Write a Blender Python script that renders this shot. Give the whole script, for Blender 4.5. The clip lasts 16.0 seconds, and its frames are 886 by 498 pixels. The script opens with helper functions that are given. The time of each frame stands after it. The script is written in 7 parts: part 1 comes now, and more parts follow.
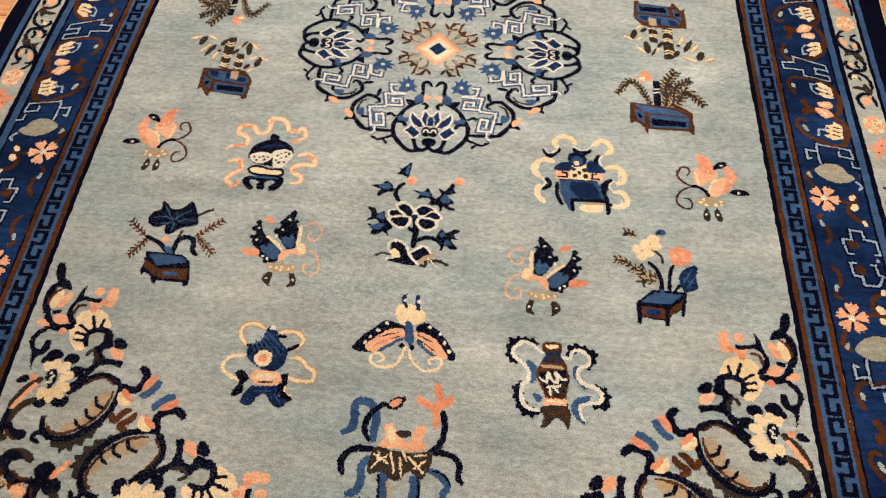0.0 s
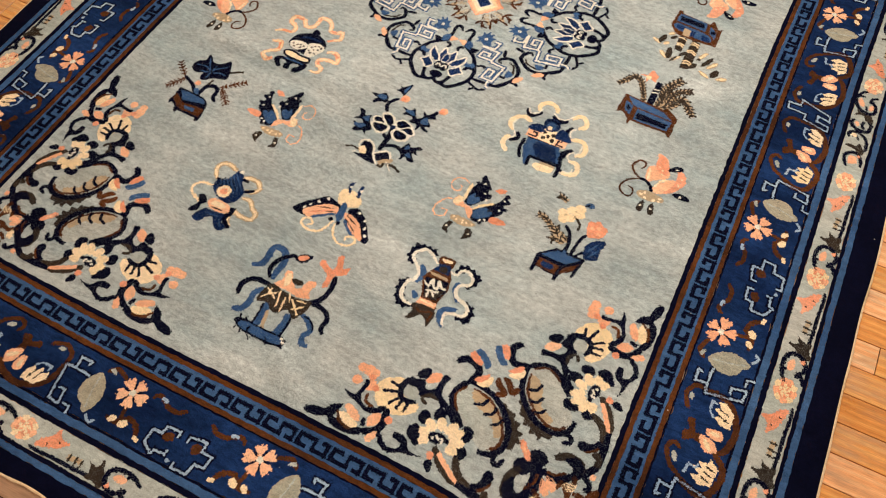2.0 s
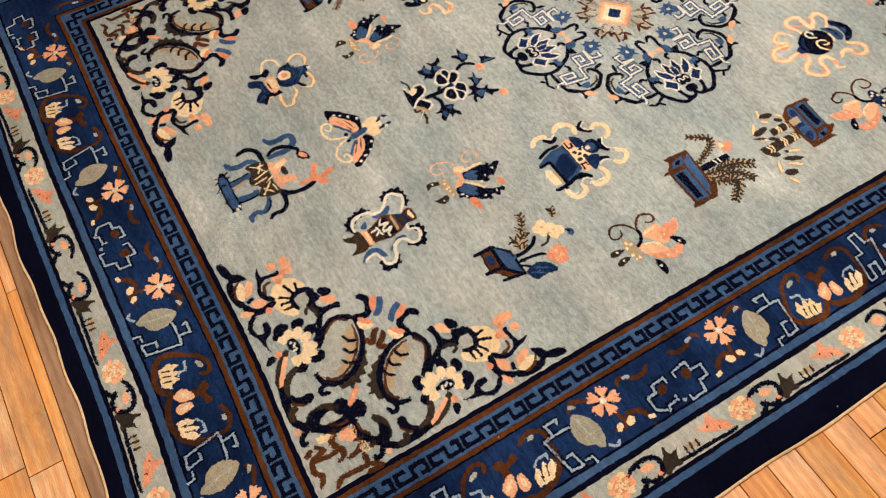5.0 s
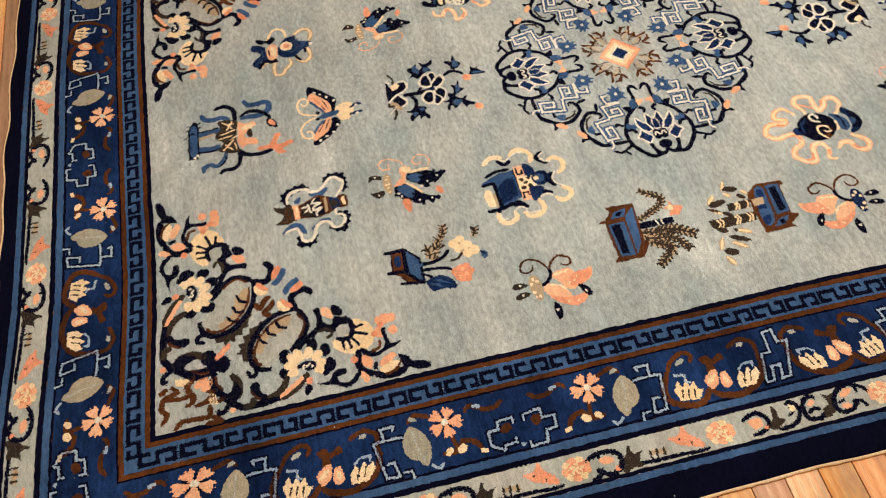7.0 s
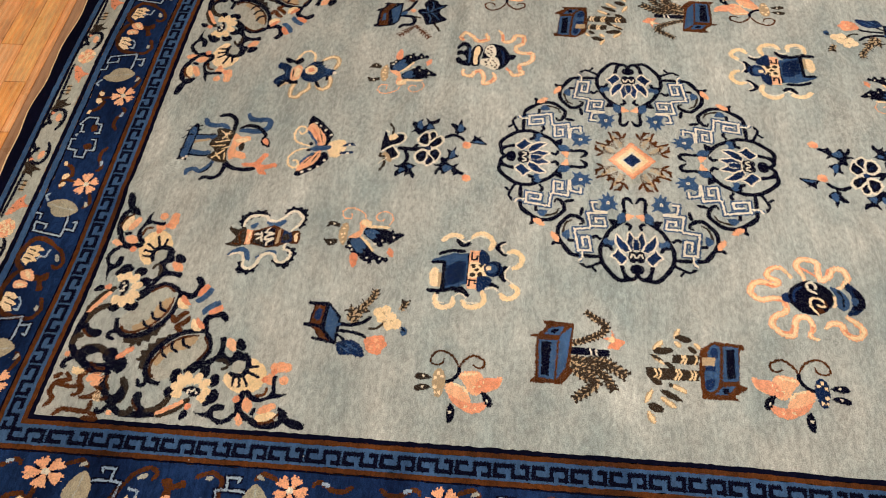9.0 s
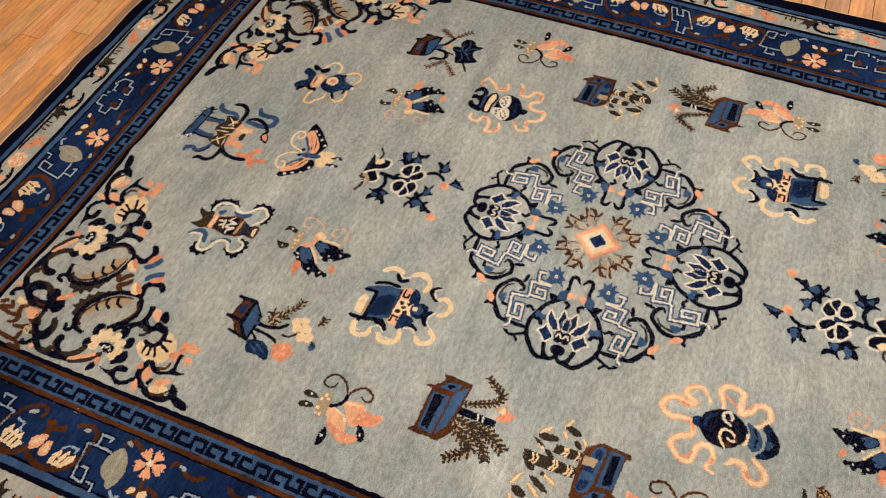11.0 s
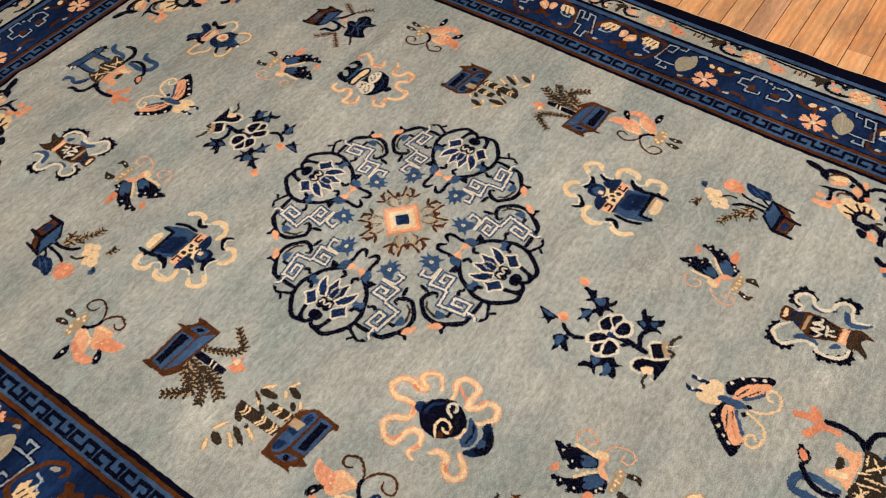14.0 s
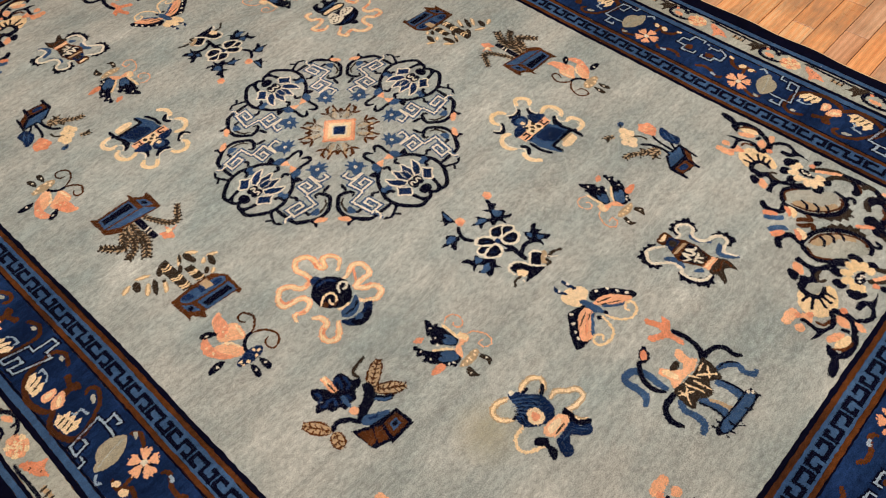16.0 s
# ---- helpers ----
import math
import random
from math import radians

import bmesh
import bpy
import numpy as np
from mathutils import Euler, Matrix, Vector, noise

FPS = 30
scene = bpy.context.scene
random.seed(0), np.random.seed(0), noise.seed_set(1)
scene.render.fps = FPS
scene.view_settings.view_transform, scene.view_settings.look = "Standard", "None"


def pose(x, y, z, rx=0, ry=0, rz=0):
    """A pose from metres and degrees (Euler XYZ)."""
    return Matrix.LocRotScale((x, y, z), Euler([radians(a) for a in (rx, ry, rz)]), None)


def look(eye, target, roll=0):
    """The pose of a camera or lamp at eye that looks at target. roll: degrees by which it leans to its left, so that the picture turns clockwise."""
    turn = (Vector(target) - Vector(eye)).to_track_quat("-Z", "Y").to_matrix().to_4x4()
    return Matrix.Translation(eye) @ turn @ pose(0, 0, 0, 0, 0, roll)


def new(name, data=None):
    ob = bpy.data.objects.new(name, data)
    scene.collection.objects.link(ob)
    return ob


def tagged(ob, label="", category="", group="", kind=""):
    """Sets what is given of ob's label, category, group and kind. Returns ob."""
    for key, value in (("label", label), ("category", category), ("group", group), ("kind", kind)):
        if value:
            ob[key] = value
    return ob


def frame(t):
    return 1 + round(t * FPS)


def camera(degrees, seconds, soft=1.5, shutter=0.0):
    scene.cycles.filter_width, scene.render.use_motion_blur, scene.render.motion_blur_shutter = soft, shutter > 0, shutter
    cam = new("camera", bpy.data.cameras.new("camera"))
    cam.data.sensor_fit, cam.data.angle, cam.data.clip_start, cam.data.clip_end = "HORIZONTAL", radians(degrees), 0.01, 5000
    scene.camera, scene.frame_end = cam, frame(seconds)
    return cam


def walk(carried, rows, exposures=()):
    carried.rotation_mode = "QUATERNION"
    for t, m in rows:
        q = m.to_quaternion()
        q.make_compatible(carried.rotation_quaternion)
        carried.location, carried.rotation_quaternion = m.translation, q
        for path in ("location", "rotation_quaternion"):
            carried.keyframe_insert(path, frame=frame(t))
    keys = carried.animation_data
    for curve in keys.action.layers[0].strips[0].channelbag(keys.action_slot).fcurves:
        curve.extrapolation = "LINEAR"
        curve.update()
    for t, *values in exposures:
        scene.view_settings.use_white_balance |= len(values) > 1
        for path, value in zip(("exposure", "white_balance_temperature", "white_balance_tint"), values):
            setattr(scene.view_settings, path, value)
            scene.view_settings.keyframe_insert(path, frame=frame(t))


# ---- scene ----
from mathutils.geometry import tessellate_polygon

cam = camera(57.5, 16.0, soft=1.0)
# seconds, place of the eye, the point it looks at, roll in degrees
PATH = [
    (0, (0.128, -1.793, 1.732), (0.065, -0.723, 0.044), 0.7),
    (0.5, (0.295, -1.77, 1.785), (0.126, -0.717, 0.093), 0.8),
    (1, (0.512, -1.848, 1.853), (0.24, -0.822, 0.158), 0.7),
    (1.5, (0.692, -1.948, 1.887), (0.315, -0.959, 0.19), 0.3),
    (2, (0.81, -1.956, 1.882), (0.352, -1.016, 0.177), 0.6),
    (2.5, (1.002, -1.865, 1.848), (0.429, -0.986, 0.146), -0.5),
    (3, (1.136, -1.748, 1.883), (0.468, -0.988, 0.157), -2.6),
    (3.2, (1.211, -1.766, 1.861), (0.488, -1.011, 0.156), -2.2),
    (5.3, (1.501, -1.399, 1.865), (0.557, -0.945, 0.161), -3.4),
    (5.5, (1.487, -1.349, 1.87), (0.536, -0.921, 0.163), -3.4),
    (6, (1.548, -1.208, 1.875), (0.559, -0.851, 0.173), -3.8),
    (6.5, (1.672, -1.036, 1.883), (0.641, -0.764, 0.191), -4.2),
    (7, (1.741, -0.919, 1.88), (0.683, -0.738, 0.192), -4.5),
    (7.5, (1.697, -0.759, 1.863), (0.624, -0.668, 0.178), -4.6),
    (8, (1.609, -0.606, 1.857), (0.521, -0.605, 0.179), -4.7),
    (8.5, (1.583, -0.508, 1.857), (0.483, -0.583, 0.189), -4.1),
    (8.7, (1.591, -0.442, 1.874), (0.49, -0.555, 0.208), -4.2),
    (10.8, (1.474, 0.116, 1.927), (0.409, -0.34, 0.297), -2.7),
    (11, (1.44, 0.162, 1.915), (0.373, -0.325, 0.295), -2.6),
    (11.5, (1.339, 0.282, 1.853), (0.286, -0.277, 0.247), -2.8),
    (12, (1.268, 0.382, 1.762), (0.235, -0.24, 0.167), -3.0),
    (12.5, (1.285, 0.512, 1.757), (0.264, -0.164, 0.175), -3.2),
    (13, (1.285, 0.664, 1.788), (0.28, -0.049, 0.212), -3.5),
    (13.5, (1.195, 0.838, 1.792), (0.205, 0.103, 0.217), -3.7),
    (14, (1.113, 0.993, 1.772), (0.136, 0.243, 0.196), -3.6),
    (14.5, (1.169, 1.135, 1.774), (0.204, 0.358, 0.204), -3.9),
    (15, (1.263, 1.291, 1.791), (0.319, 0.484, 0.224), -3.8),
    (15.5, (1.258, 1.415, 1.808), (0.345, 0.573, 0.24), -3.7),
    (16, (1.121, 1.564, 1.764), (0.244, 0.677, 0.2), -3.7),
]
walk(cam, [(t, look(eye, target, roll)) for t, eye, target, roll in PATH], [(0, 0.22, 6080, 9), (3, 0.25, 6220, 10), (5.5, 0.22, 6260, 10), (8.5, 0.11, 6290, 10), (12.5, -0.10, 6290, 11), (16, -0.10, 6260, 11)])

# ---- light: a closed room, lit by warm ceiling lights ----
world = bpy.data.worlds.new("room_air")
scene.world = world
world.use_nodes = True
world.node_tree.nodes["Background"].inputs[0].default_value = (1.0, 0.94, 0.86, 1)
world.node_tree.nodes["Background"].inputs[1].default_value = 0.05


def ceiling_lamp(x, y, watts, size):
    data = bpy.data.lights.new("ceiling_lamp_light", "AREA")
    data.shape, data.size, data.energy, data.color = "DISK", size, watts, (1.0, 0.965, 0.90)
    ob = new("ceiling_lamp_light", data)
    ob.matrix_world = pose(x, y, 2.66)
    return ob


ceiling_lamp(0.4, 0.1, 46, 0.5)
ceiling_lamp(-1.4, 2.2, 47, 0.5)
ceiling_lamp(0.7, -3.0, 27, 0.5)


# ---- materials ----
def srgb(r, g, b):
    return tuple(((c / 255 + 0.055) / 1.055) ** 2.4 if c > 10 else c / 255 / 12.92 for c in (r, g, b)) + (1,)


def nodes_of(name):
    m = bpy.data.materials.new(name)
    m.use_nodes = True
    t = m.node_tree
    bsdf = t.nodes["Principled BSDF"]

    def node(kind, **values):
        n = t.nodes.new(kind)
        for key, value in values.items():
            if key in n.inputs:
                n.inputs[key].default_value = value
        return n

    return m, t, bsdf, node


def noise_at(t, node, coords, scale, stretch=(1, 1, 1), detail=3.0, rough=0.55):
    m = node("ShaderNodeMapping")
    m.inputs["Scale"].default_value = stretch
    t.links.new(coords, m.inputs["Vector"])
    n = node("ShaderNodeTexNoise", Scale=scale, Detail=detail, Roughness=rough)
    t.links.new(m.outputs["Vector"], n.inputs["Vector"])
    return n.outputs["Fac"]


def ranged(t, node, fac, a, b, lo, hi):
    r = node("ShaderNodeMapRange")
    for i, v in enumerate((a, b, lo, hi)):
        r.inputs[i + 1].default_value = v
    t.links.new(fac, r.inputs[0])
    return r.outputs[0]


def times(t, node, a, b):
    n = node("ShaderNodeMath")
    n.operation = "MULTIPLY"
    t.links.new(a, n.inputs[0])
    t.links.new(b, n.inputs[1])
    return n.outputs[0]


YARN = {}


def yarn(key, rgb, vary=0.16, streak=0.12, tint=None, into=None, single=0.14):
    """Dyed wool pile: knot-sized speckle, weft streaks, broad fading, painted pile shading and a little relief."""
    m, t, bsdf, node = nodes_of("wool_" + key)
    geo = node("ShaderNodeNewGeometry")
    pos = geo.outputs["Position"]
    knot = noise_at(t, node, pos, 330, (1, 1, 0.2), 2.0, 0.6)
    tuft = noise_at(t, node, pos, 90, (0.7, 1.2, 0.2), 3.0, 0.6)
    weft = noise_at(t, node, pos, 3.4, (0.5, 4.0, 0.1), 5.0, 0.62)
    # broad blotches: shading of the uneven pile, put into the colour
    pile_shade = noise_at(t, node, pos, 2.3, (1, 1, 0.1), 3.0, 0.5)
    f = ranged(t, node, knot, 0.3, 0.7, 1 - vary, 1 + vary)
    f = times(t, node, f, ranged(t, node, tuft, 0.3, 0.7, 1 - vary * 0.7, 1 + vary * 0.7))
    f = times(t, node, f, ranged(t, node, weft, 0.3, 0.7, 1 - streak, 1 + streak))
    fine = noise_at(t, node, pos, 18, (0.4, 3.2, 0.1), 4.0, 0.7)
    f = times(t, node, f, ranged(t, node, fine, 0.3, 0.7, 1 - streak * 0.7, 1 + streak * 0.7))
    f = times(t, node, f, ranged(t, node, pile_shade, 0.3, 0.7, 1 - streak * 0.8, 1 + streak * 0.8))
    # smaller blotches of the same painted pile shading
    shade_patch = noise_at(t, node, pos, 8.5, (1, 1.5, 0.1), 4.0, 0.65)
    f = times(t, node, f, ranged(t, node, shade_patch, 0.3, 0.7, 1 - streak * 0.55, 1 + streak * 0.55))
    if into is None:
        f = times(t, node, f, ranged(t, node, geo.outputs["Random Per Island"], 0, 1, 1 - single, 1 + single))
    mix = node("ShaderNodeMix")
    mix.data_type = "RGBA"
    mix.inputs[6].default_value = srgb(*rgb)
    mix.inputs[7].default_value = srgb(*(tint or rgb))
    t.links.new(ranged(t, node, noise_at(t, node, pos, 3.1, (1, 1.6, 0.1), 4.0, 0.6), 0.38, 0.66, 0, 1), mix.inputs[0])
    scale = node("ShaderNodeVectorMath")
    scale.operation = "SCALE"
    t.links.new(mix.outputs[2], scale.inputs[0])
    t.links.new(f, scale.inputs["Scale"])
    t.links.new(scale.outputs[0], bsdf.inputs["Base Color"])
    lint = node("ShaderNodeTexVoronoi", Scale=34.0)
    t.links.new(pos, lint.inputs["Vector"])
    apart = node("ShaderNodeSeparateColor")
    t.links.new(lint.outputs["Color"], apart.inputs[0])
    near = ranged(t, node, lint.outputs["Distance"], 0.03, 0.07, 1, 0)
    fleck = node("ShaderNodeMix")
    fleck.data_type = "RGBA"
    fleck.inputs[7].default_value = srgb(206, 200, 186) if sum(rgb) < 330 else srgb(84, 74, 62)
    t.links.new(times(t, node, near, ranged(t, node, apart.outputs[0], 0.93 if sum(rgb) < 330 else 0.955, 0.935 if sum(rgb) < 330 else 0.96, 0, 0.8)), fleck.inputs[0])
    t.links.new(scale.outputs[0], fleck.inputs[6])
    t.links.new(fleck.outputs[2], bsdf.inputs["Base Color"])
    if key == "field":
        # an old olive spill beside the round vase
        spot = node("ShaderNodeVectorMath")
        spot.operation = "DISTANCE"
        spot.inputs[1].default_value = (0.475, 1.02, 0.015)
        t.links.new(pos, spot.inputs[0])
        spill = node("ShaderNodeMix")
        spill.data_type = "RGBA"
        spill.inputs[7].default_value = srgb(150, 138, 96)
        t.links.new(times(t, node, ranged(t, node, spot.outputs["Value"], 0.02, 0.10, 0.55, 0.0), ranged(t, node, tuft, 0.3, 0.7, 0.6, 1.0)), spill.inputs[0])
        t.links.new(fleck.outputs[2], spill.inputs[6])
        t.links.new(spill.outputs[2], bsdf.inputs["Base Color"])
    bump = node("ShaderNodeBump", Strength=0.6, Distance=0.0015)
    t.links.new(times(t, node, knot, tuft), bump.inputs["Height"])
    t.links.new(bump.outputs[0], bsdf.inputs["Normal"])
    bsdf.inputs["Roughness"].default_value = 0.95
    bsdf.inputs["Specular IOR Level"].default_value = 0.04
    (YARN if into is None else into)[key] = m
    return m


PLAIN = {}  # the same wools for the plain grounds
DYES = [
    ("field", (175, 176, 167), 0.33, 0.13, (150, 159, 154)),
    ("navy", (9, 10, 30), 0.34, 0.10, (6, 7, 23)),
    ("deep", (27, 48, 86), 0.42, 0.32, (15, 29, 60)),
    ("blue", (64, 91, 125), 0.28, 0.18, (49, 74, 109)),
    ("brown", (92, 52, 25), 0.36, 0.18, (62, 36, 21)),
    ("umber", (58, 47, 37), 0.28, 0.12, (46, 40, 35)),
    ("peach", (236, 166, 124), 0.14, 0.08, (242, 188, 146)),
    ("orange", (224, 142, 104), 0.18, 0.10, (234, 162, 126)),
    ("cream", (238, 206, 156), 0.14, 0.08, (244, 216, 176)),
    ("ivory", (230, 220, 200), 0.12, 0.08, (220, 210, 186)),
    ("taupe", (158, 154, 134), 0.22, 0.08, (170, 158, 132)),
    ("tan", (184, 156, 120), 0.18, 0.08, (176, 154, 122)),
    ("pale", (164, 167, 155), 0.24, 0.16, (178, 175, 162)),
    ("rim", (166, 182, 194), 0.14, 0.06, (140, 160, 182)),
]
for dye in DYES:
    yarn(*dye)
    yarn(*dye, into=PLAIN)


def oak(name, dark, light, middle):
    m, t, bsdf, node = nodes_of(name)
    info = node("ShaderNodeObjectInfo")
    isle = node("ShaderNodeNewGeometry")
    move = node("ShaderNodeVectorMath")
    move.operation = "ADD"
    chance = node("ShaderNodeMath")
    chance.operation = "ADD"
    t.links.new(info.outputs["Random"], chance.inputs[0])
    t.links.new(isle.outputs["Random Per Island"], chance.inputs[1])
    far = node("ShaderNodeMath")
    far.operation = "MULTIPLY"
    far.inputs[1].default_value = 23.0
    t.links.new(chance.outputs[0], far.inputs[0])
    shift = node("ShaderNodeCombineXYZ")
    t.links.new(far.outputs[0], shift.inputs["X"])
    t.links.new(far.outputs[0], shift.inputs["Z"])
    t.links.new(isle.outputs["Position"], move.inputs[0])
    t.links.new(shift.outputs[0], move.inputs[1])
    pos = move.outputs[0]
    broad = noise_at(t, node, pos, 3.0, (0.6, 5.0, 1), 4.0, 0.6)
    ring = node("ShaderNodeTexWave", Scale=7.0, Distortion=7.0, Detail=3.0)
    ring.bands_direction = "Y"
    ring.inputs["Detail Scale"].default_value = 0.8
    rm = node("ShaderNodeMapping")
    rm.inputs["Scale"].default_value = (0.25, 2.0, 1)
    t.links.new(pos, rm.inputs["Vector"])
    t.links.new(rm.outputs[0], ring.inputs["Vector"])
    pore = noise_at(t, node, pos, 60, (0.5, 9.0, 1), 3.0, 0.65)
    wear = noise_at(t, node, pos, 5.0, (1, 1, 1), 5.0, 0.6)
    tone = node("ShaderNodeMath")
    tone.operation = "ADD"
    t.links.new(ranged(t, node, broad, 0.3, 0.7, 0.0, 0.45), tone.inputs[0])
    t.links.new(ranged(t, node, ring.outputs["Fac"], 0, 1, 0.0, 0.34), tone.inputs[1])
    tone2 = node("ShaderNodeMath")
    tone2.operation = "ADD"
    part_of = node("ShaderNodeMath")
    part_of.operation = "FRACT"
    t.links.new(chance.outputs[0], part_of.inputs[0])
    t.links.new(ranged(t, node, part_of.outputs[0], 0, 1, 0.0, 0.42), tone2.inputs[0])
    t.links.new(tone.outputs[0], tone2.inputs[1])
    ramp = node("ShaderNodeValToRGB")
    ramp.color_ramp.elements[0].color, ramp.color_ramp.elements[0].position = srgb(*dark), 0.0
    ramp.color_ramp.elements[1].color, ramp.color_ramp.elements[1].position = srgb(*light), 1.0
    mid = ramp.color_ramp.elements.new(0.55)
    mid.color = srgb(*middle)
    t.links.new(tone2.outputs[0], ramp.inputs[0])
    f = times(t, node, ranged(t, node, pore, 0.3, 0.65, 0.76, 1.10), ranged(t, node, wear, 0.3, 0.7, 0.86, 1.08))
    scale = node("ShaderNodeVectorMath")
    scale.operation = "SCALE"
    scuff = node("ShaderNodeMix")
    scuff.data_type = "RGBA"
    scuff.inputs[7].default_value = srgb(184, 142, 108)
    t.links.new(ramp.outputs[0], scuff.inputs[6])
    t.links.new(ranged(t, node, noise_at(t, node, pos, 5.5, (0.7, 2.4, 1), 5.0, 0.65), 0.46, 0.66, 0, 0.75), scuff.inputs[0])
    t.links.new(scuff.outputs[2], scale.inputs[0])
    t.links.new(f, scale.inputs["Scale"])
    t.links.new(scale.outputs[0], bsdf.inputs["Base Color"])
    t.links.new(ranged(t, node, wear, 0.3, 0.7, 0.24, 0.46), bsdf.inputs["Roughness"])
    bump = node("ShaderNodeBump", Strength=0.25, Distance=0.0008)
    t.links.new(pore, bump.inputs["Height"])
    t.links.new(bump.outputs[0], bsdf.inputs["Normal"])
    return m


OAK = oak("oiled_oak", (196, 114, 50), (246, 186, 108), (230, 154, 76))
PINK_OAK = oak("pinkish_oak", (186, 128, 88), (244, 198, 158), (226, 168, 126))
# pale boards, their colour raised further to stand in for floor glare
GLARE_PALE_OAK = oak("glare_pale_oak", (230, 146, 84), (255, 210, 158), (252, 182, 120))
GOLD_OAK = oak("golden_oak", (236, 146, 70), (255, 202, 130), (252, 174, 98))
FILLER = oak("grey_filler_strip", (128, 92, 66), (186, 146, 112), (158, 120, 90))


def plain(name, rgb, rough=0.8, grain=40, vary=0.06):
    m, t, bsdf, node = nodes_of(name)
    pos = node("ShaderNodeNewGeometry").outputs["Position"]
    f = times(t, node, ranged(t, node, noise_at(t, node, pos, grain), 0.3, 0.7, 1 - vary, 1 + vary), ranged(t, node, noise_at(t, node, pos, 1.5), 0.3, 0.7, 1 - vary, 1 + vary))
    scale = node("ShaderNodeVectorMath")
    scale.operation = "SCALE"
    scale.inputs[0].default_value = srgb(*rgb)[:3]
    t.links.new(f, scale.inputs["Scale"])
    t.links.new(scale.outputs[0], bsdf.inputs["Base Color"])
    bsdf.inputs["Roughness"].default_value = rough
    return m


WALL = plain("wall_paint", (222, 212, 196))
CEILING = plain("ceiling_paint", (232, 228, 218))
GAP = plain("dark_board_gap", (44, 28, 16))


# ---- room ----
def mesh_object(name, verts, faces, materials, parent=None, label="", slots=None, smooth=False):
    data = bpy.data.meshes.new(name)
    data.from_pydata(verts, [], faces)
    for m in materials:
        data.materials.append(m)
    if slots is not None:
        data.polygons.foreach_set("material_index", slots)
    if smooth:
        data.polygons.foreach_set("use_smooth", [True] * len(data.polygons))
    data.update()
    ob = new(name, data)
    if parent:
        ob.parent = parent
    if label:
        ob["label"] = label
    return ob


def slab(name, x0, y0, z0, x1, y1, z1, material, parent=None, label=""):
    v = [(x, y, z) for z in (z0, z1) for y in (y0, y1) for x in (x0, x1)]
    f = [(0, 2, 3, 1), (4, 5, 7, 6), (0, 1, 5, 4), (1, 3, 7, 5), (3, 2, 6, 7), (2, 0, 4, 6)]
    return mesh_object(name, v, f, [material], parent, label)


X0, X1, Y0, Y1, TOP = -3.4, 3.0, -4.0, 4.4, 2.7
floor = slab("floor", X0, Y0, -0.06, X1, Y1, -0.006, GAP)
tagged(floor, "oak strip floor of warm oiled boards with dark joints", "floor", kind="structure")
for name, box in (("wall_north", (X0, Y1, -0.06, X1, Y1 + 0.12, TOP)), ("wall_south", (X0, Y0 - 0.12, -0.06, X1, Y0, TOP)), ("wall_east", (X1, Y0 - 0.12, -0.06, X1 + 0.12, Y1 + 0.12, TOP)), ("wall_west", (X0 - 0.12, Y0 - 0.12, -0.06, X0, Y1 + 0.12, TOP))):
    tagged(slab(name, *box, WALL), "plain off-white painted room wall", "wall", kind="structure")
tagged(slab("ceiling", X0 - 0.12, Y0 - 0.12, TOP, X1 + 0.12, Y1 + 0.12, TOP + 0.1, CEILING), "plain white painted ceiling of the room", "ceiling", kind="structure")

# ---- rug ----
PILE = 0.011  # height of the pile over the floor
FU, FV = 0.915, 1.490  # half width and half length of the open field


def soft_step(a, b, v):
    k = np.clip((v - a) / (b - a), 0.0, 1.0)
    return k * k * (3 - 2 * k)


def woven(u, v):
    """From the drawn pattern to the hand-knotted rug, whose north half came out longer and a little askew."""
    y = v * (1 + 0.05 * soft_step(0.0, 0.8, v))
    y = y - (0.006 + 0.024 * soft_step(0.4, 0.95, u) - 0.012 * soft_step(0.3, 0.9, -u)) * soft_step(1.36, 1.49, -v)
    x = u + 0.016 * np.maximum(0.0, v) * soft_step(0.0, 0.5, v)
    x = x + soft_step(-0.5, -0.9, u) * (0.012 + 0.03 * soft_step(-0.7, 0.9, v))
    return x, y


def unwoven(x, y):
    """The place of the pattern that came to lie at a place of the rug."""
    u, v = x, y
    for _ in range(6):
        a, b = woven(u, v)
        u, v = float(u + x - a), float(v + y - b)
    return u, v


# creases of the unpressed rug: both ends, height and half width in metres
CREASES = np.array([
    (-0.72, -0.53, -0.16, -0.55, 0.0050, 0.022),
    (-0.34, -0.61, 0.10, -0.86, 0.0050, 0.020),
    (-0.32, -0.52, -0.13, -0.50, 0.0040, 0.018),
    (0.05, -1.36, 0.20, -1.50, 0.0070, 0.028),
    (-0.30, 0.65, -0.12, 0.62, 0.0050, 0.020),
    (-0.12, 0.62, -0.17, 0.73, 0.0045, 0.020),
    (-0.50, 1.22, -0.13, 1.15, 0.0060, 0.034),
    (0.50, 1.08, 0.30, 1.03, 0.0050, 0.024),
    (0.20, 1.38, -0.10, 1.41, 0.0050, 0.030),
])


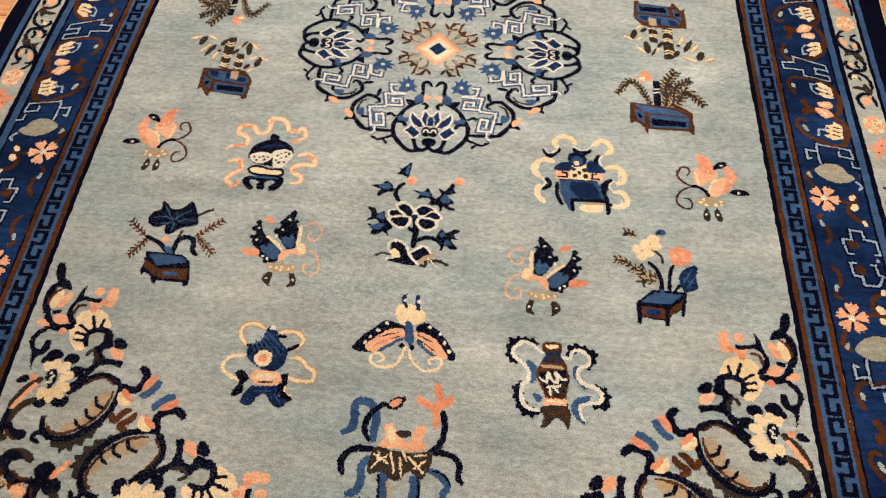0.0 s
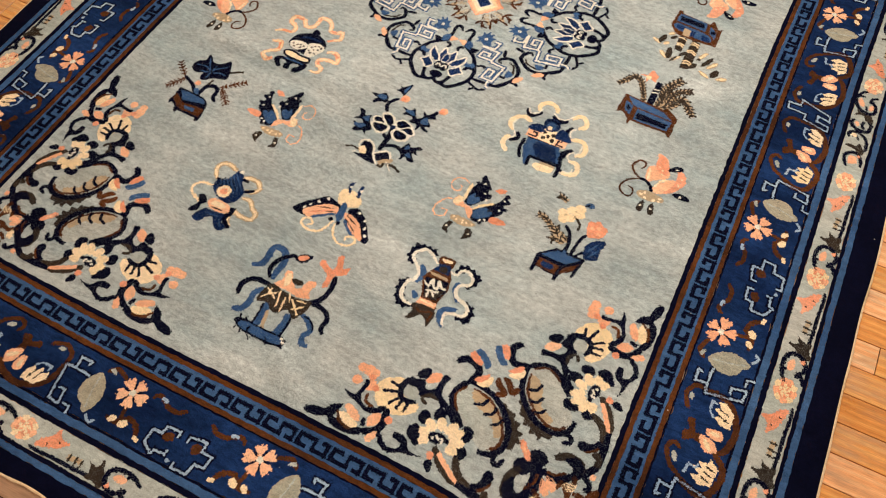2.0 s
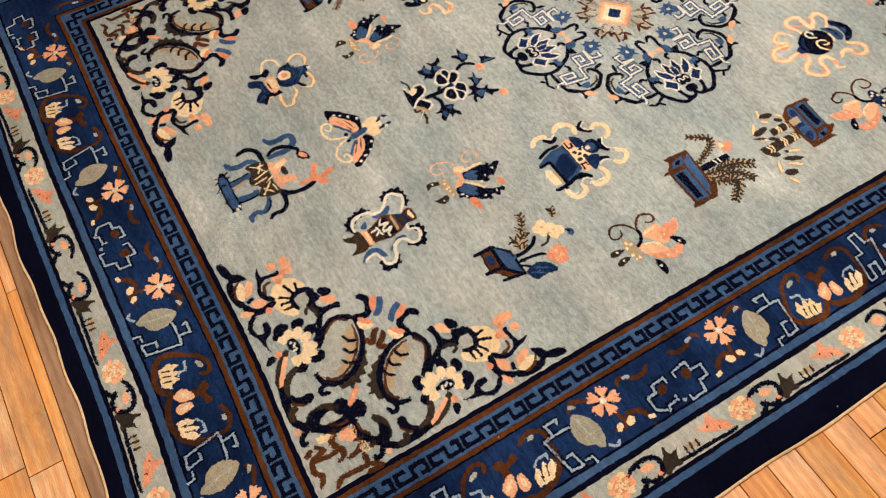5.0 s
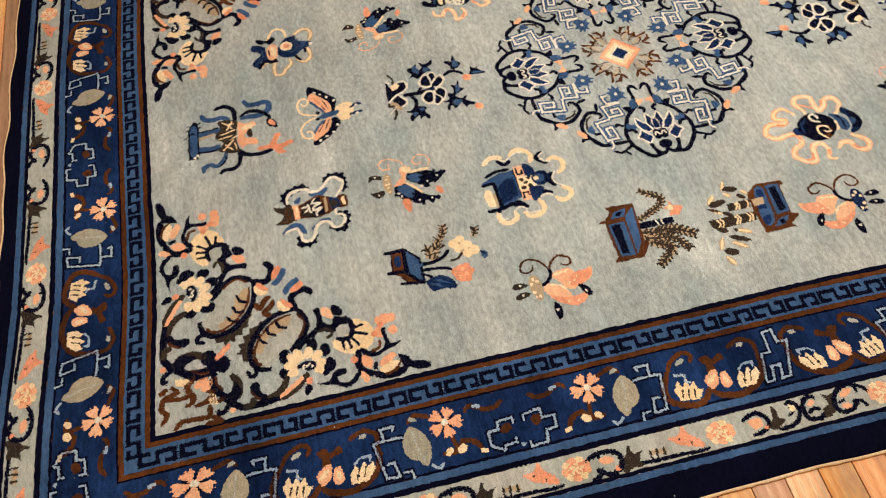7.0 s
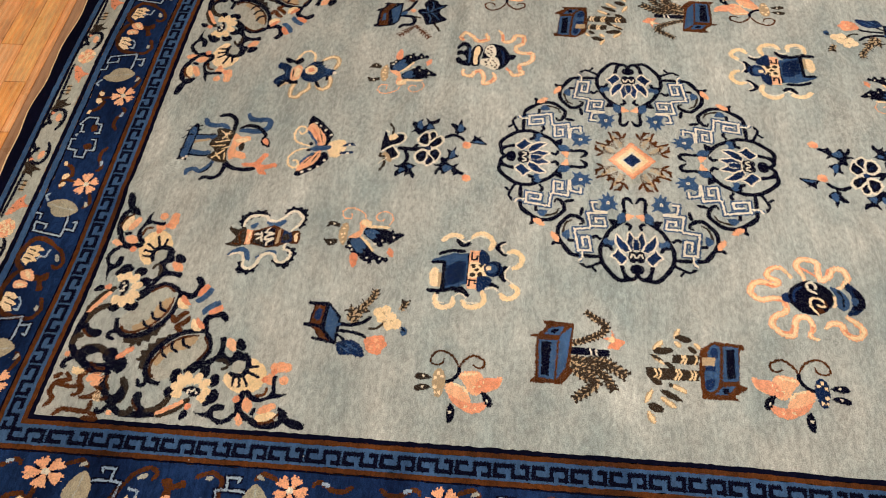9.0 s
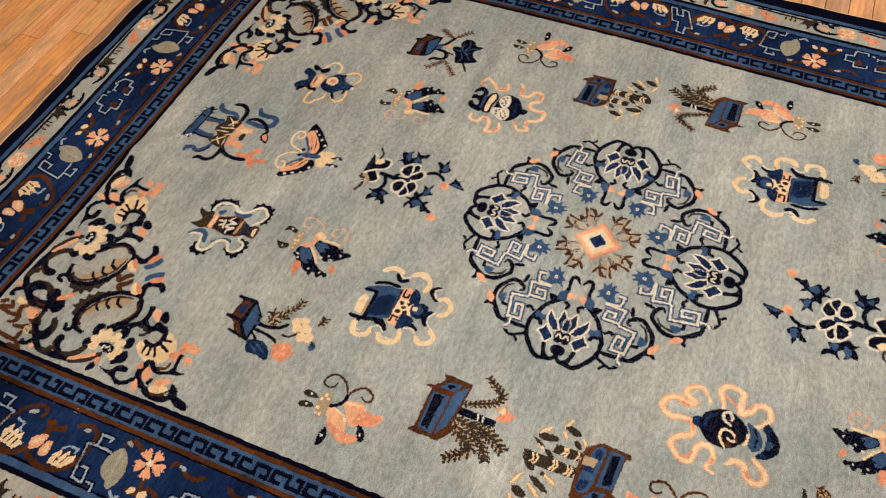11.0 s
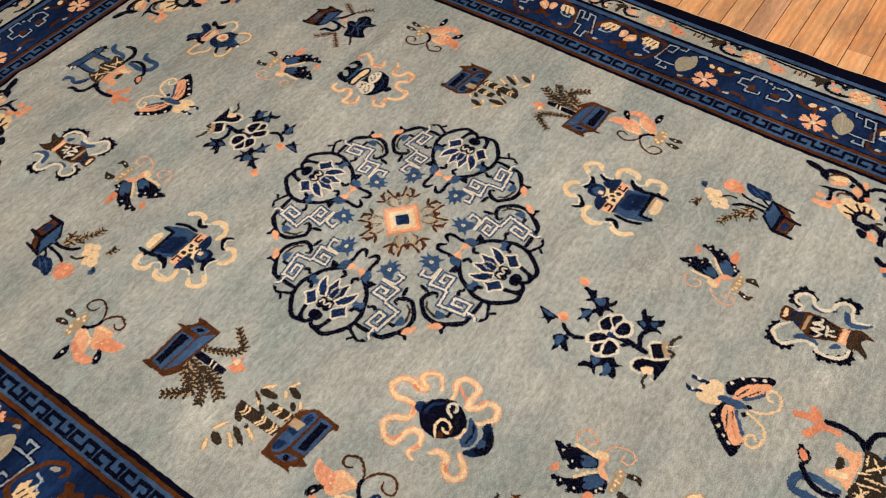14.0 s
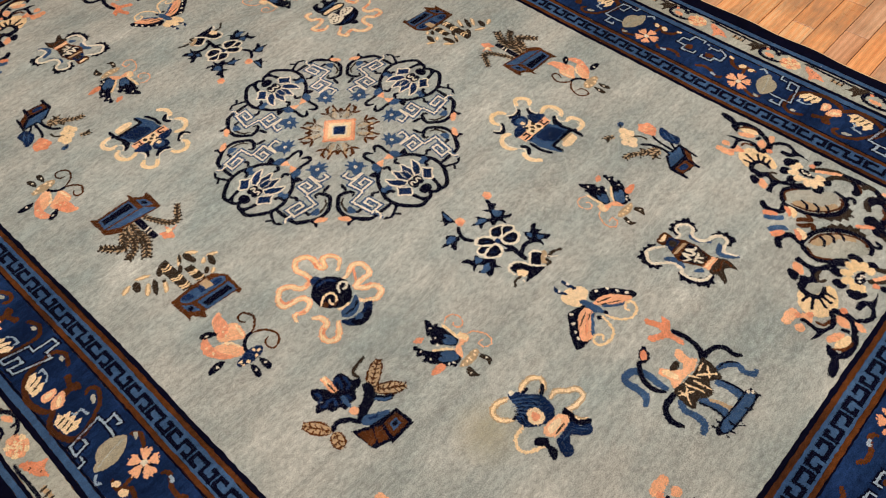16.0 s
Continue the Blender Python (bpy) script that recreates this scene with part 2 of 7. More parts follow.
def swell(x, y):
    """The low waves and soft creases of a rug that does not lie quite flat."""
    a = np.sin(2.9 * x + 1.7 * y + 0.6 * np.sin(3.1 * y)) + 0.8 * np.sin(4.3 * y - 2.2 * x + 1.1)
    b = np.sin(9.5 * y + 6.1 * x + 1.4 * np.sin(2.3 * x - y)) * np.sin(2.1 * x - 1.3 * y + 0.7)
    px, py = np.asarray(x)[..., None], np.asarray(y)[..., None]
    ax, ay, bx, by, tall, wide = CREASES.T
    k = np.clip(((px - ax) * (bx - ax) + (py - ay) * (by - ay)) / ((bx - ax) ** 2 + (by - ay) ** 2), 0, 1)
    far = ((px - ax - k * (bx - ax)) ** 2 + (py - ay - k * (by - ay)) ** 2) / wide**2
    ridge = (2.0 * tall * np.sin(np.pi * (0.15 + 0.7 * k)) * np.exp(-far)).sum(-1)
    return 0.001 * a + 0.0016 * b + 0.0034 + ridge


rug = tagged(new("rug"), "blue-grey wool rug with navy borders on the oak floor", "rug")


def pile_grid(name, us, vs, material, parent, label="", lift=0.0, edge=None):
    verts, faces = [], []
    for v in vs:
        for u in us:
            uu, vv = edge(u, v) if edge else (u, v)
            x, y = woven(uu, vv)
            verts.append((x, y, PILE + lift + swell(x, y)))
    n = len(us)
    for j in range(len(vs) - 1):
        for i in range(n - 1):
            a = j * n + i
            faces.append((a, a + 1, a + n + 1, a + n))
    return mesh_object(name, verts, faces, [material], parent, label, smooth=True)


def span(a, b, step):
    n = max(1, math.ceil(abs(b - a) / step))
    return [a + (b - a) * i / n for i in range(n + 1)]


pile_grid("field", span(-FU, FU, 0.012), span(-FV, FV, 0.012), PLAIN["field"], rug, "blue-grey wool field with weft streaks and painted pile shading")


def reach(d):
    """Drawn distance from the field to knotted distance: the main border came out broader than drawn."""
    return np.interp(d, [-0.1, 0.0, 0.021, 0.070, 0.086, 0.218, 0.249, 0.327, 0.353, 0.6], [-0.1, 0.0, 0.028, 0.077, 0.094, 0.248, 0.287, 0.361, 0.387, 0.634])


def frame_band(name, inner, outer, colour, label="", ragged=0.0016, lift=0.0003):
    """A closed rectangular band of pile; inner and outer are its distances from the edge of the field."""
    verts, faces = [], []
    inner, outer = float(reach(inner)), float(reach(outer))
    iu, iv, ou, ov = FU + inner, FV + inner, FU + outer, FV + outer
    sides = [((-1, -1), (1, -1)), ((1, -1), (1, 1)), ((1, 1), (-1, 1)), ((-1, 1), (-1, -1))]
    cross = max(1, math.ceil((outer - inner) / 0.02))
    ring = []
    for (a, b), (c, d) in sides:
        n = math.ceil(2 * (ov if a == c else ou) / 0.012)
        for i in range(n):
            k = i / n
            col = []
            for j in range(cross + 1):
                w = j / cross
                hu, hv = iu + (ou - iu) * w, iv + (ov - iv) * w
                s = b + (d - b) * k
                u, v = (a + (c - a) * k) * hu, s * hv
                j1 = random.uniform(-ragged, ragged) if j in (0, cross) else 0
                if a == c:
                    u += j1
                else:
                    v += j1
                x, y = woven(u, v)
                col.append((x, y, PILE + lift + swell(x, y)))
            ring.append(col)
    for col in ring:
        verts.extend(col)
    m, n = cross + 1, len(ring)
    for i in range(n):
        for j in range(cross):
            a, b = i * m + j, ((i + 1) % n) * m + j
            faces.append((a, a + 1, b + 1, b))
    return mesh_object(name, verts, faces, [PLAIN[colour]], rug, label, smooth=True)


BANDS = [
    ("guard_line", -0.001, 0.0085, "navy", "dark navy guard line round the field"),
    ("guard_line", 0.0085, 0.018, "brown", "rust-brown guard line"),
    ("key_band", 0.018, 0.070, "blue", "faded blue band with a dark key fret"),
    ("guard_line", 0.070, 0.082, "brown", "rust-brown guard line"),
    ("guard_line", 0.082, 0.086, "navy", "thin dark navy line"),
    ("main_border", 0.086, 0.218, "deep", "deep blue main border with flowers, frets and fruit"),
    ("guard_line", 0.218, 0.223, "navy", "thin dark navy line"),
    ("guard_line", 0.223, 0.238, "blue", "faded blue guard stripe"),
    ("guard_line", 0.238, 0.249, "navy", "dark navy guard line"),
    ("outer_border", 0.249, 0.327, "pale", "grey outer border with a scrolling vine"),
    ("guard_line", 0.327, 0.337, "navy", "dark navy guard line"),
    ("guard_line", 0.337, 0.353, "blue", "faded blue guard stripe"),
]
for band in BANDS:
    frame_band(*band)


# the plain navy rim, whose outer edge wanders, with its thin bound edge
def rim_reach(side, s):
    """Width of the navy rim along each side; it ends in an uneven line."""
    wave = (0.018 if side in (0, 3) else 0.008) * noise.noise((s * 2.2, side * 7.3, 1.0)) + (0.014 if side in (0, 3) else 0.004) * noise.noise((s * 6.0, side * 3.1, 5.0))
    return {0: 0.043, 1: 0.066, 2: 0.05, 3: 0.054}[side] + wave


def rim_side(side):
    hu, hv = FU + float(reach(0.353)), FV + float(reach(0.353))
    ends = [((-1, -1), (1, -1)), ((1, -1), (1, 1)), ((1, 1), (-1, 1)), ((-1, 1), (-1, -1))][side]
    (a, b), (c, d) = ends
    prev, after = (side + 3) % 4, (side + 1) % 4
    n = math.ceil(2 * (hv if a == c else hu) / 0.012)
    verts, faces, bind, bfaces = [], [], [], []
    for i in range(n + 1):
        k = i / n
        s = 2 * k - 1
        wide = rim_reach(side, s * (hv if a == c else hu))
        for j in range(7):
            w = j / 6 * wide
            t = b + (d - b) * k
            u, v = (a + (c - a) * k) * hu, t * hv
            out = (0, -1) if side == 0 else (1, 0) if side == 1 else (0, 1) if side == 2 else (-1, 0)
            along = (out[1] * -1, out[0])
            lead = w * (rim_reach(after, 0) / wide) if k > 0.999 else -w * (rim_reach(prev, 0) / wide) if k < 0.001 else 0
            x, y = woven(u + out[0] * w + along[0] * lead, v + out[1] * w + along[1] * lead)
            drop = 0.004 * (j / 6) ** 6
            verts.append((x, y, PILE + 0.0003 + swell(x, y) * (1 - 0.7 * (j / 6) ** 3) - drop))
        x, y, z = verts[-1]
        jit = random.uniform(0.0005, 0.0025)
        for dx, dz in ((0.0, 0.0004), (0.004 + jit, -0.001), (0.005 + jit, -0.004), (0.0, -z + 0.001)):
            bind.append((x + out[0] * dx, y + out[1] * dx, z + dz))
    for i in range(n):
        for j in range(6):
            p = i * 7 + j
            faces.append((p, p + 1, p + 8, p + 7))
        for j in range(3):
            p = i * 4 + j
            bfaces.append((p, p + 1, p + 5, p + 4))
    mesh_object("rim", verts, faces, [PLAIN["navy"]], rug, "plain dark navy outer rim of the rug", smooth=True)
    mesh_object("binding", bind, bfaces, [PLAIN["cream"]], rug, "pale cotton overcast edge", smooth=True)


for side in range(4):
    rim_side(side)


# ---- drawing with wool: ornaments in centimetres, knotted into the rug ----
def curve_through(points, closed=False, step=0.38):
    """A smooth line through some points, in short even steps."""
    p = [Vector((*q, 0)) for q in points]
    n, out = len(p), []
    for i in range(n if closed else n - 1):
        a, b, c, d = (p[(i + k) % n] if closed else p[min(n - 1, max(0, i + k))] for k in (-1, 0, 1, 2))
        m = max(2, math.ceil((c - b).length / step))
        for j in range(m):
            t = j / m
            q = 0.5 * (2 * b + (c - a) * t + (2 * a - 5 * b + 4 * c - d) * t * t + (3 * b - a - 3 * c + d) * t**3)
            out.append((q.x, q.y))
    if not closed:
        out.append(tuple(p[-1][:2]))
    return out


def straight_through(points, closed=False, step=0.5):
    n, out = len(points), []
    for i in range(n if closed else n - 1):
        (ax, ay), (bx, by) = points[i], points[(i + 1) % n]
        m = max(1, math.ceil(math.hypot(bx - ax, by - ay) / step))
        out += [(ax + (bx - ax) * j / m, ay + (by - ay) * j / m) for j in range(m)]
    if not closed:
        out.append(points[-1])
    return out


KNOT = 0.25  # one knot of wool, in centimetres


class Drawing:
    """Shapes in one ornament's own plane. Later shapes lie a hair above earlier ones."""

    def __init__(self):
        self.shapes = []

    def _add(self, colour, verts, faces):
        self.shapes.append((colour, verts, faces))

    def line(self, colour, width, *points, taper=True, straight=False):
        path = straight_through(points) if straight else curve_through(points)
        n, verts = len(path), []
        for i, (x, y) in enumerate(path):
            ax, ay = path[max(0, i - 1)]
            bx, by = path[min(n - 1, i + 1)]
            dx, dy = bx - ax, by - ay
            k = math.hypot(dx, dy) or 1
            end = min(i, n - 1 - i) / max(1, n - 1)
            w = width / 2 * (1 if straight or not taper else 0.55 + 0.45 * min(1, end * 7))
            for s in (1, -1):
                h = s * (w + random.uniform(-0.05, 0.05))
                verts.append((x - dy / k * h, y + dx / k * h))
        if straight:
            for q in points[1:-1]:
                w = width / 2
                m = len(verts)
                verts += [(q[0] - w, q[1] - w), (q[0] + w, q[1] - w), (q[0] + w, q[1] + w), (q[0] - w, q[1] + w)]
            faces = [(2 * i, 2 * i + 1, 2 * i + 3, 2 * i + 2) for i in range(n - 1)]
            self._add(colour, verts, faces + [tuple(range(m, m + 4)) for m in range(2 * n, len(verts), 4)])
        else:
            self._add(colour, verts, [(2 * i, 2 * i + 1, 2 * i + 3, 2 * i + 2) for i in range(n - 1)])

    def _fill(self, colour, outline):
        verts = [(x + random.uniform(-0.05, 0.05), y + random.uniform(-0.05, 0.05)) for x, y in outline]
        tris = tessellate_polygon([[Vector((*v, 0)) for v in verts]])
        self._add(colour, verts, [tuple(t) for t in tris])

    def blob(self, colour, *points):
        self._fill(colour, curve_through(points, True))

    def panel(self, colour, *points):
        self._fill(colour, straight_through(points, True))

    def oval(self, colour, x, y, rx, ry=None, turn=0.0):
        ry, n = ry or rx, max(8, math.ceil(rx * 8))
        c, s = math.cos(radians(turn)), math.sin(radians(turn))
        ring = [(rx * math.cos(2 * math.pi * i / n), ry * math.sin(2 * math.pi * i / n)) for i in range(n)]
        self._fill(colour, [(x + c * a - s * b, y + s * a + c * b) for a, b in ring])

    def leaf(self, colour, x0, y0, x1, y1, width):
        k, t = math.hypot(x1 - x0, y1 - y0), math.degrees(math.atan2(y1 - y0, x1 - x0))
        self.oval(colour, (x0 + x1) / 2, (y0 + y1) / 2, k / 2, width / 2, t)

    def dots(self, colour, radius, *points):
        for x, y in points:
            self.oval(colour, x, y, radius * random.uniform(0.85, 1.15))

    def fern(self, colour, width, barb, *points, ground=None):
        """A stem with side leaflets, over an optional paler ground."""
        path = curve_through(points, step=1.25)
        if ground:
            self.line(ground, barb * 1.1, *points)
        self.line(colour, width, *points)
        for i in range(1, len(path) - 1):
            (ax, ay), (bx, by) = path[i - 1], path[i + 1]
            k = math.hypot(bx - ax, by - ay) or 1
            dx, dy = (bx - ax) / k, (by - ay) / k
            long = barb * (0.65 + 0.35 * math.sin(math.pi * i / len(path)))
            for s in (1, -1):
                x, y = path[i]
                self.line(colour, width * 0.85, (x, y), (x + (dx * 0.65 - s * dy * 0.8) * long, y + (dy * 0.65 + s * dx * 0.8) * long), taper=False)

    def blossom(self, petal, heart, x, y, radius, count, turn=0.0, seam=None):
        """A flower of notched, fan-shaped petals, parted by dark seams."""
        half = math.pi / count
        for i in range(count):
            a = radians(turn + 360 * i / count)
            fan = ((0.15, -0.5), (0.62, -0.78), (0.88, -0.66), (0.96, -0.4), (0.82, -0.12), (1.02, 0.05), (0.86, 0.22), (0.98, 0.52), (0.8, 0.76), (0.5, 0.72), (0.15, 0.5))
            grow = random.uniform(0.9, 1.08)
            self.panel(petal, *((x + math.cos(a + k * half) * r * radius * grow, y + math.sin(a + k * half) * r * radius * grow) for r, k in fan))
            if seam:
                self.line(seam, radius * 0.1, (x, y), (x + math.cos(a + half) * radius * 0.6, y + math.sin(a + half) * radius * 0.6), taper=False)
        self.oval(heart, x, y, radius * 0.2)

    def peony(self, x, y, rx, ry):
        """A full coral flower edged and veined with cream."""
        self.oval("orange", x, y, rx * 0.92, ry * 0.92)
        for i in range(9):
            a = 2 * math.pi * i / 9 + 0.3
            self.oval("cream" if i % 2 else "peach", x + math.cos(a) * rx * 0.78, y + math.sin(a) * ry * 0.78, rx * 0.3, ry * 0.26, math.degrees(a) + 90)
        for i in range(5):
            a = 2 * math.pi * i / 5 + 0.8
            self.line("cream", 0.55, (x + math.cos(a) * rx * 0.5, y + math.sin(a) * ry * 0.5), (x + math.cos(a + 0.7) * rx * 0.3, y + math.sin(a + 0.7) * ry * 0.3), (x + math.cos(a + 0.9) * rx * 0.05, y))

    def chart(self):
        """The drawing as a knotter's chart: a grid of knots, each of one colour (-1: none)."""
        xs = np.concatenate([np.array(v, float)[:, 0] for _, v, _ in self.shapes])
        ys = np.concatenate([np.array(v, float)[:, 1] for _, v, _ in self.shapes])
        x0, y0 = math.floor(xs.min() / KNOT) - 1, math.floor(ys.min() / KNOT) - 1
        nx, ny = math.ceil(xs.max() / KNOT) + 2 - x0, math.ceil(ys.max() / KNOT) + 2 - y0
        gx, gy = np.meshgrid((np.arange(nx) + x0 + 0.5) * KNOT, (np.arange(ny) + y0 + 0.5) * KNOT)
        dice = np.random.default_rng(7)
        gx, gy = gx + dice.uniform(-0.13, 0.13, gx.shape), gy + dice.uniform(-0.13, 0.13, gy.shape)
        keys = sorted({c for c, _, _ in self.shapes})
        cells = np.full(gx.shape, -1)
        for colour, verts, faces in self.shapes:
            v = np.array(verts, float)
            for f in faces:
                for tri in ((f[0], f[1], f[2]), (f[0], f[2], f[3])) if len(f) == 4 else (f,):
                    (ax, ay), (bx, by), (cx, cy) = v[list(tri)]
                    i0, i1 = max(0, int(min(ax, bx, cx) / KNOT - x0) - 1), int(max(ax, bx, cx) / KNOT - x0) + 2
                    j0, j1 = max(0, int(min(ay, by, cy) / KNOT - y0) - 1), int(max(ay, by, cy) / KNOT - y0) + 2
                    px, py = gx[j0:j1, i0:i1], gy[j0:j1, i0:i1]
                    e1 = (bx - ax) * (py - ay) - (by - ay) * (px - ax)
                    e2 = (cx - bx) * (py - by) - (cy - by) * (px - bx)
                    e3 = (ax - cx) * (py - cy) - (ay - cy) * (px - cx)
                    hit = ((e1 >= 0) & (e2 >= 0) & (e3 >= 0)) | ((e1 <= 0) & (e2 <= 0) & (e3 <= 0))
                    cells[j0:j1, i0:i1][hit] = keys.index(colour)
        j, i = np.nonzero(cells >= 0)
        return keys, cells[j, i], (i + x0) * KNOT, (j + y0) * KNOT

    def knot(self, name, label, places, parent=None):
        """Ties the chart into the rug once for each way of laying it: a function from centimetres to the pattern in metres."""
        keys, colours, left, low = self.chart()
        n = len(colours)
        made = []
        for number, place in enumerate(places):
            dice = np.random.default_rng(number)
            corner = np.array([(0, 0), (1, 0), (1, 1), (0, 1)]) * KNOT
            x = left[:, None] + corner[:, 0] + dice.uniform(-0.022, 0.022, (n, 4))
            y = low[:, None] + corner[:, 1] + dice.uniform(-0.022, 0.022, (n, 4))
            u, v = place(x, y)
            wx, wy = woven(u, v)
            wz = PILE + 0.0007 + swell(wx, wy) + dice.uniform(-0.00022, 0.00022, (n, 4))
            co = np.stack([wx, wy, wz], -1)
            a, b, c = co[0, 0], co[0, 1], co[0, 2]
            if (b[0] - a[0]) * (c[1] - a[1]) - (b[1] - a[1]) * (c[0] - a[0]) < 0:
                co = co[:, ::-1]
            data = bpy.data.meshes.new(name)
            data.vertices.add(4 * n)
            data.vertices.foreach_set("co", np.ascontiguousarray(co, np.float32).ravel())
            data.loops.add(4 * n)
            data.loops.foreach_set("vertex_index", np.arange(4 * n, dtype=np.int32))
            data.polygons.add(n)
            data.polygons.foreach_set("loop_start", np.arange(0, 4 * n, 4, dtype=np.int32))
            for k in keys:
                data.materials.append(YARN[k])
            data.polygons.foreach_set("material_index", colours.astype(np.int32))
            data.update(calc_edges=True)
            ob = new(name, data)
            ob.parent = parent or rug
            if label:
                ob["label"] = label
            made.append(ob)
        return made


def laid(x0, y0, turned=False, mirrored=False, size=1.0):
    """Lays an ornament at a place of the rug (metres), turned half round or mirrored left to right."""
    u, v = unwoven(x0, y0)
    k = -size if turned else size
    return lambda x, y: (u + k * (-x if mirrored else x) / 100, v + k * y / 100)


def two_ways(here, there, size=1.0):
    """As drawn, and turned half round in the other half."""
    return [laid(*here, size=size), laid(*there, True, size=size)]


def orange_butterfly(d):
    """A coral butterfly with curled feelers."""
    d.line("brown", 0.6, (11, 10.6), (8.2, 9.2), (6.5, 6.4), (7.2, 4.1), (9.5, 3.3), (10.5, 4.6), (9.8, 6.4), (8.4, 6.7))
    d.line("brown", 0.6, (11, 10.6), (8.7, 11.9), (7.4, 14.1), (8.2, 16.5), (10, 17.1), (10.8, 15.6), (9.9, 14.2))
    d.blob("peach", (12.5, 10.8), (11.7, 15.5), (13.9, 17.9), (12.7, 21.6), (15.7, 20.9), (17.6, 17), (18, 14.3), (15.1, 12.1))
    d.blob("orange", (13.9, 16.2), (13.3, 21.3), (15.7, 20.5), (17.5, 17), (16.9, 14.8))
    d.blob("peach", (16.2, 7.6), (15.1, 9.9), (16.9, 12.1), (19.5, 14.2), (22.3, 13.5), (19.8, 9.5))
    d.blob("orange", (18.1, 8.3), (19.8, 11.6), (20.3, 14.9), (20, 18.2), (22.3, 17.2), (23, 14.1), (20.9, 10.2))
    d.line("cream", 0.7, (12.8, 11.4), (12.3, 15.5))
    d.line("cream", 0.6, (15.4, 9.4), (16.3, 12.1), (18.3, 13.6))
    d.line("navy", 1, (10.7, 10.6), (12.5, 10.7), (14.3, 9.4), (15.3, 7.2))
    d.blob("tan", (12.2, 4.7), (11.7, 6.3), (14, 7.4), (18.7, 6.9), (19, 5.3), (15.5, 4.2))
    d.dots("cream", 0.45, (12.8, 5.6), (14.3, 4.9), (13.7, 6.7), (16.6, 5), (18.1, 6.2), (18.1, 5.2))
    d.blob("umber", (13.3, -0.1), (13, 1.8), (14, 4), (14.9, 1.8), (14.5, -0.1))
    d.blob("umber", (16.7, -0.1), (15.9, 2.2), (16.9, 4), (17.8, 1.8), (17.7, -0.1))
    d.dots("ivory", 0.35, (13.8, 1.8), (16.8, 1.8))
    d.blob("navy", (17.2, 16.6), (18, 18.7), (20.5, 19.7), (21, 18.3))
    d.blob("navy", (20.7, 9.3), (22.6, 10.5), (25.1, 10.1), (25.7, 8.9), (22.9, 8.5))
    d.dots("ivory", 0.4, (19.5, 18.3), (23.1, 9.3))
    d.dots("cream", 0.35, (21.5, 13.1), (21.8, 15.5), (15.7, 16.2), (14.7, 17.2), (16, 14.8))


d = Drawing()
orange_butterfly(d)
d.knot("butterfly_motif", "coral butterfly with brown curled feelers", [laid(0.60, -0.567), laid(-0.59, -0.512, False, True), laid(-0.555, 0.532, True)])

d.shapes = [({"tan": "deep", "umber": "navy"}.get(c, c), v, f) for c, v, f in d.shapes]
d.knot("butterfly_motif", "coral butterfly with a navy dotted head", [laid(0.562, 0.497, True, True)])


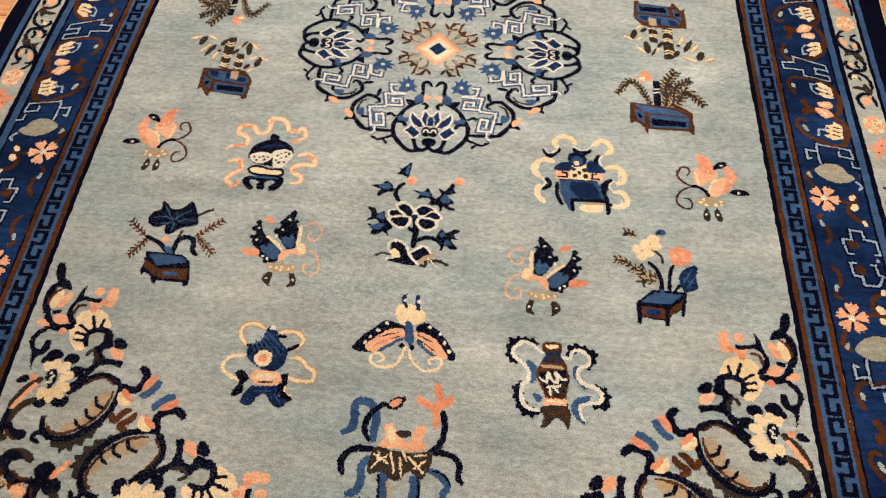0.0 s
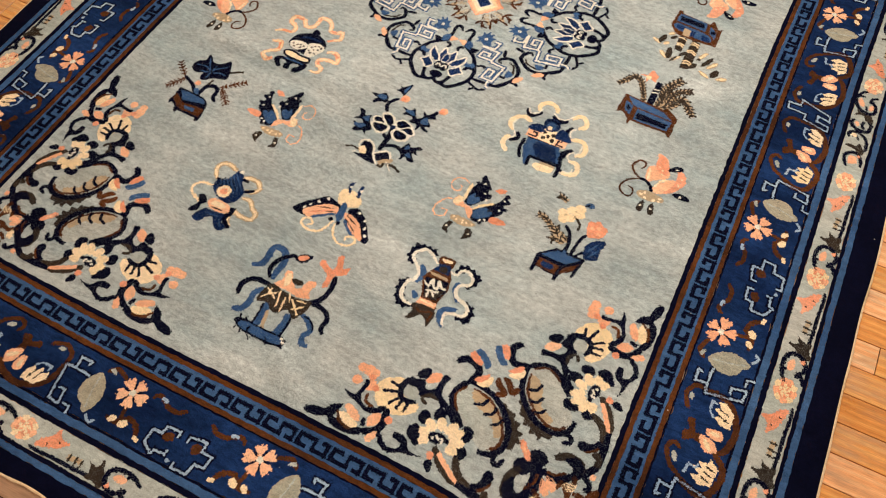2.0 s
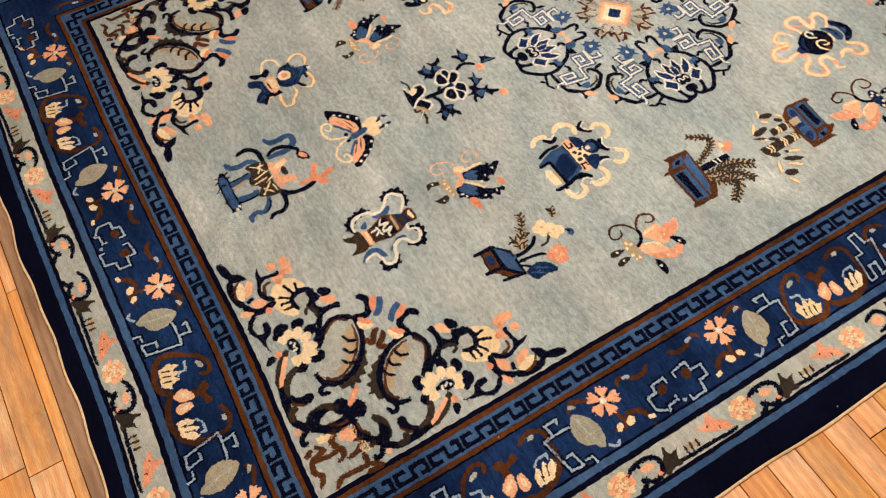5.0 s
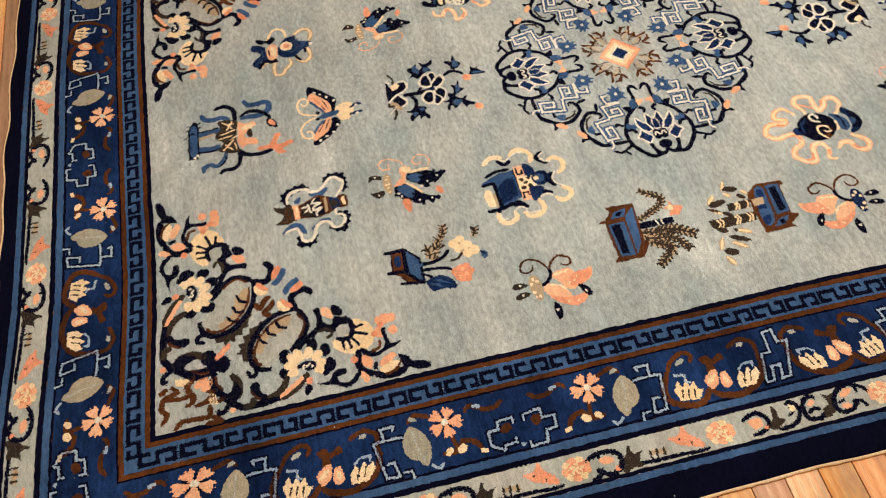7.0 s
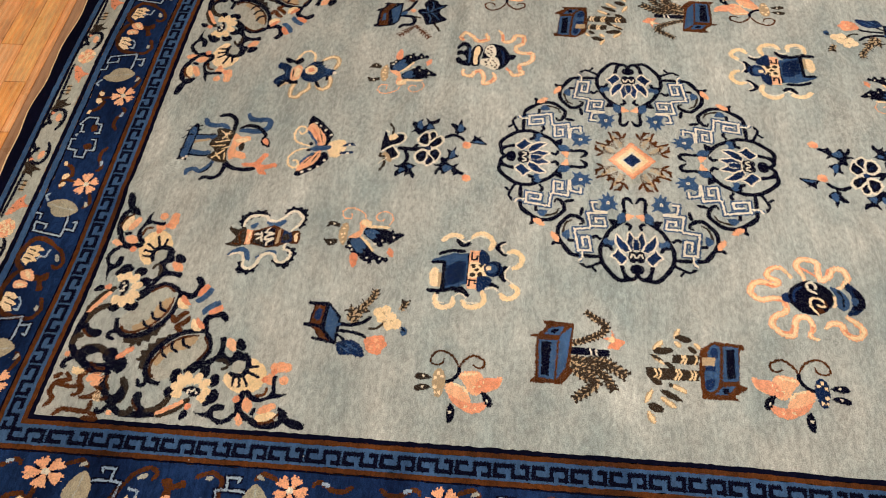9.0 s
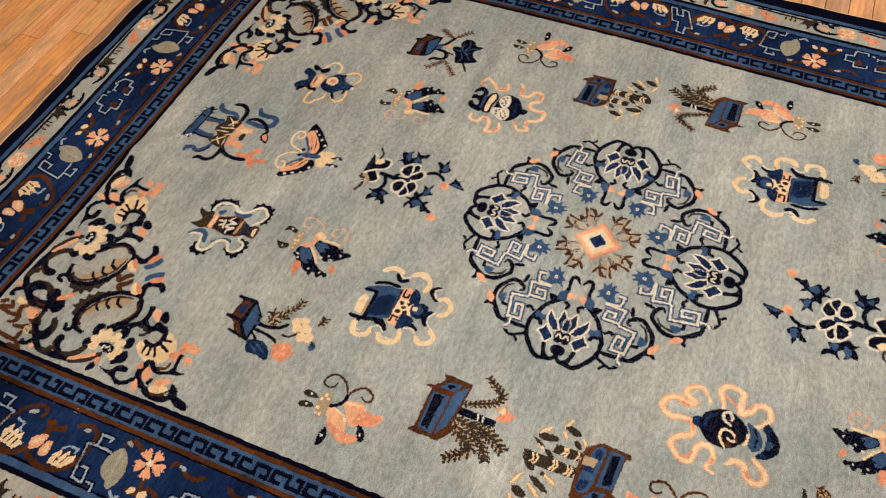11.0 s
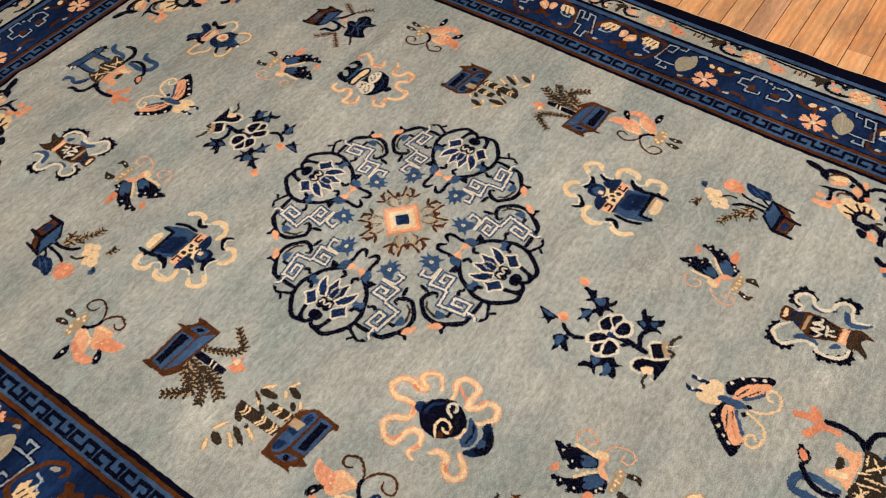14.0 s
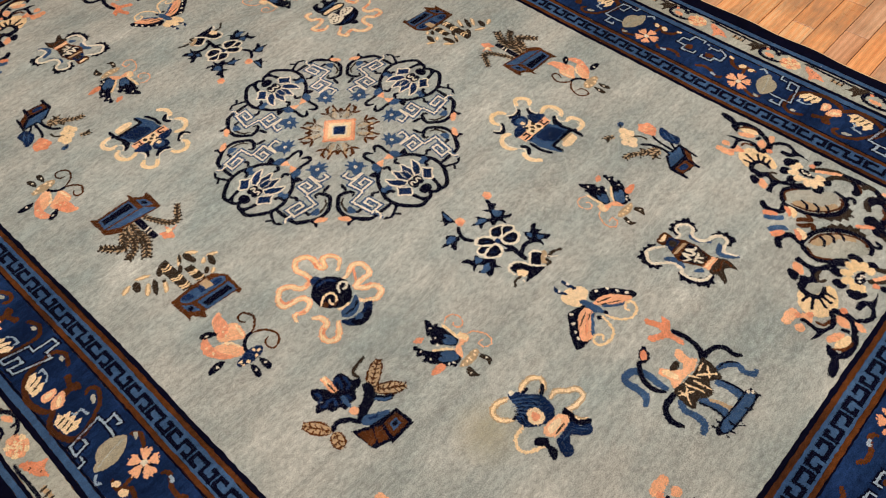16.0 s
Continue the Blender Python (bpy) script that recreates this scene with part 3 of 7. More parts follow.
def round_urn(d):
    """A covered urn tied with a waving ribbon."""
    d.line("peach", 1.7, (-14.3, -2), (-13.4, 0.1), (-11, -1), (-8.2, -0.2), (-8.1, 2.1), (-10.2, 3.1), (-13.5, 4), (-13.4, 6.4), (-10.7, 8.7), (-8.3, 7.5), (-6.6, 4.9), (-3.4, 4.9), (-2.9, 7.7), (-3.5, 10.4), (-1.8, 12.8), (1, 12), (2, 9.5), (1.2, 6.8), (2.5, 5.5), (3.9, 8.1), (6.2, 7.1), (6.9, 4.4), (3.9, 2.1))
    d.line("peach", 1.7, (3.1, -1), (5.1, -0.7), (8, 0.5), (10.1, -1.1), (9.5, -4.5), (5.8, -4.6), (3.7, -5), (5.1, -7), (7.2, -8.1), (7.7, -10.4), (5, -11.5), (2.3, -9.9), (1.5, -8.3))
    d.line("peach", 1.7, (-11, -3.8), (-9.3, -5.5), (-9.3, -7.7), (-11.6, -8.4), (-13, -10.3), (-12.3, -11.9), (-10.3, -12.6), (-8.3, -11.1), (-6.8, -9))
    d.line("cream", 1.0, (-14.3, -2), (-13.4, 0.1), (-11, -1), (-8.2, -0.2), (-8.1, 2.1), (-10.2, 3.1), (-13.5, 4), (-13.4, 6.4), (-10.7, 8.7), (-8.3, 7.5), (-6.6, 4.9), (-3.4, 4.9), (-2.9, 7.7), (-3.5, 10.4), (-1.8, 12.8), (1, 12), (2, 9.5), (1.2, 6.8), (2.5, 5.5), (3.9, 8.1), (6.2, 7.1), (6.9, 4.4), (3.9, 2.1))
    d.line("cream", 1.0, (3.1, -1), (5.1, -0.7), (8, 0.5), (10.1, -1.1), (9.5, -4.5), (5.8, -4.6), (3.7, -5), (5.1, -7), (7.2, -8.1), (7.7, -10.4), (5, -11.5), (2.3, -9.9), (1.5, -8.3))
    d.line("cream", 1.0, (-11, -3.8), (-9.3, -5.5), (-9.3, -7.7), (-11.6, -8.4), (-13, -10.3), (-12.3, -11.9), (-10.3, -12.6), (-8.3, -11.1), (-6.8, -9))
    d.line("orange", 0.7, (-12.7, 6.4), (-12.7, 4.4), (-10.5, 3.7))
    d.line("orange", 0.7, (-3.3, 7), (-3.8, 4.9), (-5.6, 4.6))
    d.line("orange", 0.7, (1.4, 8.8), (0.8, 6.4))
    d.line("orange", 0.7, (7.4, -0.5), (5, -3.8))
    d.line("orange", 0.7, (5.7, -6.4), (7.4, -7.3))
    d.line("orange", 0.7, (-10.7, -8), (-12.3, -9.6))
    d.line("orange", 0.7, (-12.4, -0.4), (-10.5, -1.1))
    d.oval("deep", -2.4, 3.9, 1.5)
    d.blob("navy", (-5.4, 2.3), (-2.7, 3.7), (0.2, 3.1), (2.2, 1.2), (3.3, -1.2), (2.8, -4), (0.8, -6.6), (-2, -7.2), (-4.6, -6), (-6.8, -3.2), (-7, -0))
    d.line("deep", 0.7, (-3.4, 2.4), (-0.7, 2.2), (1.5, 0.1))
    d.line("cream", 0.7, (-7, -3), (-4.6, -1.5), (-2.3, -1.6), (-2, -3.4), (-3.4, -5), (-4.5, -4.3), (-3.9, -2.8))
    d.line("ivory", 0.7, (-0.5, -3.5), (0.5, -1.6), (2.1, -1.3), (2.9, -2.4), (1.5, -3.5), (0.7, -2.9))
    d.blob("brown", (-6.6, -3.4), (-5, -2.6), (-5.1, -4), (-6, -4.5))
    d.line("brown", 0.5, (-4.6, -5.2), (-2.7, -5))
    d.line("cream", 0.8, (-4.5, -6.8), (-2.7, -7.5), (-0.9, -7.3))
    d.blob("blue", (-3.7, -7.6), (-0.5, -7.8), (1.9, -6.7), (1.1, -8.9), (-0.8, -10.4), (-3.9, -10.6), (-5.1, -8.9))
    d.line("navy", 0.5, (-4, -9.1), (-1.3, -9.4), (1, -8.3))
    d.blob("deep", (-6.2, -9.7), (-4, -11.1), (-0.7, -11.5), (1.9, -10.3), (3.4, -11.3), (1, -13.5), (-2, -14.5), (-4.3, -13.8), (-6.2, -11.6))
    d.blob("navy", (-4.4, -11.5), (-1.2, -12.4), (1.5, -11.9), (1, -13.5), (-2, -14.5), (-4.3, -13.8))
    d.oval("blue", -2.1, -12.1, 1.2, 0.9, 0)


d = Drawing()
round_urn(d)
d.knot("urn_motif", "navy covered urn with a peach ribbon", [laid(0.425, 0.428, True)])


def banded_urn(d):
    """A covered urn with a netted band and two curled feet, tied with a waving ribbon."""
    ribbons = (
        ((-13.7, -0.3), (-11.7, 1.0), (-8.5, 1.6), (-8.6, 4.2), (-11.3, 5.7), (-10.9, 8.1), (-7.7, 8.1), (-5.8, 5.9), (-3.6, 6.5), (-3.0, 9.4), (-3.1, 11.2), (-0.4, 11.5), (1.6, 9.8), (2.6, 7.4), (4.9, 7.6), (6.3, 8.4), (7.4, 5.6), (5.5, 4.2), (4.0, 2.9)),
        ((6.3, -1.2), (8.7, -0.5), (10.9, -2.0), (11.1, -4.1), (8.1, -4.1), (5.8, -5.2), (6.3, -7.1), (8.3, -8.2), (8.3, -10.7), (5.7, -10.8)),
        ((-12.0, -4.6), (-9.2, -3.8), (-8.2, -7.0), (-10.1, -8.8), (-11.1, -11.2), (-9.1, -12.7), (-7.2, -11.7)),
    )
    for ribbon in ribbons:
        d.line("peach", 1.5, *ribbon)
        d.line("cream", 0.95, *ribbon)
        for a, b in zip(ribbon[1::4], ribbon[2::4]):
            d.line("orange", 0.7, a, b)
    d.blob("navy", (-1.7, 5.9), (0.2, 5.2), (-0.5, 3.1), (-2.4, 4.5))
    d.blob("navy", (-7.0, -2.6), (-6.6, 0.4), (-4.8, 2.6), (-1.3, 4.1), (1.7, 3.6), (4.3, 1.7), (5.0, -0.4), (4.2, -2.7), (2.4, -5.1), (-1.6, -5.1), (-4.9, -4.5))
    d.line("deep", 0.7, (-4.6, 0.5), (-1.7, 1.9), (2.4, 1.8))
    d.blob("ivory", (-6.6, -2.0), (-4.1, -0.7), (-1.4, -0.9), (-0.7, -2.7), (-3.2, -4.5), (-5.4, -4.1))
    d.blob("ivory", (-0.7, -0.6), (2.1, 0.8), (4.6, 0.0), (4.8, -1.9), (2.8, -5.2), (0.4, -5.5), (-0.3, -2.6))
    d.dots("brown", 0.38, (-5.4, -2.3), (-4.6, -3.5), (-3.9, -2.4), (0.7, -1.5), (1.7, -0.8), (2.8, -0.2), (2.0, -2.4))
    d.dots("umber", 0.38, (-2.9, -2.0), (-2.5, -3.2), (-1.7, -2.2), (3.1, -1.7), (3.9, -0.7), (1.5, -4.0), (2.9, -3.6), (0.6, -3.1))
    d.blob("navy", (-6.4, -6.5), (-4.2, -5.0), (-0.3, -5.9), (3.1, -5.9), (3.3, -8.5), (-0.6, -9.1), (-4.9, -8.4))
    d.blob("cream", (-5.6, -6.6), (-4.0, -5.9), (-0.3, -6.5), (2.7, -6.7), (2.5, -7.8), (-1.0, -8.1), (-4.4, -7.7))
    d.blob("navy", (-6.5, -12.0), (-6.1, -9.5), (-2.8, -8.7), (0.2, -8.6), (3.4, -9.0), (4.1, -11.3), (2.8, -13.3), (0.9, -13.7), (0.5, -12.8), (1.9, -11.3), (0.9, -10.3), (-0.6, -11.3), (-0.7, -13.3), (-2.7, -13.4), (-2.5, -11.3), (-4.1, -10.5), (-4.9, -11.3), (-3.5, -13.0), (-4.3, -13.8))
    d.line("blue", 0.7, (-4.6, -9.3), (-1.2, -9.3), (2.5, -9.4))


d = Drawing()
banded_urn(d)
d.knot("urn_motif", "navy urn with an ivory netted band, peach ribbon", [laid(-0.413, -0.422)])


def lotus_planter(d):
    """A square brown planter with a blue lotus and ferns."""
    d.leaf("brown", 3.8, 6.7, 11.5, 11.1, 3.6)
    d.leaf("tan", 3.8, 6.7, 11.5, 11.1, 2.6)
    d.fern("brown", 0.42, 1.3, (3.8, 6.7), (11.5, 11.1))
    d.leaf("brown", 4.7, 6.1, 10.9, 1.3, 3.6)
    d.leaf("tan", 4.7, 6.1, 10.9, 1.3, 2.6)
    d.fern("brown", 0.42, 1.3, (4.7, 6.1), (10.9, 1.3))
    d.leaf("brown", -9.6, 5.6, -13.5, 11.7, 3.6)
    d.leaf("tan", -9.6, 5.6, -13.5, 11.7, 2.6)
    d.fern("brown", 0.42, 1.3, (-9.6, 5.6), (-13.5, 11.7))
    d.leaf("brown", -9.3, 5.2, -11.1, 0.9, 3.6)
    d.leaf("tan", -9.3, 5.2, -11.1, 0.9, 2.6)
    d.fern("brown", 0.42, 1.3, (-9.3, 5.2), (-11.1, 0.9))
    d.line("umber", 0.9, (4.5, 10.6), (4.6, 13), (7.1, 13.7), (9.5, 14.1))
    d.line("navy", 1.6, (1.2, 5.6), (3.1, 5.3), (4.7, 2.8), (7, 2))
    d.line("blue", 0.7, (1.7, 5.1), (2.9, 4.8), (4.5, 2.6), (6.4, 1.8))
    d.line("navy", 1.3, (-3.5, 2.4), (-4.7, 4.8), (-7.3, 6.3), (-9.6, 5.6))
    d.line("navy", 2.6, (-2.3, 1), (-1.6, 3.8), (1.7, 5.1), (3.7, 6.6), (4.4, 8.9))
    d.blob("navy", (-6.1, 16.6), (-4.6, 16.1), (-2.5, 14), (0.3, 15.3), (2.1, 15.1), (3, 13), (3, 11.5), (4.7, 10.8), (3.3, 9.3), (1.7, 9.2), (0.1, 7.6), (-1.7, 7.7), (-3.4, 7.1), (-4.2, 8.7), (-6.1, 9), (-6.8, 10.6), (-9, 11.4), (-7.8, 12.9), (-6.1, 12.7), (-7.1, 14.5))
    d.line("deep", 0.8, (-5.6, 15.5), (-5.5, 13.7), (-6.9, 13.1))
    d.line("deep", 0.8, (-2.2, 13.6), (0.7, 14.5), (-0.3, 11.7))
    d.line("deep", 0.8, (2, 13.9), (1.9, 11.5), (0.1, 10.9))
    d.line("deep", 0.8, (-5.8, 11.9), (-3.7, 11.4), (-4.5, 9.4))
    d.line("deep", 0.8, (-3.2, 9.3), (-1, 9.5), (-0.7, 8.3))
    d.line("deep", 0.8, (-7.3, 11.9), (-5.6, 11))
    d.line("peach", 0.7, (-2.1, 17.3), (-2.6, 12.4))
    d.line("peach", 0.7, (-1, 17), (-1.6, 12.2))
    d.line("cream", 0.7, (-1.4, 17.4), (-1.9, 14.6))
    d.line("umber", 0.4, (-1.9, 15.4), (-2.1, 11.8))
    d.oval("peach", -2.4, 5.6, 1.2)
    d.blob("blue", (-2.3, 10.5), (-1.2, 9.7), (-2.1, 7), (-2.7, 7.5))
    d.blob("blue", (-3.5, 2.4), (-1.4, 2.9), (0.7, 1.6), (3.5, -0.1), (0.3, -0.9), (-2.7, 0.7))
    d.line("deep", 0.8, (-1.5, 1.7), (0.6, 0.8))
    d.panel("navy", (-6.6, 2.4), (-2.9, 0.5), (0.3, -0.2), (5, -0.9), (5.2, -6.5), (4.1, -6.4), (-2.3, -6.5), (-1.9, -5.8), (-5.9, -4.6), (-6.2, -3.1))
    d.panel("brown", (-6, 1.1), (-2.8, -0.6), (-4.4, -3.5), (-6.1, -3.3))
    d.panel("brown", (0.1, -1.5), (4.1, -1.6), (4.2, -5.6), (-0.9, -5.6))
    d.panel("brown", (-2.5, -0.7), (-0.6, -1.4), (-1.8, -5), (-4.4, -4.2))
    d.panel("blue", (1, -2.4), (3.1, -2.6), (3, -4.5), (0.3, -4.5))
    d.panel("navy", (1.4, -2.8), (2.7, -3), (2.5, -4.1), (0.9, -3.9))


d = Drawing()
lotus_planter(d)
d.knot("lotus_planter_motif", "brown planter with a blue lotus and ferns", [laid(0.622, 0.805, True)])


def sprig_planter(d):
    """A footed brown planter with a fan-shaped blue lotus and bare brown sprigs."""
    d.fern("brown", 0.5, 1.5, (-8.2, 5.8), (-11.2, 8.0), (-13.6, 10.5))
    d.fern("brown", 0.5, 1.6, (-7.6, 5.6), (-9.2, 2.9), (-11.5, -0.3))
    d.fern("brown", 0.5, 1.5, (4.3, 6.2), (7.5, 9.1), (11.0, 12.1))
    d.fern("brown", 0.5, 1.5, (5.2, 6.3), (8.0, 3.8), (10.3, 1.4))
    d.line("umber", 0.8, (0.2, 5.3), (0.9, 8.2))
    d.line("umber", 0.8, (3.3, 12.7), (5.3, 13.9), (7.7, 15.2))
    d.line("navy", 1.2, (-1.1, 0.5), (-3.7, 3.5), (-8.5, 5.8))
    d.line("navy", 1.4, (-0.1, 0.4), (0.3, 4.6), (2.4, 6.1), (4.5, 5.0), (4.9, 2.3), (6.4, 0.9))
    d.line("blue", 1.6, (-0.4, -0.1), (-2.0, 3.3))
    d.blob("navy", (-9.0, 10.2), (-8.6, 13.0), (-6.6, 14.3), (-6.4, 16.8), (-3.3, 14.5), (-0.6, 15.2), (1.4, 17.2), (3.5, 13.5), (4.2, 10.1), (1.0, 9.0), (-0.6, 8.2), (-2.3, 6.5), (-4.1, 7.6), (-4.2, 9.4), (-6.4, 8.6))
    for a, b, c in (((-7.9, 11.5), (-4.8, 12.0), (-2.4, 10.9)), ((-5.5, 15.5), (-4.1, 13.0), (-2.5, 11.2)), ((-5.7, 9.8), (-3.5, 10.1), (-2.3, 10.6)), ((-1.7, 11.1), (-0.3, 13.1), (1.8, 14.5)), ((-1.1, 10.6), (1.1, 11.4), (3.2, 11.2)), ((-2.1, 8.0), (-2.0, 9.4), (-1.9, 10.4)), ((-1.9, 13.6), (-1.7, 12.1), (-1.8, 10.9))):
        d.line("blue", 0.42, a, b, c)
    d.oval("peach", -2.9, 5.1, 1.0)
    d.panel("navy", (-7.1, 1.3), (2.6, 0.9), (4.9, -0.9), (6.1, -5.7), (6.0, -7.8), (5.0, -8.1), (4.3, -7.0), (-2.3, -6.8), (-2.5, -8.0), (-3.6, -7.3), (-3.9, -5.9), (-5.9, -4.6), (-6.6, -5.6), (-7.1, -4.1), (-6.6, -2.2))
    d.panel("blue", (-6.1, 0.6), (-2.1, 0.6), (2.7, 0.2), (4.2, -1.2), (-3.1, -2.7))
    d.panel("brown", (-6.5, -1.0), (-3.3, -3.0), (-2.9, -5.7), (-6.4, -3.3))
    d.panel("brown", (-2.8, -3.4), (5.1, -3.0), (5.4, -6.3), (-2.4, -6.0))
    d.panel("blue", (-1.3, -4.3), (2.6, -4.1), (2.8, -5.2), (-0.5, -5.4))


d = Drawing()
sprig_planter(d)
d.knot("lotus_planter_motif", "brown planter with a blue lotus and bare sprigs", [laid(-0.61, -0.778)])


def blue_butterfly(d):
    """A navy butterfly with scalloped, white-spotted wings, mirrored for its partner."""
    d.line("peach", 0.4, (9.2, 5.2), (11.3, 6.2), (13.4, 5.3), (14.0, 2.8), (12.0, 1.2), (10.6, 2.6), (11.6, 4.0))
    d.line("peach", 0.4, (10.9, -1.5), (13.3, -2.7), (14.8, -6.3), (13.5, -8.7), (11.2, -8.0), (11.1, -5.9), (12.8, -6.0))
    d.blob("navy", (-3.4, 0.4), (-2.6, 2.6), (-3.7, 3.7), (-2.7, 5.2), (-1.9, 6.4), (-1.2, 3.5), (0.5, 1.6), (2.7, -0.8), (4.5, -2.5), (4.3, -5.3), (2.1, -6.0), (-0.1, -4.7), (-1.7, -2.0))
    d.blob("blue", (-0.7, -2.1), (-0.1, -1.0), (0.9, -1.4), (1.2, -0.3), (3.8, -1.8), (4.3, -4.5), (2.2, -4.8))
    d.blob("navy", (1.7, 3.5), (3.3, 4.6), (3.4, 6.7), (4.9, 8.7), (6.7, 9.9), (6.6, 7.2), (7.6, 5.2), (8.0, 2.2), (7.9, -1.0), (5.9, -1.6), (3.9, 0.7))
    d.blob("blue", (4.3, 0.8), (4.9, 2.1), (5.9, 1.5), (6.3, 2.8), (7.6, 1.5), (7.2, -0.9), (5.8, -1.1))
    d.dots("navy", 0.6, (-2.2, -1.0), (-3.5, 1.3), (-3.3, 3.8), (-2.5, 5.8), (-0.2, -3.9), (1.3, -5.7), (7.2, 6.6), (6.5, 8.6), (7.7, 4.3), (8.1, 1.5), (2.3, 3.7), (3.3, 6.1))
    d.line("cream", 0.8, (0.2, 1.7), (2.8, 0.0), (4.9, -2.3))
    d.line("cream", 0.9, (8.5, 5.6), (8.5, 2.5), (8.4, -0.5))
    d.blob("peach", (4.3, -5.7), (4.8, -2.6), (7.8, -1.5), (9.9, 0.3), (11.0, -1.9), (9.8, -3.3), (7.1, -3.0), (5.5, -4.9))
    d.panel("cream", (8.2, -0.2), (10.0, 0.4), (11.1, -2.5), (9.3, -3.0))
    d.blob("orange", (-1.5, 7.3), (0.3, 7.6), (1.6, 6.2), (-0.1, 5.8))
    d.blob("orange", (-5.5, -3.1), (-3.4, -2.1), (-1.0, -2.7), (-0.9, -4.2), (-3.2, -4.4))
    d.blob("tan", (1.7, -6.9), (4.7, -6.2), (9.0, -6.4), (8.6, -8.2), (4.4, -8.6))
    d.dots("cream", 0.4, (2.6, -7.2), (4.3, -7.4), (5.7, -7.0), (7.4, -7.5), (8.4, -6.9), (5.5, -8.0))
    d.blob("umber", (2.5, -8.8), (3.7, -9.1), (3.5, -10.9), (3.4, -12.8), (1.4, -10.8))
    d.blob("umber", (7.7, -9.0), (9.1, -8.9), (9.8, -11.6), (7.8, -12.8), (8.3, -10.7))
    d.dots("ivory", 0.42, (-2.2, 4.0), (-2.1, 0.5), (0.3, -4.3), (1.6, -5.0), (5.3, 7.2), (3.9, 4.1), (2.6, 2.1), (2.4, -10.6), (9.0, -10.5))


d = Drawing()
blue_butterfly(d)
d.knot("butterfly_motif", "navy butterfly with white wing spots", [laid(-0.388, -0.715), laid(0.372, -0.748, False, True), laid(0.402, 0.79, True, size=0.88), laid(-0.352, 0.805, True, True, size=0.88)])


def flower_spray(d):
    """A rock with a branch of white-rimmed blossoms."""
    d.line("navy", 1.5, (0, 0.6), (0.5, -1.7), (0.7, -4.2), (0.5, -6.6), (0.3, -9))
    d.line("navy", 1.2, (1, -6.8), (3, -5.8), (4.9, -5.7), (6.5, -6.3))
    d.line("navy", 1.2, (-3.5, 11.3), (-5.1, 9.6), (-5.6, 7.5), (-4.4, 5.1))
    d.line("navy", 1.1, (9.4, 11.8), (8.6, 10))
    d.line("navy", 0.9, (-1.6, -2.5), (0.5, -4.5))
    d.blob("navy", (8.9, 11.9), (9.1, 10.5), (10.1, 9.1), (8.1, 7.7), (9.9, 5.8), (8.4, 4.9), (10.2, 3.6), (8.7, 3.3), (7.2, 4.2), (6.4, 2.5), (5.8, 4.5), (3.2, 4.7), (3.8, 6.1), (2.1, 6.8), (0.2, 6.3), (0.6, 7.7), (-1.1, 9), (1.6, 8.7), (2.7, 10), (4, 7.9), (5.1, 6.6), (6.3, 8.4), (5.5, 10.2), (7.3, 9.5))
    d.blob("blue", (7.4, 8.4), (8.9, 6), (7.1, 5.6), (6.4, 6.5))
    d.blob("blue", (2.7, 8.8), (3.8, 7.2), (1.1, 7.6), (0.5, 8.5))
    d.blob("navy", (-6, 17.6), (-4.8, 16), (-2.3, 18.3), (-2.5, 15.5), (-2.6, 14), (-2.6, 12.8), (-4, 13.7), (-6.1, 14.3), (-5.1, 15.3))
    d.blob("blue", (-2.7, 17.6), (-2.8, 14.8), (-3.2, 14), (-3.7, 15.6))
    d.blob("navy", (-8.2, 11.6), (-6.6, 10), (-6.3, 8.4), (-8.2, 7.8), (-10, 6.5), (-10.5, 7.8), (-9.8, 8.9), (-12.4, 9.8), (-9.7, 10.4))
    d.blob("blue", (-8.2, 11), (-6.9, 9.5), (-8.1, 8.8), (-10.2, 9.6))
    d.blob("navy", (7.2, -2.7), (8.4, -3.9), (10.8, -2.6), (12, -3.2), (10.4, -4.3), (11.3, -5.7), (9.7, -5.7), (10.8, -7.3), (11.7, -8.5), (9.8, -8.8), (8.4, -7.8), (7.3, -9.6), (7.1, -7.7), (5.9, -6.5), (5.9, -5.4), (6.3, -4.4))
    d.blob("blue", (7.3, -3.5), (8.4, -4.5), (7, -5.3), (6.8, -4.5))
    d.blob("blue", (8.6, -5.8), (10.2, -7.5), (8.2, -7.3))
    d.blob("navy", (-13.2, 3), (-10.6, 2.6), (-9.6, 1.1), (-7.9, 2), (-7.6, -0), (-6.1, -1.7), (-5.4, -3.1), (-6.6, -4.1), (-6.1, -5.8), (-7.8, -4.5), (-9.1, -5.3), (-10.9, -5.3), (-10.6, -3.7), (-12, -2.3), (-9.3, -2.4), (-9.7, -0.8), (-12.3, -1.3), (-11.2, 0.2), (-11.7, 2))
    d.blob("blue", (-8.2, 1.4), (-7.9, -0.7), (-9.8, -0.1), (-9.3, 0.7))
    d.blob("blue", (-7.7, -2), (-8.4, -3.7), (-10.5, -3.9), (-11.2, -2.8))
    d.blob("ivory", (2.3, 4.6), (5.9, 2.9), (1.9, 0.4), (-0.4, 2.2), (0.4, 3.9))
    d.blob("navy", (2.2, 4.1), (4.7, 2.9), (1.9, 1.1), (0.3, 2.4), (0.9, 3.6))
    d.line("deep", 0.4, (1.4, 3.1), (2.6, 2.3))
    d.blob("ivory", (5.2, 2.9), (7.3, 0.6), (5.4, -0.8), (2.1, 0.4), (3.1, 1.7))
    d.blob("navy", (5, 2.3), (6.5, 0.7), (5.1, -0.3), (2.9, 0.5), (3.5, 1.5))
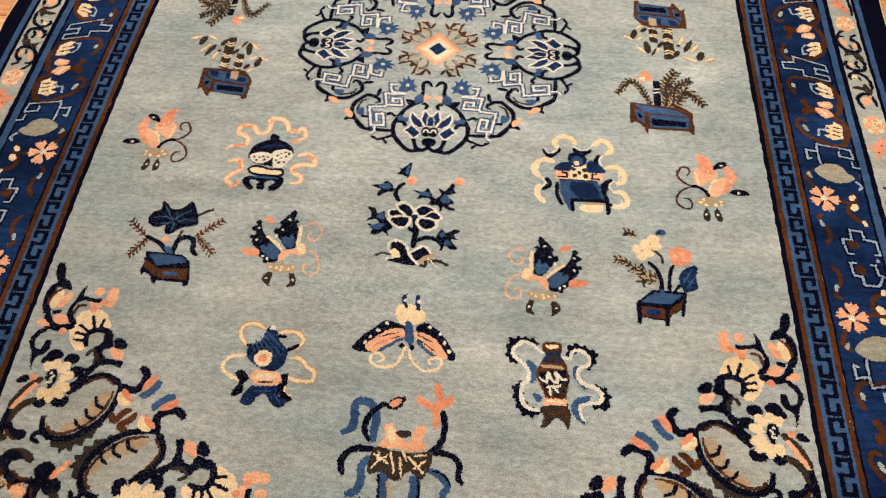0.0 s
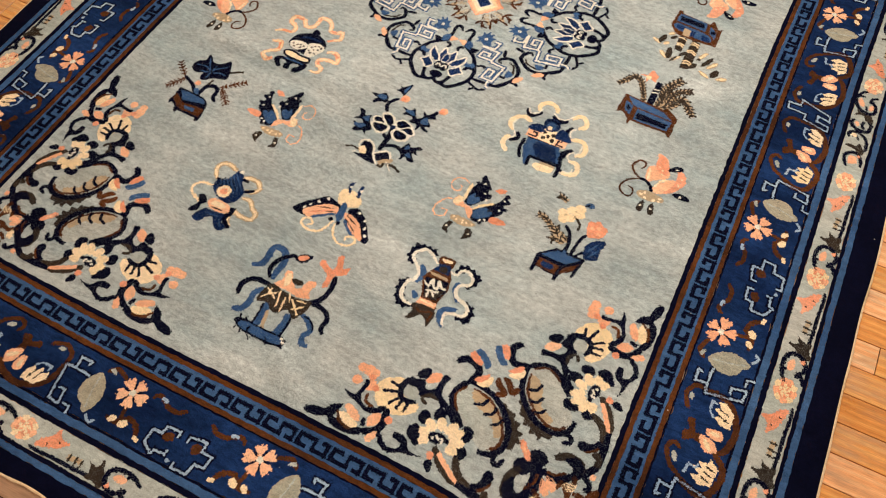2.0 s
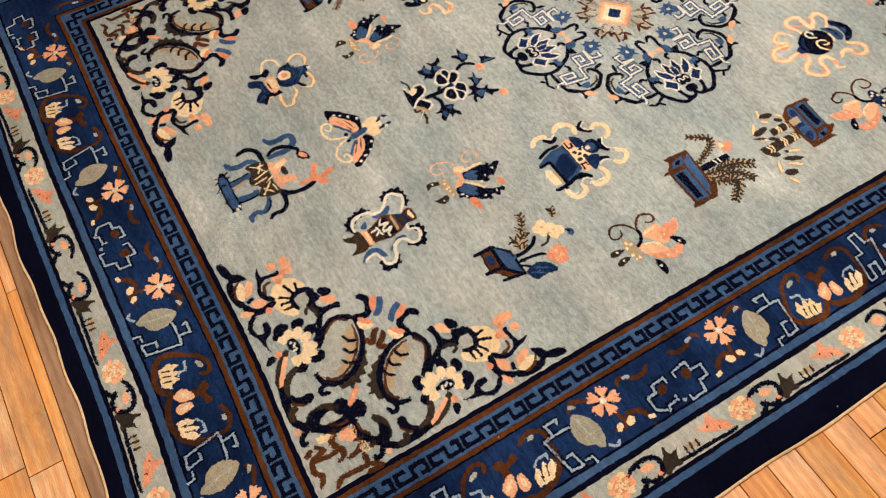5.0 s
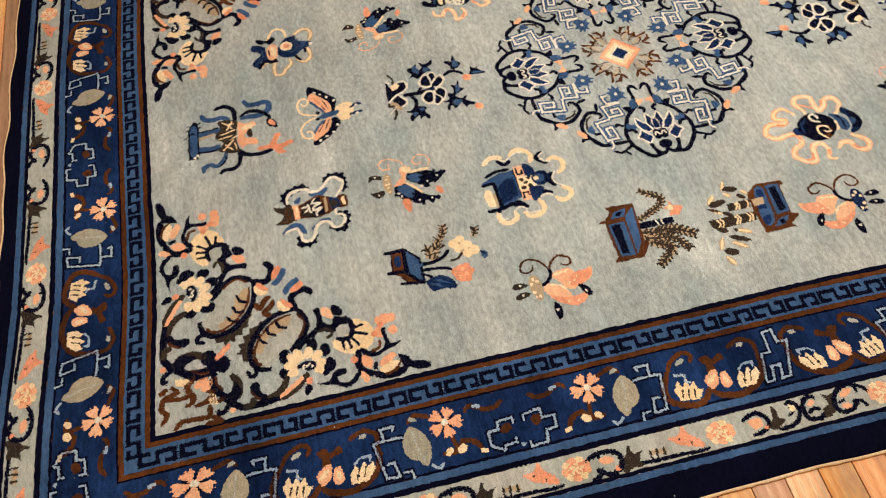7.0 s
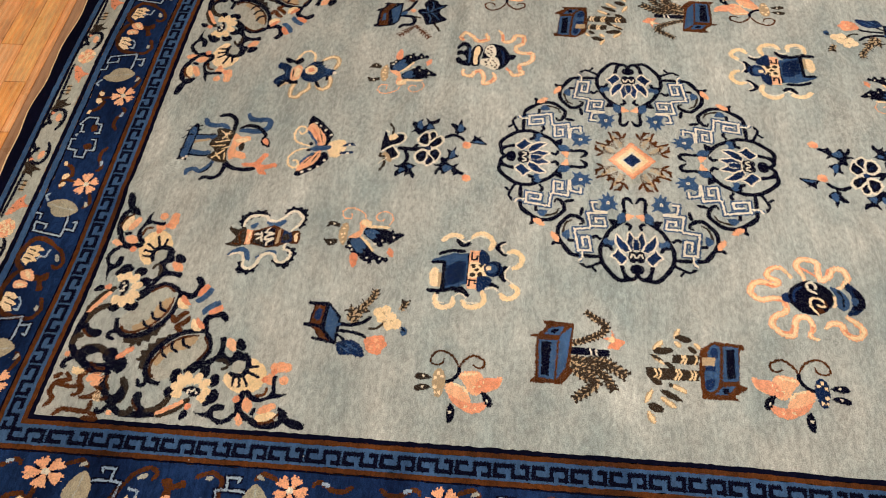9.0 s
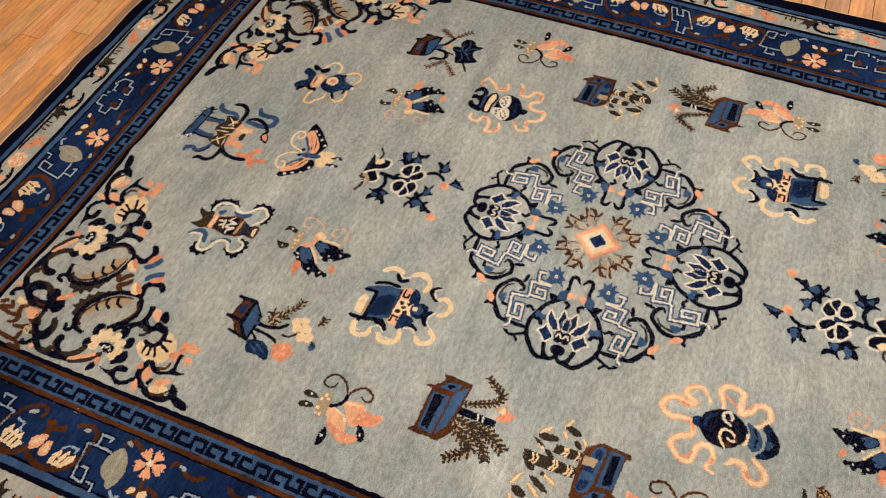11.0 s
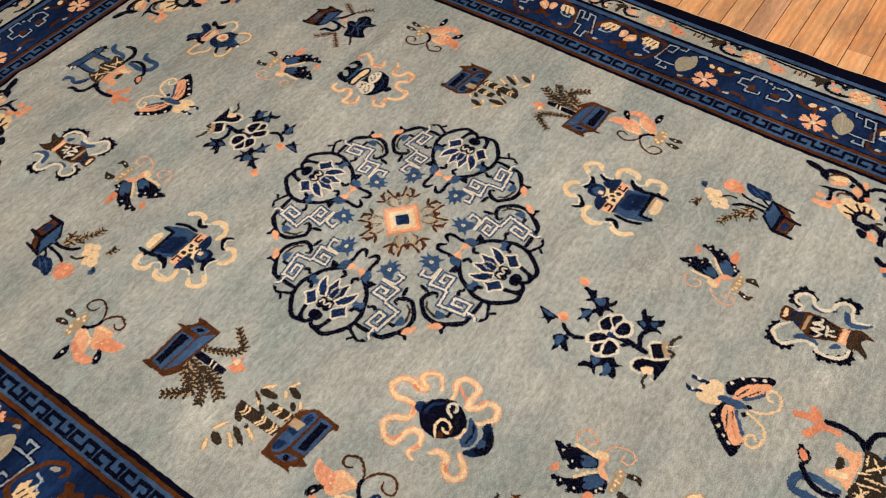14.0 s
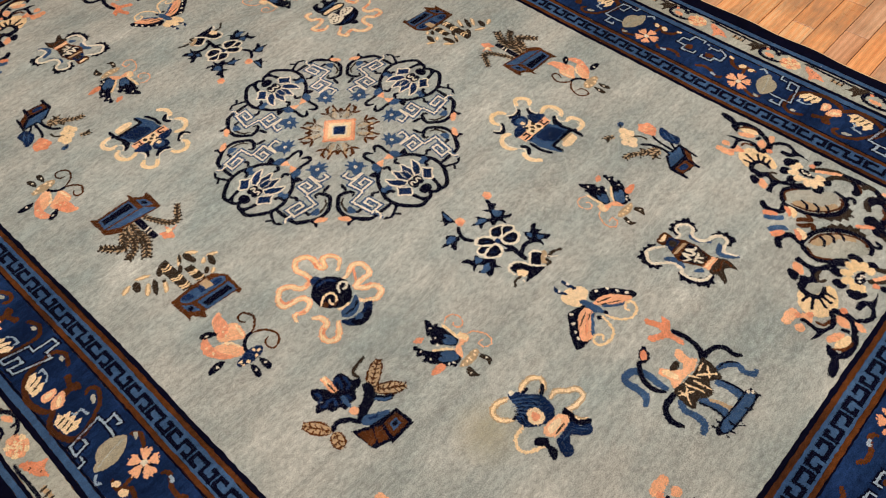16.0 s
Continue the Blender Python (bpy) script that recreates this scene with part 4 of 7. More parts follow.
    d.line("deep", 0.4, (4, 1.3), (5.2, 0.4))
    d.blob("ivory", (2.1, 0.7), (6.1, -0.2), (5.9, -2.7), (2.8, -3.8), (0.6, -1.9), (0.6, 0.1))
    d.blob("navy", (2.4, 0.1), (5.2, -0.6), (5, -2.3), (2.9, -3), (1.3, -1.7), (1.3, -0.3))
    d.line("deep", 0.4, (2.4, -1), (3.5, -1.8))
    d.blob("ivory", (-3.9, 5.2), (-1, 4.1), (0.1, 1.1), (-0.4, -0.4), (-3, 1.3), (-5.3, 3.8))
    d.blob("navy", (-3.4, 4.4), (-1.4, 3.6), (-0.6, 1.5), (-1, 0.4), (-2.8, 1.6), (-4.4, 3.4))
    d.line("deep", 0.4, (-2.9, 2.8), (-1.7, 2))
    d.blob("ivory", (-4.9, 2.9), (-2.5, 0.8), (-5.9, -0.2), (-7.2, 1.7))
    d.blob("navy", (-5, 2.4), (-3.3, 1), (-5.7, 0.3), (-6.6, 1.6))
    d.line("deep", 0.4, (-5.8, 1.6), (-4.6, 0.8))
    d.blob("ivory", (-3, 0.9), (-0.5, 0.1), (-1.4, -2.5), (-3.6, -3.3), (-6.2, -1.7), (-6.8, 0.1))
    d.blob("navy", (-3.1, 0.3), (-1.5, -0.2), (-2.1, -2.1), (-3.6, -2.7), (-5.4, -1.5), (-5.8, -0.2))
    d.line("deep", 0.4, (-4.2, -0.7), (-3.1, -1.6))
    d.oval("deep", 0, 0.4, 0.9)
    d.dots("peach", 1.5, (10.9, 12.9), (-1.7, 12.2))
    d.dots("orange", 0.9, (10.4, 12.4), (-2.2, 11.7))
    d.blob("navy", (3.2, -8.3), (5.1, -10.4), (2.4, -12.1), (1, -12.3), (-0, -10.2))
    d.line("ivory", 0.7, (5.2, -10.3), (3.2, -8.3), (-0.3, -10.3))
    d.blob("navy", (-4.5, -7.1), (-2.5, -7.2), (-1.1, -9.2), (-0.3, -11.4), (2, -13.7), (-0.6, -14), (-4.4, -13.6), (-5.7, -13.3), (-3.5, -11.7), (-5.2, -9.3))
    d.line("ivory", 0.75, (2, -13.7), (-0.3, -11), (-1.2, -8.6), (-3, -7.1), (-5.1, -7.2), (-5.9, -8.7), (-5.6, -10))
    d.blob("cream", (-4.4, -9.3), (-2.9, -10.4), (-2.6, -11.9), (-4.4, -12), (-5.6, -10.8))
    d.line("umber", 0.8, (-4.8, -11.4), (-6.9, -11), (-8.9, -12.3))
    d.line("ivory", 0.5, (-5.4, -12.1), (-6, -13.4))
    d.line("tan", 1.4, (6, -10.6), (3.5, -12), (2.4, -13.2))
    d.line("umber", 0.9, (4.6, -12.5), (7.3, -12.5), (9.6, -13.6))
    d.line("ivory", 0.4, (4.4, -11.7), (6.9, -14.2))
    d.line("umber", 0.9, (4.1, -12.4), (3.7, -13.9), (2.4, -13.8))


d = Drawing()
flower_spray(d)
d.knot("blossom_motif", "navy blossom branch rimmed with ivory", two_ways((-0.016, -0.617), (0.02, 0.674)))


def striped_butterfly(d):
    """A large butterfly with banded wings."""
    d.blob("navy", (-13.2, -2.9), (-10.5, 1.1), (-8.2, 3.2), (-6.4, 4.9), (-3.9, 4.5), (-1.1, 3.5), (-1, 0.8), (-4.7, -1.9), (-8, -3.6))
    d.blob("peach", (-10.4, -2.3), (-7.9, 0.4), (-4.8, 2.7), (-1.7, 2.8), (-1.5, 0.3), (-5.4, -2.1), (-8, -3.6))
    d.line("blue", 0.8, (-7.2, -3.5), (-4.2, -1.2), (-1.5, 0.7))
    d.line("umber", 0.35, (-7.2, 0.6), (-2.7, 1.9))
    d.line("umber", 0.35, (-6, -0.4), (-2.3, 0.9))
    d.line("orange", 0.6, (-8.5, -2.2), (-2.8, 1.3))
    d.blob("navy", (1.2, 3.2), (3.7, 4.9), (6.7, 2.9), (9, 0.1), (11.2, -3.6), (9, -4.2), (3.7, 0.5))
    d.blob("peach", (0.7, 2.1), (4.8, 1.6), (7.6, -1.1), (9.1, -4), (5.8, -3.5), (2.7, -1))
    d.line("blue", 0.8, (1.7, 0.1), (4.2, -2.4), (6.9, -4))
    d.line("umber", 0.35, (1.5, 1.6), (5.4, 0))
    d.line("umber", 0.35, (1.7, 0.6), (6.2, -2.4))
    d.dots("ivory", 0.45, (-5.8, 4.2), (-7.7, 2.1), (-9.3, 0.4), (-10.4, -1.3), (4.6, 3.8), (7, 2.1), (8.3, -0.2), (9.5, -2.2))
    d.blob("cream", (-2.9, 4.4), (-3.9, 8.4), (-1.1, 9.8), (2.5, 8.2), (3.2, 5.5), (0.2, 4))
    d.blob("blue", (-1.3, 4.7), (0.1, 4.5), (1, 0.6), (0.4, -1.4), (-1.1, 0.4))
    d.line("deep", 0.9, (-1.4, 8.7), (-2.5, 10.9), (-1.7, 12.5))
    d.line("deep", 0.9, (1.5, 8), (1, 10.3), (1.2, 12.4))
    d.dots("ivory", 0.4, (-2, 10.7), (1.4, 10.5))
    d.dots("navy", 0.6, (-1.8, -1.5), (0.7, -1.8))
    d.line("cream", 0.7, (-0.9, -1.7), (-1.5, -4.2), (-3, -6.6), (-5.8, -7.2), (-8.4, -6.2), (-8.4, -4.4), (-6.8, -3.8), (-5.5, -5.1), (-6.8, -6.1))
    d.line("cream", 0.7, (0, -2.2), (1.1, -5.2), (3.6, -7.3), (6.6, -7.1), (8, -5.1), (6.8, -3.9), (5.1, -4.7), (5.3, -6.1))


d = Drawing()
striped_butterfly(d)
d.knot("butterfly_motif", "peach and navy butterfly with cream tails", two_ways((0.003, -0.963), (0.027, 1.014)))


def gourd_vase(d):
    """A round blue vase on a stand with a cream ribbon."""
    d.line("tan", 1.6, (-2.9, 3), (-4.9, 5.7), (-4.7, 7.9), (-2.6, 8.8), (0.8, 7.7))
    d.line("tan", 1.6, (3.4, 6.4), (6.2, 7.3), (8.6, 7), (10, 5.1), (8.7, 3.4), (6.6, 2.8))
    d.line("tan", 1.6, (7.3, 0.4), (9.8, 0.7), (12, -1.3), (13.7, -2.5), (13.4, -4.7), (10.2, -4.9), (7.9, -4.5), (7.4, -6.3), (7.9, -8.1), (9.6, -9))
    d.line("cream", 0.85, (-2.9, 3), (-4.9, 5.7), (-4.7, 7.9), (-2.6, 8.8), (0.8, 7.7))
    d.line("cream", 0.85, (3.4, 6.4), (6.2, 7.3), (8.6, 7), (10, 5.1), (8.7, 3.4), (6.6, 2.8))
    d.line("cream", 0.85, (-2.4, 0.5), (-5.9, 0.1), (-7.5, -1.7), (-7, -3.6), (-5.1, -4.8), (-3.1, -5.7), (-2.7, -7.6), (-4.2, -9.1))
    d.line("cream", 0.85, (7.3, 0.4), (9.8, 0.7), (12, -1.3), (13.7, -2.5), (13.4, -4.7), (10.2, -4.9), (7.9, -4.5), (7.4, -6.3), (7.9, -8.1), (9.6, -9))
    d.blob("navy", (-4.4, -4), (-2.7, -3.2), (-0.9, -5.1), (-1.9, -6.7), (-1.7, -8.6), (-3.9, -9.7), (-4, -8.2), (-2.9, -6.3))
    d.blob("navy", (5.7, -4.5), (7.8, -3.3), (8.1, -5.6), (7.5, -7.4), (9.8, -9.4), (8.2, -10.1), (6.3, -7.7))
    d.line("navy", 0.9, (3.8, 6.1), (6, 5.8))
    d.line("navy", 1, (6.5, 2.3), (9.1, 4))
    d.line("navy", 0.8, (-3.2, 3.1), (-1.3, 3.1))
    d.blob("deep", (-2.6, 0.6), (-2.3, 2.8), (-0.2, 4.2), (0.8, 6.8), (1.6, 8.4), (3.6, 7), (4.4, 4.9), (6.6, 2.5), (6.7, -0.1), (5.6, -2.2), (3.6, -3.1), (0.1, -1.9))
    for k in range(6):
        d.line("navy", 0.4, (-2.2 + 1.5 * k, 0.6 + 0.2 * k), (-0.8 + 1.1 * k, 4.6 + 0.5 * k - 0.2 * k * k))
        d.line("blue", 0.35, (-1.6 + 0.5 * k, 3.0 + 0.8 * k), (2.0 + 0.8 * k, -2.2 + 0.9 * k))
    d.oval("cream", 1.4, 0.1, 2.1)
    d.oval("orange", 1.4, 0.1, 1.1)
    d.oval("ivory", 2.3, 8.1, 0.7)
    d.blob("peach", (-0.8, -4.5), (0.4, -3), (4.7, -3.1), (6.5, -4.2), (6.1, -6.1), (2.8, -6.5), (0.5, -6))
    d.blob("cream", (0.3, -4.6), (1.8, -3.5), (4.8, -3.9), (4.6, -5), (1.6, -5.3))
    d.line("umber", 0.4, (1.3, -5.9), (4.8, -5.6))
    d.blob("deep", (-0.1, -7), (2.2, -6.8), (6, -6.6), (6.5, -8.5), (8.6, -10.2), (7.1, -11.7), (5, -10.5), (3.5, -8.6), (1.8, -9.4), (1.1, -11), (-0.9, -11.5), (-1.9, -10.3))
    d.line("blue", 0.4, (1.2, -7.9), (5, -7.9))
    d.line("blue", 0.4, (5.6, -8.4), (7, -10.3))


d = Drawing()
gourd_vase(d)
d.knot("vase_motif", "round blue vase on a stand, cream ribbon", two_ways((-0.345, -1.035), (0.386, 1.082)))


def tall_vase(d):
    """A tall vase on a brown stand with an ivory ribbon, backed with ragged navy."""
    ragged = (
        ((-10.7, 6.2), (-11.7, 7.8), (-11.6, 10.0), (-10.9, 11.7), (-8.3, 12.2), (-5.7, 12.1), (-4.9, 11.0), (-8.0, 11.2), (-9.7, 10.2), (-10.1, 8.2), (-8.9, 6.4)),
        ((-8.4, 1.0), (-10.0, -0.3), (-9.5, -3.6), (-8.4, -5.8), (-5.8, -6.8), (-3.8, -5.6), (-5.8, -5.1), (-7.8, -3.1), (-8.3, -0.6)),
        ((2.3, 8.8), (2.8, 10.6), (4.3, 11.2), (6.4, 10.8), (9.0, 9.5), (8.9, 8.3), (8.0, 6.2), (6.5, 5.3), (7.4, 7.5), (6.7, 9.4), (4.7, 9.9), (3.4, 8.9)),
        ((8.6, 1.3), (10.7, 0.6), (11.6, -1.2), (11.1, -3.9), (9.5, -4.1), (7.7, -3.6), (9.5, -2.3), (9.8, -0.5)),
    )
    for edge in ragged:
        d.blob("navy", *edge)
        d.dots("navy", 0.55, *curve_through(edge, True, 1.3)[::2])
    d.blob("blue", (-7.3, 6.3), (-5.9, 6.4), (-4.6, 4.4), (-5.2, 1.4), (-6.7, 1.3), (-6.4, 3.6))
    d.blob("blue", (3.3, 4.5), (4.2, 6.0), (5.2, 5.0), (5.1, 3.1), (6.9, 1.0), (6.1, 0.2), (4.3, 2.4))
    d.blob("blue", (2.9, -4.1), (4.3, -2.0), (7.1, -1.2), (6.8, -2.6), (4.8, -3.7), (5.6, -6.9), (6.4, -7.7), (5.2, -7.8), (3.8, -6.4))
    d.blob("blue", (-5.8, -1.6), (-4.4, -1.5), (-3.6, -2.4), (-4.4, -3.5))
    d.line("ivory", 0.95, (-3.2, 8.5), (-5.7, 10.5), (-8.0, 11.3), (-10.0, 9.6), (-10.2, 7.7), (-8.5, 6.2), (-6.7, 4.1), (-6.8, 1.6), (-8.1, 0.5), (-8.2, -2.7), (-7.1, -4.7), (-5.3, -5.4), (-3.3, -5.2))
    d.line("ivory", 0.95, (0.9, 8.0), (2.8, 7.8), (3.7, 9.7), (5.7, 9.7), (7.3, 8.2), (7.0, 6.3), (5.2, 5.5), (4.6, 3.5), (5.7, 1.7), (8.3, 0.9), (9.9, -0.7), (9.4, -2.6), (6.9, -3.1), (5.0, -4.1), (5.4, -6.5), (6.4, -7.5))
    d.panel("brown", (-3.8, 10.5), (-2.7, 11.7), (0.7, 11.6), (1.1, 10.3), (0.8, 8.3), (2.1, 6.0), (2.7, 2.5), (1.8, -1.9), (2.3, -3.9), (1.3, -5.2), (-3.0, -4.4), (-3.0, -1.7), (-3.9, 0.6), (-5.2, 3.4), (-4.0, 5.9), (-2.9, 8.4))
    d.panel("cream", (-2.7, 10.9), (0.2, 11.1), (0.3, 10.2), (-2.5, 9.8))
    d.panel("deep", (-2.8, 9.0), (0.4, 9.6), (1.0, 6.5), (-3.5, 6.5))
    d.blob("umber", (-2.2, 8.0), (-0.6, 8.7), (0.0, 7.0), (-1.8, 6.6))
    d.line("tan", 0.8, (-3.9, 5.4), (-1.5, 5.4), (1.4, 5.2))
    d.panel("navy", (-4.3, 3.8), (1.7, 4.7), (2.5, 1.8), (0.9, -1.8), (-2.5, -1.6), (-3.6, 1.2))
    d.panel("umber", (-2.7, 0.8), (1.9, 1.6), (0.9, -1.6), (-2.4, -1.5))
    d.line("ivory", 0.75, (-4.3, 2.7), (-2.6, 1.4), (-2.2, 3.8), (-1.3, 2.1), (0.1, 1.6), (-0.5, 3.9), (1.0, 2.5), (2.3, 2.3))
    d.line("ivory", 0.6, (-2.6, 0.2), (0.8, 0.8))
    d.line("ivory", 0.6, (-1.8, 0.1), (-1.6, -1.7))
    d.line("ivory", 0.6, (-0.6, 0.2), (0.0, -1.1))
    d.panel("peach", (-3.0, -2.3), (1.8, -2.4), (2.0, -3.9), (-3.2, -4.2))
    d.line("cream", 0.5, (-2.7, -3.0), (1.3, -3.2))
    d.blob("umber", (-3.7, -4.5), (2.3, -4.4), (2.4, -9.4), (1.1, -7.7), (-0.8, -7.0), (-1.8, -8.5), (-3.8, -9.4), (-3.1, -6.9))
    d.line("brown", 0.5, (-2.9, -5.3), (-0.8, -6.2), (1.8, -5.1), (1.9, -8.0))


d = Drawing()
tall_vase(d)
d.knot("vase_motif", "tall dark vase with a navy-edged ivory ribbon", two_ways((0.350, -1.061), (-0.294, 1.119)))


def flower_basket(d):
    """A hanging basket of flowers with fluttering bands."""
    d.line("blue", 1.9, (-12.5, 8.3), (-10.1, 9.3), (-9.6, 12.2), (-9.9, 14.8), (-8.3, 16), (-5.9, 15.1), (-4.8, 12.2), (-5, 9.1), (-4.8, 6.6))
    d.line("navy", 1.3, (-5.7, 6.7), (-7.1, 9.3), (-6.9, 11.7), (-5.8, 13.5), (-4.1, 15.1), (-2.8, 15.9))
    d.blob("navy", (-3.1, 15.2), (-1.2, 17.2), (1.3, 17.6), (0.5, 15.3), (-1.3, 14.4))
    d.blob("orange", (-2.4, 15.5), (-1.1, 16.8), (0.5, 17), (-0.2, 15.6), (-1.4, 15))
    d.line("navy", 1.5, (-10.6, -1.1), (-11.3, 1.5), (-10.9, 3.1), (-8.9, 4.8), (-6.1, 5.1), (-4, 4.9))
    d.line("blue", 1.7, (-9.7, -5), (-7.4, -4.2), (-6.6, -1.6), (-6.8, 1.2), (-5.2, 3.4))
    d.line("blue", 2.2, (-2.1, 0.3), (-1.7, -2.4), (-1.6, -7.7))
    d.line("blue", 2.2, (4.5, -0.1), (5, -2.8), (4.7, -8))
    d.line("navy", 0.6, (-3, -0.2), (-2.6, -3), (-2.7, -7.7))
    d.line("tan", 1.0, (-0.9, -1.5), (0.5, -6.8))
    d.line("navy", 0.6, (5.4, -0.3), (5.9, -2.7), (5.9, -7.4))
    d.line("navy", 3.2, (-6.1, -7.5), (-2.3, -7.9), (2.7, -8.1), (8.3, -8.1))
    d.line("blue", 2.2, (-5.7, -7.6), (-2.3, -7.9), (2.7, -8.1), (7.3, -8.1))
    d.oval("navy", -6.4, -7.3, 0.9)
    d.line("navy", 0.5, (-5.7, -6.6), (-6.6, -5.4))
    d.line("navy", 0.5, (-5.9, -8.8), (-6, -9.8))
    d.line("navy", 0.5, (-4.4, -8.7), (-4.1, -10.3))
    d.line("navy", 0.5, (-2.6, -8.9), (-0.7, -10.9))
    d.line("navy", 0.5, (2.9, -8.6), (3.9, -10.1))
    d.line("navy", 0.5, (7.1, -8.7), (8.4, -9.7))
    d.line("navy", 0.5, (-4.6, -6.7), (-4.5, -5.3))
    d.dots("ivory", 0.4, (6.9, -7.1), (7.6, -8))
    d.line("navy", 0.7, (-2.5, -7.5), (-2.6, -9.2))
    d.line("navy", 1.3, (7.2, 4.9), (10.4, 5.3), (13.1, 4.3), (14.3, 2.5), (14, 0.3), (15.2, -1.3))
    d.line("navy", 1.5, (7, 4.7), (9.3, 6.5), (10.4, 9.4), (10.4, 12.4), (9.8, 15))
    d.blob("orange", (7.9, 10.7), (7.4, 14.3), (3.9, 16.5), (4.4, 18.1), (7.5, 16.5), (8.2, 17.9), (7.3, 20.5), (8.8, 21.3), (10.2, 18), (11.8, 18.9), (11.8, 16.6), (9.3, 14.7), (9.4, 11.5))
    d.line("blue", 1.6, (7.5, 1.1), (9.9, 0.6), (11.9, -1.7), (11.1, -3.9), (11.9, -5.8), (13.6, -5.7))
    d.line("navy", 0.5, (8.3, 1.2), (10.9, 0.6), (12.5, -1.5))
    d.blob("umber", (-5.4, 0.1), (-5.2, 3.4), (-3.9, 5.7), (-0.3, 5.1), (4.1, 4.8), (7.7, 5.5), (8.2, 3), (7.2, 0.5), (6.2, -0.9), (3.5, 0.8), (2, -1), (0.2, -1.5), (-2.3, 0.2), (-4.5, -0.3))
    d.blob("peach", (-3.4, 5.8), (-2.3, 8), (-2.8, 10.2), (-1.3, 11.2), (0.9, 8.1), (3.1, 7.5), (4.2, 10.6), (6.4, 10.8), (5.9, 7.5), (7.1, 6.2), (4, 5.1), (1, 5.5))
    d.blob("umber", (-0, 9.4), (2.8, 9.8), (3, 8.5), (0.7, 8.1))
    d.blob("cream", (-2.1, 9.9), (-0.8, 10.2), (-0, 7.4), (-1.1, 6.4))
    d.line("cream", 0.45, (-4.7, 0.8), (-3, 2.8), (-1.3, 4))
    d.line("cream", 0.45, (-4.5, 4), (-1, 2))
    d.line("cream", 0.45, (-0.9, 5), (0.3, 0.1))
    d.line("cream", 0.45, (1.3, 3.8), (1.9, -0.6))
    d.line("cream", 0.45, (3, 4), (6.8, 0.4))
    d.line("cream", 0.45, (4.3, 1.3), (7, 3.3))
    d.line("cream", 0.45, (4.4, 4.2), (7.1, 4.5))
    d.line("cream", 0.45, (-3.3, 4.6), (-3.5, 2.1))
    d.line("cream", 0.45, (1.4, 5.6), (2.9, 2.8))


d = Drawing()
flower_basket(d)
d.knot("basket_motif", "brown flower basket with navy and blue bands", two_ways((-0.005, -1.281), (0.06, 1.346)))


